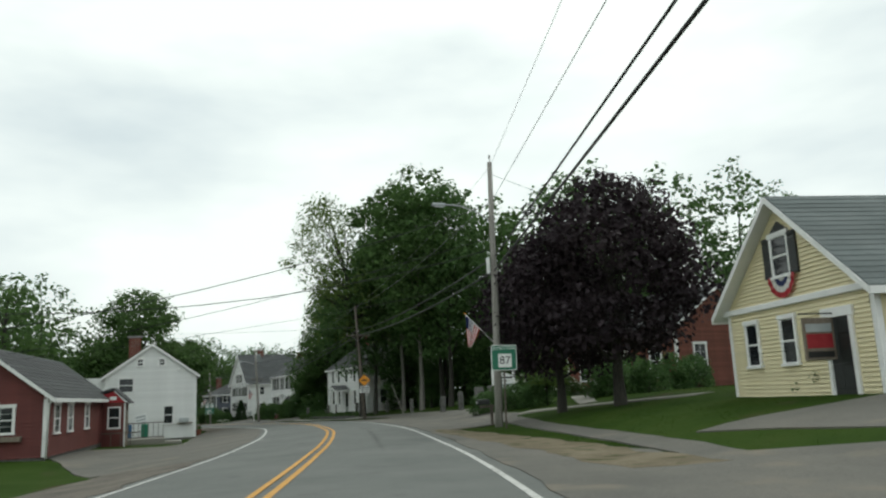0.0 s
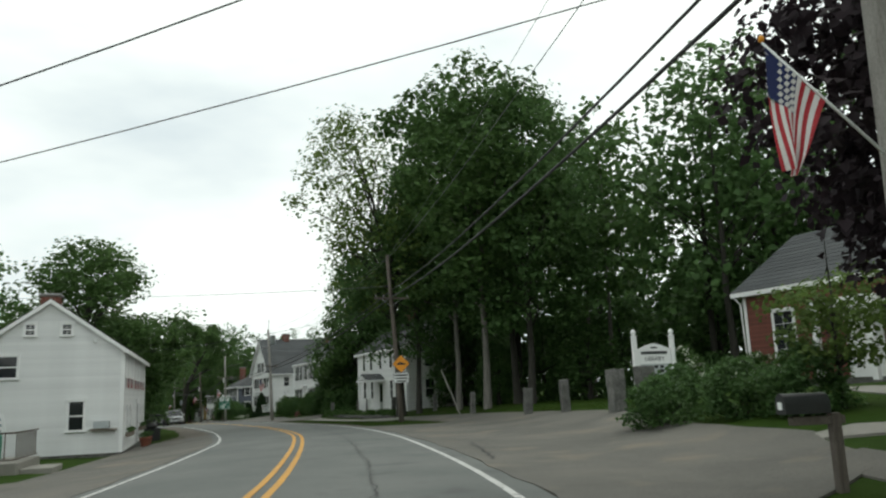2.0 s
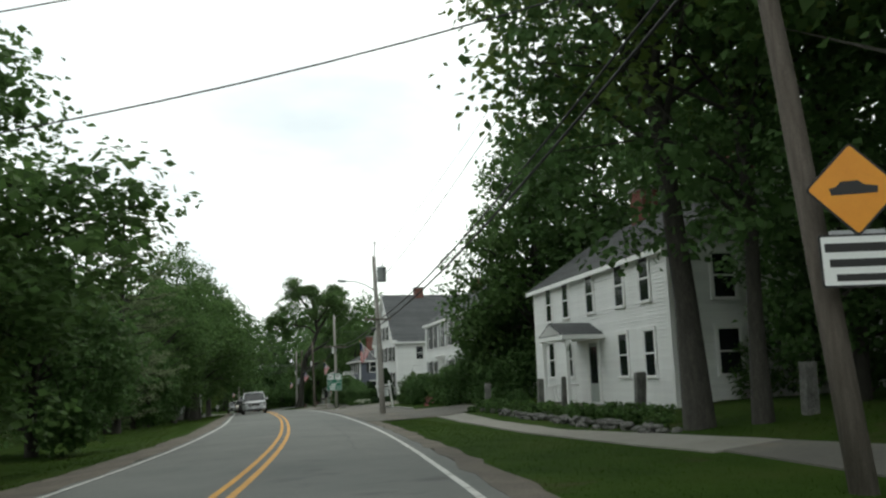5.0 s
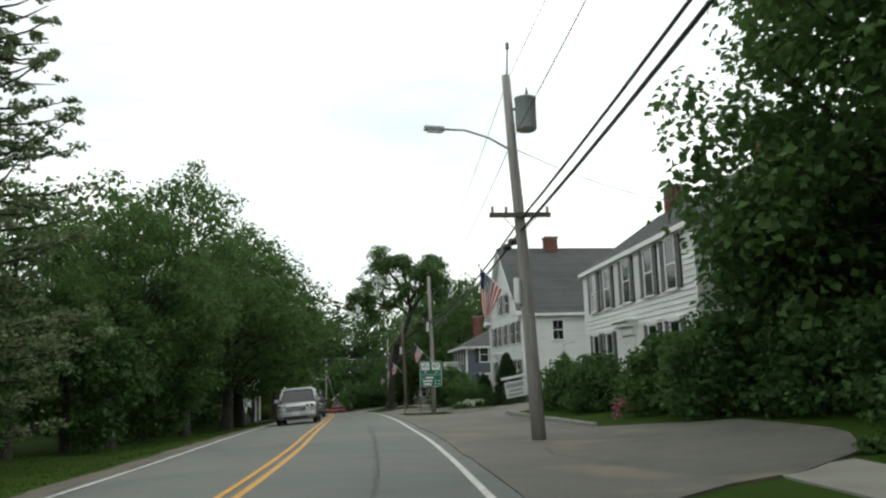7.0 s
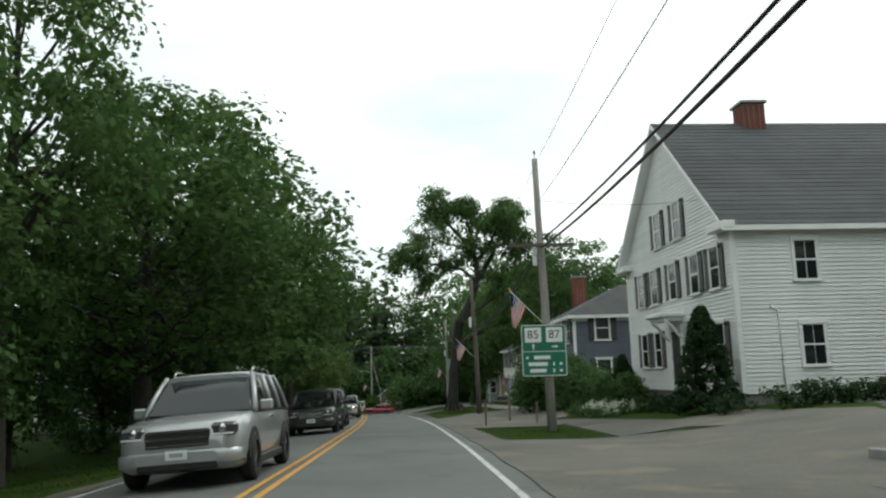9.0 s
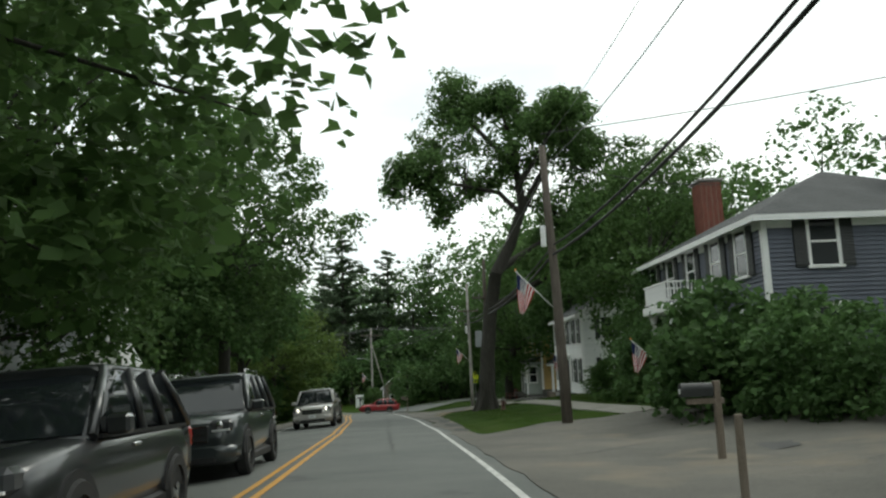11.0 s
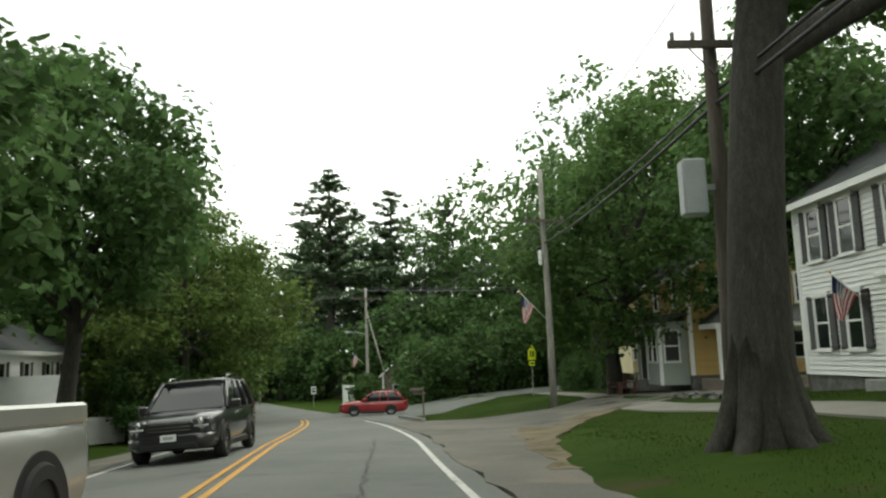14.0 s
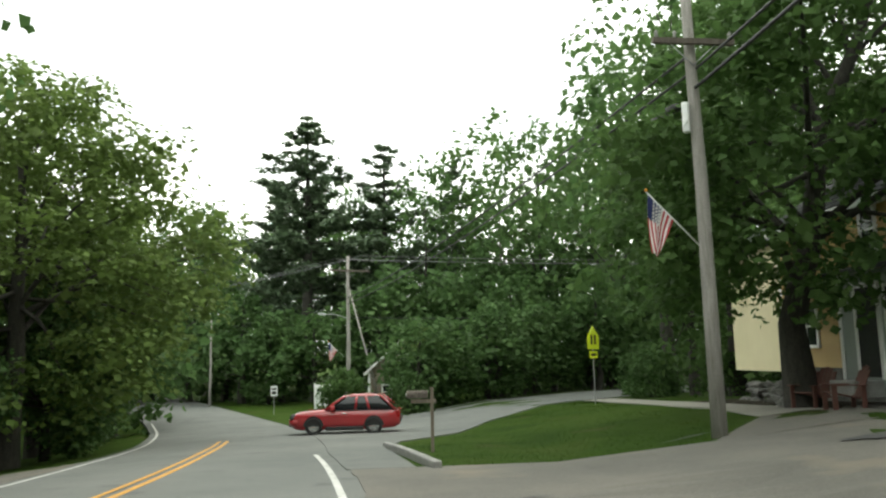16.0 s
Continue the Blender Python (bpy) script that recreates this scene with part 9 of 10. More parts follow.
# ---------------------------------------------------------------- shrubs and hedges
shrub = build_shrub("shrub", "dense rounded dark green shrub", 1.5, 2.2, M["leaf_dark"], 201, 80, 36, 0.155)
bright = build_shrub("shrub", "rounded mid-green shrub with pale new leaves", 1.5, 2.4, M["leaf"], 211, 80, 36, 0.155)
cone = build_shrub("shrub", "clipped dark green conical yew", 0.95, 2.6, M["yew"], 221, 330, 64, 0.06, shape="cone")
bloom = build_shrub("shrub", "green bush with white blossom", 1.3, 1.8, M["leaf"], 231, 60, 60, 0.12, bloom=M["blossom"])
placed = set()


def shrub_at(ob, s, d, scale, turn=0.0, wide=None):
    x, y = place(s, d)
    first = ob.name not in placed
    placed.add(ob.name)
    return stand(ob, x, y, scale, turn, wide, first=first)


for row in ((shrub, 106.5, 10.2, 1.1, 0), (shrub, 109.5, 9.4, 1.15, 50), (bright, 113.5, 9.4, 1.0, 10), (shrub, 116.0, 9.6, 0.8, 100), (bright, 111.2, 9.8, 1.15, 200), (shrub, 119.0, 9.0, 0.95, 30), (shrub, 121.5, 9.2, 0.95, 80), (bright, 124.5, 9.0, 0.9, 150), (shrub, 126.2, 9.3, 0.75, 20),
            (shrub, 104.0, 11.0, 1.2, 70), (shrub, 101.0, 13.0, 1.0, 40), (shrub, 157.0, 9.6, 1.0, 20), (shrub, 159.5, 9.8, 1.25, 110), (shrub, 161.5, 10.0, 1.2, 60), (shrub, 155.0, 9.8, 0.8, 10), (shrub, 162.5, 8.9, 1.55, 200), (shrub, 165.0, 9.6, 1.3, 250), (shrub, 171.0, 10.2, 1.35, 90), (shrub, 173.0, 10.6, 1.2, 150),
            (shrub, 150.0, 9.6, 0.7, 0), (shrub, 152.5, 10.0, 0.8, 60), (bright, 181.0, 10.8, 0.7, 0, 0.9), (bright, 183.0, 11.0, 0.6, 70), (bright, 179.5, 11.6, 0.65, 140), 
            (shrub, 41.2, 6.9, 0.5, 0, 0.6), (shrub, 42.4, 8.0, 0.55, 60, 0.7), (shrub, 40.0, 8.2, 0.55, 200, 0.7), (shrub, 38.4, 8.8, 0.6, 100, 0.7), (shrub, 37.0, 12.2, 0.85, 20), (shrub, 39.0, 13.4, 0.95, 90), (shrub, 40.5, 15.2, 0.9, 160), (shrub, 39.5, 17.0, 0.85, 220), (shrub, 36.5, 14.0, 0.7, 60), (bloom, 54.0, 14.2, 1.1, 0), (bloom, 51.5, 16.0, 0.8, 50), (shrub, 40.5, 19.0, 0.8, 0), (shrub, 44.0, 20.5, 0.9, 40), (bright, 36.0, 24.0, 0.7, 0), (shrub, 30.0, 19.5, 0.6, 20), (bright, 33.0, 18.0, 0.55, 60), (shrub, 96.0, 8.4, 0.4, 60),
            (shrub, 60.0, 20.0, 0.9, 10), (shrub, 66.0, 18.0, 0.8, 80), (shrub, 72.0, 17.0, 0.8, 140), (shrub, 79.0, 15.0, 0.9, 200), (bright, 85.0, 13.5, 0.9, 20), (shrub, 228.0, 16.0, 1.0, 0), (shrub, 231.5, 18.5, 1.2, 70), (bright, 224.5, 17.5, 1.0, 120),
            (shrub, 222.0, 19.5, 1.3, 60), (shrub, 234.5, 5.5, 1.0, 0), (bright, 237.5, 9.0, 1.3, 60), (bright, 236.0, 2.5, 1.1, 100), (shrub, 76.0, -11.8, 0.8, 30), (shrub, 80.0, -12.5, 1.0, 90)):
    shrub_at(*row)
for row in ((cone, 142.0, 9.9, 1.36, 0, 1.3), (cone, 151.3, 9.9, 0.95, 90), (cone, 153.0, 10.6, 0.8, 40), (cone, 12.0, 16.5, 0.3, 0)):
    shrub_at(*row)


def hedge(label, s0, s1, d0, d1, tall, material, seed, count, size=0.09):
    rng = np.random.default_rng(seed)
    root = thing("hedge", label, "hedge")
    pts = [tuple(spot(rng.uniform(s0, s1), rng.uniform(d0, d1), rng.uniform(0.08, tall))) for _ in range(count)]
    part("foliage", leaf_mesh("foliage", pts, 0.22, 42, size, material, seed), None, root)


hedge("low clipped hedge along the white house", 138.4, 139.6, 10.6, 24.0, 0.62, M["yew"], 301, 260)
hedge("low dark hedge before the gabled house", 139.5, 150.5, 9.3, 10.4, 0.55, M["yew"], 302, 120)
hedge("bed of low white flowers beside the walk", 147.5, 153.0, 7.9, 9.4, 0.5, M["blossom"], 303, 70, 0.07)
hedge("low green planting under the white flowers", 147.0, 153.5, 7.7, 9.6, 0.35, M["leaf"], 304, 80)
hedge("rough green planting before the blue house", 165.5, 176.5, 8.6, 10.4, 0.4, M["leaf"], 305, 170, 0.11)
hedge("weedy green planting on the stone wall", 79.0, 101.2, 7.3, 8.4, 0.45, M["leaf"], 306, 150, 0.12)
hedge("low planting round the hall", 19.0, 21.0, 11.0, 13.5, 0.5, M["leaf_dark"], 307, 30)
hedge("pink roses beside the forecourt", 113.4, 114.6, 7.6, 8.4, 0.6, stuff("pink_rose_petals", [(0.45, 0.1, 0.16), (0.55, 0.16, 0.22)], 4, 0.7, fine=0.0, per_island=0.2, through_light=0.2), 308, 5, 0.07)

# ---------------------------------------------------------------- hydrant, garden chairs and small boards
M["hydrant_red"] = stuff("faded_red_hydrant_paint", [(0.085, 0.034, 0.026), (0.125, 0.05, 0.038)], 6, 0.6, 0.2, 50, 0.2)


def fire_hydrant(x, y):
    root = thing("fire_hydrant", "faded red fire hydrant with a pale cap on the lawn", "hydrant", Matrix.Translation((x, y, gz(x, y))) @ Matrix.Diagonal((0.85, 0.85, 0.85, 1)))
    part("barrel", lathed(((0.17, -0.1), (0.17, 0.04), (0.11, 0.06), (0.105, 0.46), (0.14, 0.48), (0.14, 0.53), (0.12, 0.54)), 16), M["hydrant_red"], root)
    part("bonnet", lathed(((0.13, 0.54), (0.12, 0.62), (0.07, 0.69), (0.03, 0.71), (0.03, 0.77), (0.01, 0.77)), 16), M["stone"], root, "dull grey domed bonnet")
    for k in range(3):
        ob = part("outlet", lathed(((0.055, 0.08), (0.055, 0.15), (0.07, 0.15), (0.07, 0.2), (0.02, 0.22)), 12), M["hydrant_red"], root)
        ob.matrix_basis = pose(0, 0, 0.4, 90, 0, 28.5 + 90 * k)


def garden_chair(x, y, yaw, z):
    root = thing("garden_chair", "dark red slatted wooden garden chair", "chair", Matrix.Translation((x, y, z)) @ pose(0, 0, 0, 0, 0, yaw), "garden chairs")
    for k in range(5):
        q = part("back_slat", boxed(-0.055, 0.055, -0.012, 0.012, 0, 0.82 - 0.03 * abs(k - 2) ** 2, bevel=0.006), M["hydrant_red"], root)
        q.matrix_basis = pose(-0.26 + 0.13 * k, 0.26, 0.26, -24)
    for k in range(5):
        q = part("seat_slat", boxed(-0.3, 0.3, -0.05, 0.05, -0.012, 0.012), M["hydrant_red"], root)
        q.matrix_basis = pose(0, -0.26 + 0.115 * k, 0.4 - 0.028 * k, -12)
    for sx in (-0.34, 0.34):
        part("arm", boxed(sx - 0.07, sx + 0.07, -0.36, 0.42, 0.56, 0.585, bevel=0.006), M["hydrant_red"], root)
        part("leg", boxed(sx - 0.02, sx + 0.02, -0.33, -0.22, -0.02, 0.56), M["hydrant_red"], root)
        part("leg", boxed(sx - 0.02, sx + 0.02, 0.3, 0.4, -0.02, 0.56), M["hydrant_red"], root)


def small_boards():
    x, y = -102.6, 221.2
    root = thing("notice_board", "white painted board with dark markings beside the pole", "sign", Matrix.Translation((x, y, gz(x, y))) @ pose(0, 0, 0, 0, 0, 32))
    bd = part("board", boxed(-0.55, 0.55, -0.03, 0.03, 0.2, 1.8, bevel=0.01), M["sign_white"], root)
    bars(bd, [(-0.35, 0.4, 1.35, 1.55), (-0.1, 0.25, 0.95, 1.3), (-0.05, 0.1, 0.4, 0.9)], M["shutter"], -0.031)
    for sx in (-0.5, 0.5):
        part("post", boxed(sx - 0.04, sx + 0.04, 0.03, 0.1, -0.2, 1.9), M["trim"], root)
    x, y = -104.6, 218.6
    root = thing("road_sign", "small white rectangular road sign on a thin post", "sign", Matrix.Translation((x, y, gz(x, y))) @ pose(0, 0, 0, 0, 0, 32))
    pl = plate(root, "plate", 0.5, 0.72, M["sign_white"], M["sign_black"], pose(0, 0, 1.5), 0.03)
    bars(pl, [(-0.14, 0.14, 0.08, 0.2), (-0.14, 0.14, -0.2, -0.02)], M["sign_black"], -0.018)
    part("post", boxed(-0.025, 0.025, 0.014, 0.04, -0.2, 1.85), M["zinc"], root)


fire_hydrant(-60.9, 170.6)
for lx, ly, turn in ((-2.45, 3.5, 20), (-2.4, 2.2, -10)):
    q = Matrix.Translation((-68.05, 197.0, 0)) @ pose(0, 0, 0, 0, 0, 28.5) @ Vector((lx, ly, 0))
    garden_chair(q.x, q.y, 28.5 - 90 + turn, gz(q.x, q.y))
small_boards()

# ---------------------------------------------------------------- vehicles
def wheel(parent, x, y, r, w, rim):
    """A wheel with tyre, rim and spokes; its axle lies across the car (x)."""
    s = 1 if x > 0 else -1
    prof = ((r * 0.62, -w / 2), (r * 0.9, -w / 2), (r, -w * 0.32), (r, w * 0.32), (r * 0.9, w / 2), (r * 0.62, w / 2))
    bm = bmesh.new()
    n = 24
    rings = [[bm.verts.new((a, q * math.cos(2 * math.pi * k / n), q * math.sin(2 * math.pi * k / n))) for k in range(n)] for q, a in prof]
    for i in range(len(rings)):
        a, b = rings[i], rings[(i + 1) % len(rings)]
        for k in range(n):
            bm.faces.new((a[k], a[(k + 1) % n], b[(k + 1) % n], b[k]))
    bmesh.ops.recalc_face_normals(bm, faces=bm.faces)
    ob = part("wheel", bm, M["tyre"], parent)
    ob.matrix_basis = pose(x, y, r)
    bm = bmesh.new()
    face = s * w * 0.36
    for k in range(5):
        a = 2 * math.pi * k / 5
        c, sn = math.cos(a), math.sin(a)
        pts = [(face, -sn * 0.05 + c * 0.05, c * 0.05 + sn * 0.05), (face, sn * 0.05 + c * 0.05, -c * 0.05 + sn * 0.05), (face, sn * 0.07 + c * r * 0.62, -c * 0.07 + sn * r * 0.62), (face, -sn * 0.07 + c * r * 0.62, c * 0.07 + sn * r * 0.62)]
        v = [bm.verts.new(p) for p in pts] + [bm.verts.new((p[0] - s * 0.04, p[1], p[2])) for p in pts]
        for f in ((0, 1, 2, 3), (7, 6, 5, 4), (0, 4, 5, 1), (1, 5, 6, 2), (2, 6, 7, 3), (3, 7, 4, 0)):
            bm.faces.new([v[i] for i in f])
    m = 24
    for q0, q1, dx in ((r * 0.54, r * 0.64, 0.0), (0.0, r * 0.12, 0.015)):
        a = [bm.verts.new((face + s * dx, q1 * math.cos(2 * math.pi * k / m), q1 * math.sin(2 * math.pi * k / m))) for k in range(m)]
        if q0:
            b = [bm.verts.new((face + s * dx, q0 * math.cos(2 * math.pi * k / m), q0 * math.sin(2 * math.pi * k / m))) for k in range(m)]
            for k in range(m):
                bm.faces.new((a[k], a[(k + 1) % m], b[(k + 1) % m], b[k]))
        else:
            bm.faces.new(a)
    bmesh.ops.recalc_face_normals(bm, faces=bm.faces)
    part("rim", bm, rim, ob)
    bm = bmesh.new()
    bm.faces.new([bm.verts.new((s * w * 0.2, r * 0.62 * math.cos(2 * math.pi * k / n), r * 0.62 * math.sin(2 * math.pi * k / n))) for k in range(n)])
    part("brake_cover", bm, M["plastic"], ob)


def loft(stations, ring):
    """Skin over rings, one per station; ring(station) gives half a section from bottom to top, mirrored in x."""
    bm = bmesh.new()
    rows = []
    for st in stations:
        half = ring(st)
        pts = half + [(-x, y, z) for x, y, z in half[::-1]]
        rows.append([bm.verts.new(p) for p in pts])
    n = len(rows[0])
    for a, b in zip(rows, rows[1:]):
        for i in range(n):
            f = bm.faces.new((a[i], a[(i + 1) % n], b[(i + 1) % n], b[i]))
            f.smooth = True
    bm.faces.new(rows[0][::-1])
    bm.faces.new(rows[-1])
    bmesh.ops.recalc_face_normals(bm, faces=bm.faces)
    return bm


def build_car(name, label, paint, L=4.7, W=1.9, tall=1.75, belt=1.08, hood=1.02, clear=0.24, wheel_r=0.37, kind="suv", lights_on=False, rails=True, grille="plastic"):
    """Front towards -y, rear towards +y, wheels on the ground at z 0."""
    root = thing(name, label, "car")
    hw = W / 2
    f, r = -L / 2, L / 2
    # lower body: y, bottom, top, half width
    nose = [(f, 0.44, 0.72, hw * 0.68), (f + 0.03, 0.36, hood - 0.2, hw * 0.78), (f + 0.1, 0.3, hood - 0.12, hw * 0.86), (f + 0.22, clear + 0.03, hood - 0.07, hw * 0.93), (f + 0.45, clear, hood - 0.02, hw * 0.98), (f + 0.85, clear, hood + 0.02, hw), (f + 1.15, clear, hood + 0.04, hw)]
    if kind == "pickup":
        mid = [(f + 1.45, clear, belt, hw), (0.75, clear, belt, hw), (0.85, clear, belt + 0.02, hw), (r - 0.1, clear + 0.1, belt + 0.02, hw), (r, clear + 0.18, belt, hw * 0.97)]
    else:
        mid = [(f + 1.45, clear, belt, hw), (r - 0.8, clear, belt + 0.03, hw), (r - 0.2, clear + 0.06, belt + 0.02, hw * 0.97), (r, clear + 0.16, belt - 0.1, hw * 0.9)]

    def ring(st):
        y, z0, z1, w = st
        h = z1 - z0
        return [(w * 0.82, y, z0), (w * 0.95, y, z0 + 0.06), (w, y, z0 + h * 0.35), (w, y, z0 + h * 0.62), (w * 0.975, y, z1 - 0.08), (w * 0.9, y, z1 - 0.015), (w * 0.45, y, z1 + 0.015)]

    body = part("body", loft(nose + mid, ring), paint, root)
    # cabin: glass core with painted roof and pillars
    if kind == "pickup":
        cab = [(f + 1.35, 0.0), (f + 2.05, 1.0), (0.45, 1.0), (0.8, 0.0)]
    else:
        cab = [(f + 1.3, 0.0), (f + 2.05, 0.93), (f + 2.6, 1.0), (r - 0.75, 0.97), (r - 0.12, 0.0)]

    def cab_ring(st, grow=0.0):
        y, k = st
        z = belt - 0.03 + (tall - belt + 0.03) * k + (grow if k > 0.5 else 0)
        wt = hw * (0.93 - 0.17 * k)
        zb = belt - 0.04
        return [(hw * 0.93, y, zb), (hw * 0.93 + (wt - hw * 0.93) * 0.5, y, zb + (z - zb) * 0.5), (wt, y, z - 0.02 * k), (wt * 0.6, y, z + 0.015 * k)]

    part("cabin", loft(cab, cab_ring), M["glass"], root, "dark glazed cabin")

    def pane(name, a, b, c, d):
        q = [Vector(v) for v in (a, b, c, d)]
        n = (q[1] - q[0]).cross(q[3] - q[0]).normalized() * 0.006
        mid = sum(q, Vector()) / 4
        if n.dot(mid - Vector((0, 0, belt * 0.7))) < 0:
            n = -n
        bm = bmesh.new()
        top, low = [bm.verts.new(v + n + (mid - v) * 0.07) for v in q], [bm.verts.new(v - n + (mid - v) * 0.07) for v in q]
        bm.faces.new(top)
        bm.faces.new(low[::-1])
        for k in range(4):
            bm.faces.new((top[k], low[k], low[(k + 1) % 4], top[(k + 1) % 4]))
        bmesh.ops.recalc_face_normals(bm, faces=bm.faces)
        part(name, bm, M["glass"], root)

    ra, rb = cab_ring(cab[0]), cab_ring(cab[1])
    pane("windscreen", (-ra[0][0], ra[0][1], ra[0][2] + 0.03), (ra[0][0], ra[0][1], ra[0][2] + 0.03), rb[2], (-rb[2][0], rb[2][1], rb[2][2]))
    ra, rb = cab_ring(cab[-1]), cab_ring(cab[-2])
    pane("rear_window", (-ra[0][0], ra[0][1], ra[0][2] + 0.03), (ra[0][0], ra[0][1], ra[0][2] + 0.03), rb[2], (-rb[2][0], rb[2][1], rb[2][2]))
    top = [c for c in cab if c[1] > 0.5]
    rf = []
    y0, y1 = top[0][0], top[-1][0]

    def roof_ring(st):
        y, z, w = st
        return [(w, y, z - 0.07), (w * 1.005, y, z - 0.02), (w * 0.9, y, z + 0.02), (w * 0.45, y, z + 0.035)]

    wt = hw * 0.765
    part("roof", loft([(y0 - 0.06, tall - 0.05, wt * 0.97), (y0 + 0.3, tall, wt), (y1 - 0.3, tall, wt), (y1 + 0.08, tall - 0.05, wt * 0.97)], roof_ring), paint, root)
    pil = [(cab[0][0] + 0.06, y0 + 0.02), ((y0 + y1) / 2 - 0.25, (y0 + y1) / 2 - 0.2), (cab[-1][0] - 0.06, y1)]
    if kind != "pickup":
        pil.insert(2, (y1 - 0.75 + 0.35, y1 - 0.55))
    for s in (-1, 1):
        for a, b in pil:
            part("pillar", tubed([(s * hw * 0.935, a, belt - 0.02), (s * hw * 0.86, (a + b) / 2, (belt + tall) / 2), (s * wt * 1.0, b, tall - 0.03)], [0.055, 0.05, 0.045], 6), paint if a < 0 or kind != "suv" else paint, root)
        part("mirror", boxed(*sorted((s * (hw - 0.02), s * (hw + 0.2))), f + 1.55, f + 1.72, belt - 0.02, belt + 0.16, bevel=0.03), paint, root)
        if rails and kind == "suv":
            part("roof_rail", tubed([(s * wt * 0.93, y0 + 0.3, tall + 0.02), (s * wt * 0.93, y0 + 0.4, tall + 0.09), (s * wt * 0.93, y1 - 0.3, tall + 0.09), (s * wt * 0.93, y1 - 0.2, tall + 0.02)], 0.018, 6), M["chrome"], root)
        lamp = part("headlight", boxed(*sorted((s * hw * 0.5, s * hw * 0.9)), f + 0.02, f + 0.42, hood - 0.3, hood - 0.09, bevel=0.05), M["lamp_dark"], root, "clear lens over a dark lamp housing")
        part("light_strip", boxed(*sorted((s * hw * 0.54, s * hw * 0.86)), f + 0.005, f + 0.03, hood - 0.28, hood - 0.25, bevel=0.008), M["lamp_clear"], lamp)
        bulb = lathed(((0.02, 0), (0.055, 0.015), (0.075, 0.05), (0.075, 0.09)), 14)
        ob = part("bulb", bulb, M["headlight_on"] if lights_on else M["chrome"], lamp)
        ob.matrix_basis = pose(s * hw * 0.68, f + 0.0, hood - 0.18, -90)
        part("fog_lamp", boxed(*sorted((s * hw * 0.55, s * hw * 0.75)), f - 0.01, f + 0.1, 0.44, 0.52, bevel=0.02), M["lamp_clear"], root)
        part("tail_light", boxed(*sorted((s * hw * 0.72, s * hw * 0.94)), r - 0.22, r + 0.005, belt - 0.32, belt - 0.05, bevel=0.03), M["lamp_red"], root)
        part("door_handle", boxed(*sorted((s * (hw - 0.01), s * (hw + 0.035))), -0.1, 0.1, belt - 0.16, belt - 0.12, bevel=0.01), M["chrome"], root)
        part("sill", boxed(*sorted((s * hw * 0.8, s * hw * 1.005)), f + 1.35, r - 1.35, clear - 0.02, clear + 0.13, bevel=0.03), M["plastic"], root)
        for yw in (f + 0.92, r - 0.98):
            bm = bmesh.new()
            n = 20
            q = wheel_r * 1.18
            a = [bm.verts.new((s * (hw + 0.012), yw + q * math.cos(math.pi * k / n), wheel_r + q * math.sin(math.pi * k / n))) for k in range(n + 1)]
            b = [bm.verts.new((s * (hw - 0.2), yw + q * math.cos(math.pi * k / n), wheel_r + q * math.sin(math.pi * k / n))) for k in range(n + 1)]
            bm.faces.new(a)
            for k in range(n):
                bm.faces.new((a[k], a[k + 1], b[k + 1], b[k]))
            part("wheel_arch", bm, M["plastic"], root)
            wheel(root, s * (hw - 0.08), yw, wheel_r, 0.24, M["chrome"])
    part("grille", boxed(-hw * 0.5, hw * 0.5, f - 0.012, f + 0.12, 0.62, hood - 0.16, bevel=0.03), M[grille], root)
    for k in range(3):
        z = 0.66 + (hood - 0.86) * k / 2
        part("grille_bar", boxed(-hw * 0.46, hw * 0.46, f - 0.025, f + 0.02, z, z + 0.025), M["chrome"], root)
    part("bumper", loft([(f - 0.05, 0.4, 0.56, hw * 0.62), (f - 0.02, 0.36, 0.58, hw * 0.76), (f + 0.1, 0.34, 0.6, hw * 0.92), (f + 0.32, 0.34, 0.6, hw * 0.985)], lambda q: [(q[3] * 0.9, q[0], q[1]), (q[3], q[0], q[1] + 0.05), (q[3], q[0], q[2] - 0.05), (q[3] * 0.9, q[0], q[2])]), paint, root)
    part("air_dam", boxed(-hw * 0.6, hw * 0.6, f - 0.06, f + 0.1, 0.3, 0.42, bevel=0.02), M["plastic"], root)
    part("rear_bumper", boxed(-hw * 0.88, hw * 0.88, r - 0.2, r + 0.05, 0.42, 0.64, bevel=0.05), M["plastic"], root)
    pl = part("number_plate", boxed(-0.16, 0.16, f - 0.072, f - 0.055, 0.46, 0.6), M["sign_white"], root)
    part("bar", boxed(-0.1, 0.1, f - 0.076, f - 0.072, 0.5, 0.56), M["trafo"], pl)
    if kind == "pickup":
        part("bed", boxed(-hw * 0.84, hw * 0.84, 0.92, r - 0.12, belt + 0.035, belt + 0.05), M["plastic"], root, "dark open load bed")
        for sd_ in (-1, 1):
            part("bed_side", boxed(*sorted((sd_ * hw * 0.86, sd_ * hw * 0.99)), 0.86, r - 0.04, belt - 0.05, belt + 0.14, bevel=0.03), paint, root)
        part("tailgate", boxed(-hw * 0.86, hw * 0.86, r - 0.11, r - 0.03, belt - 0.3, belt + 0.13, bevel=0.02), paint, root)
        part("hood_scoop", boxed(-0.25, 0.25, f + 0.75, f + 1.25, hood + 0.02, hood + 0.1, bevel=0.03), paint, root)
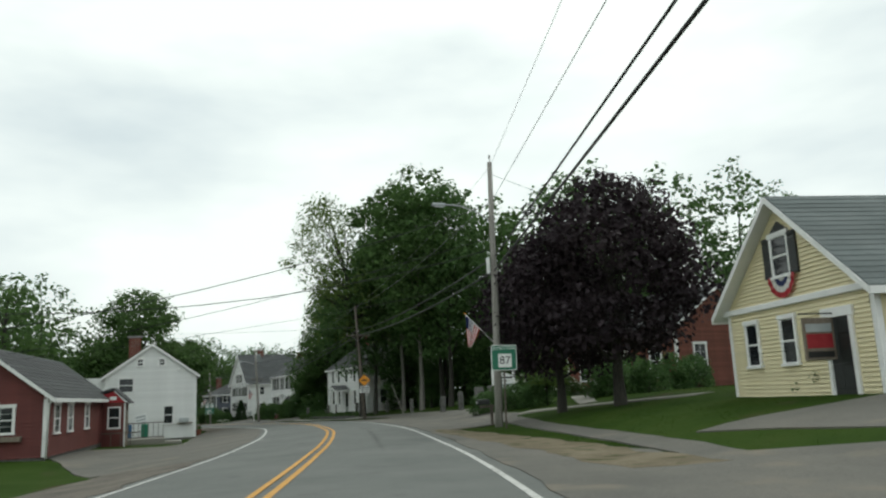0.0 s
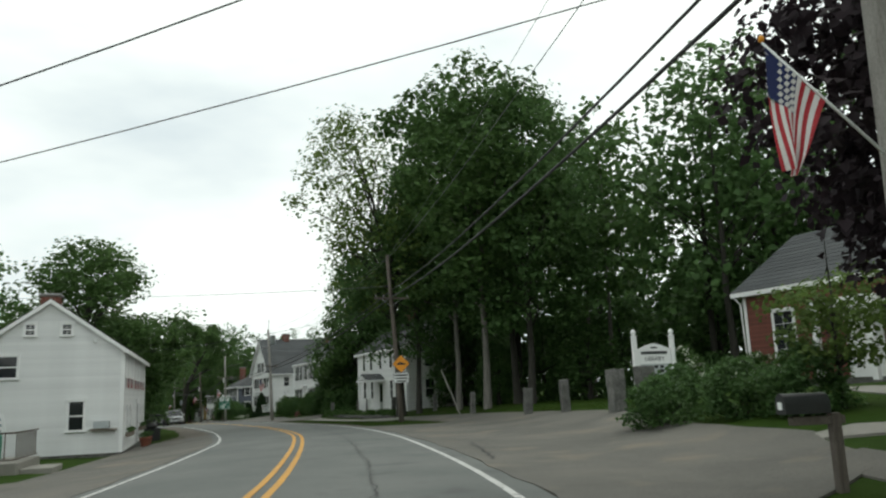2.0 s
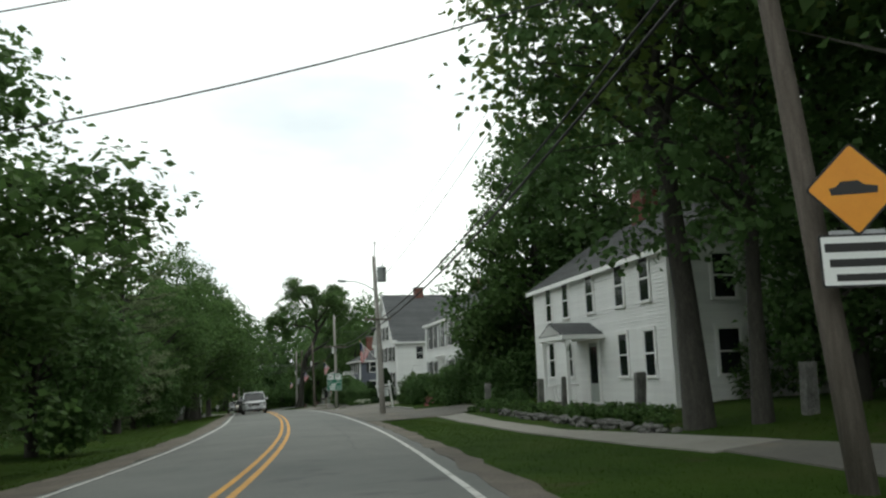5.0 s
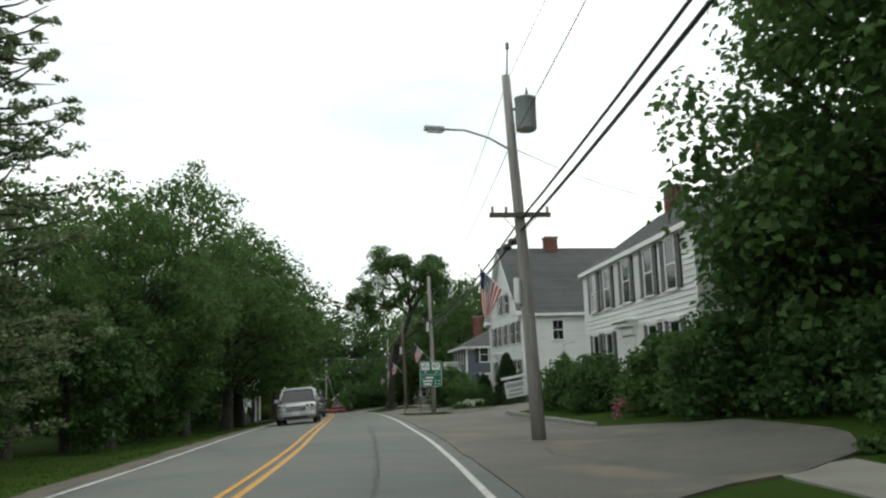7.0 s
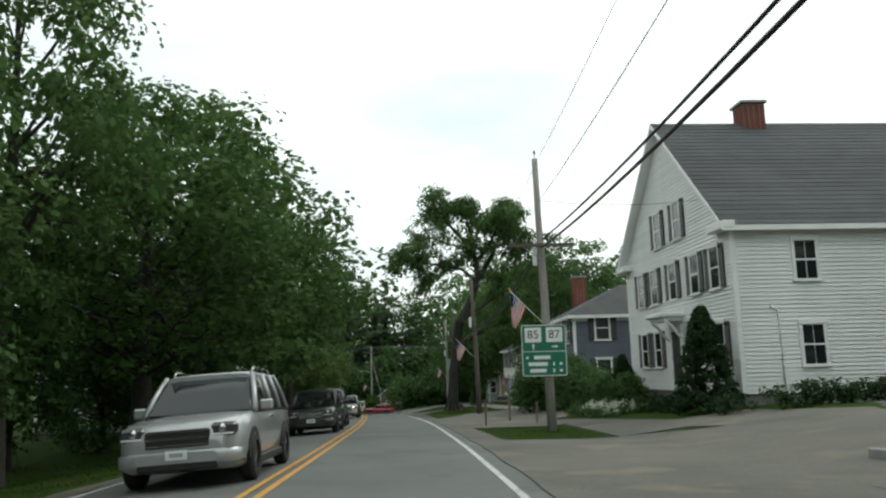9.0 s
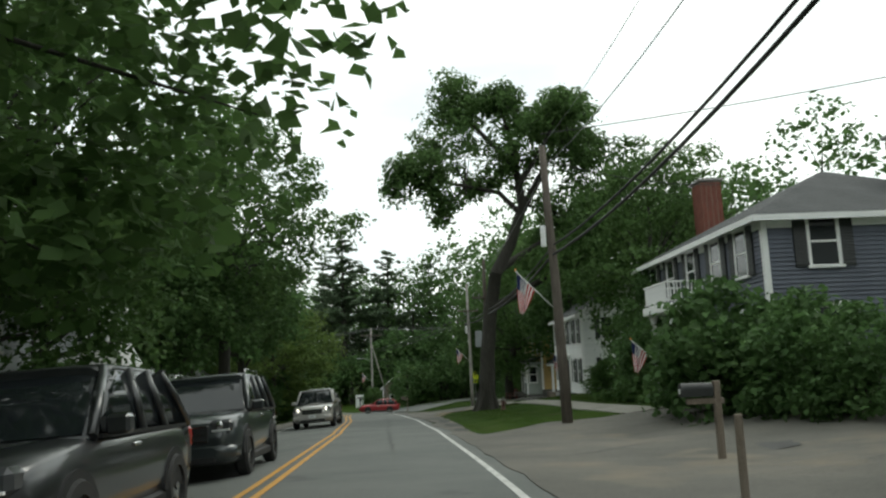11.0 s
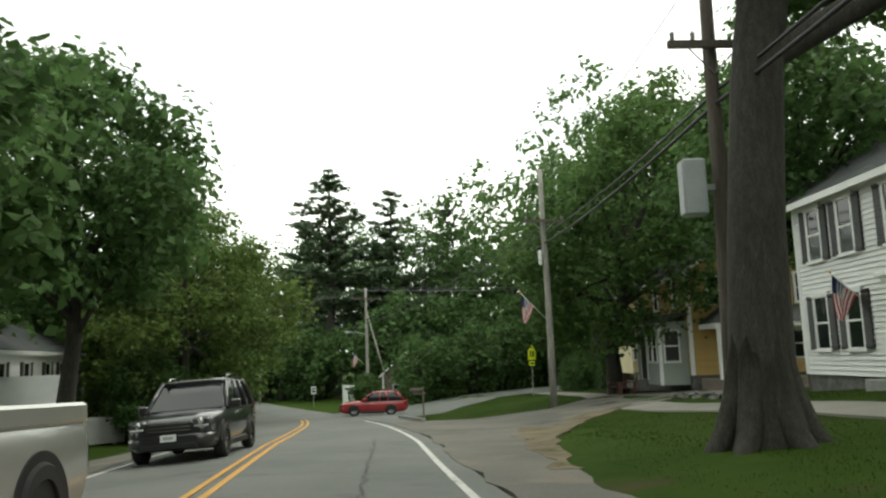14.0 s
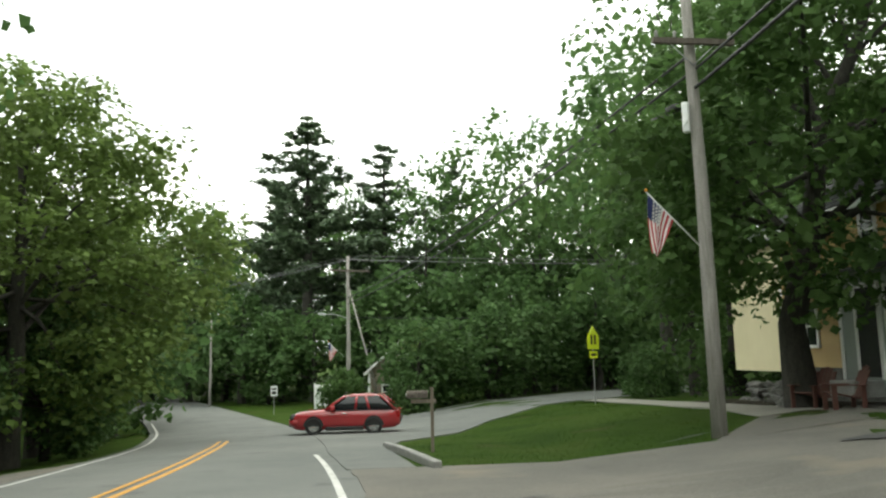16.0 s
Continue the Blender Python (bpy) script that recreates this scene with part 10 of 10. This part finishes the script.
    for z0 in (belt - 0.02,):
        for s in (-1, 1):
            part("window_trim", boxed(*sorted((s * hw * 0.93, s * hw * 0.985)), f + 1.5, (0.8 if kind == "pickup" else r - 0.4), z0 - 0.02, z0 + 0.02), M["plastic"], root)
    return root


def park(ob, s, d, turn):
    """Set a car on the road; turn 0 faces the camera's start."""
    x, y = place(s, d)
    a, b = place(s - 1, d), place(s + 1, d)
    za, zb = height(s - 1.3, d), height(s + 1.3, d)
    roll = math.degrees(math.atan2(height(s, d + 0.7) - height(s, d - 0.7), 1.4))
    ob.matrix_world = Matrix.Translation((x, y, height(s, d) + 0.022)) @ pose(0, 0, 0, 0, 0, heading(s)) @ pose(0, 0, 0, math.degrees(math.atan2(zb - za, 2.6)), -roll, turn)


park(build_car("suv", "silver SUV with roof rails facing the camera", M["silver"], 5.0, 1.98, 1.8, 1.12, 1.06, wheel_r=0.39), 131.4, -3.5, 0)
park(build_car("suv", "black SUV with a pale windscreen reflection", M["car_black"], 4.6, 1.88, 1.72, 1.06, 1.0, rails=False), 149.6, -3.6, 0)
park(build_car("suv", "dark green off-road SUV with roof rack", M["car_dark"], 4.8, 1.93, 1.85, 1.15, 1.1, wheel_r=0.41), 157.6, -3.75, 0)
park(build_car("pickup_truck", "pewter pickup truck with lit headlights", M["pewter"], 5.3, 1.86, 1.74, 1.1, 1.02, wheel_r=0.4, kind="pickup", lights_on=True), 180.2, -3.9, 0)
park(build_car("suv", "black SUV on the far lane", M["car_black"], 4.6, 1.88, 1.72, 1.06, 1.0, rails=True), 194.2, -4.9, 0)
park(build_car("car", "pale silver car parked beside the white house", M["silver"], 4.4, 1.75, 1.45, 0.92, 0.86, clear=0.18, wheel_r=0.32, rails=False), 199.0, -20.4, 82)
red = build_car("car", "red low hatchback waiting at the junction", M["car_red"], 4.15, 1.76, 1.44, 0.92, 0.86, clear=0.18, wheel_r=0.32, rails=False)
red.matrix_world = Matrix.Translation((-88.3, 202.9, gz(-88.3, 202.9) + 0.03)) @ pose(0, 0, 0, 0, 0, -62)
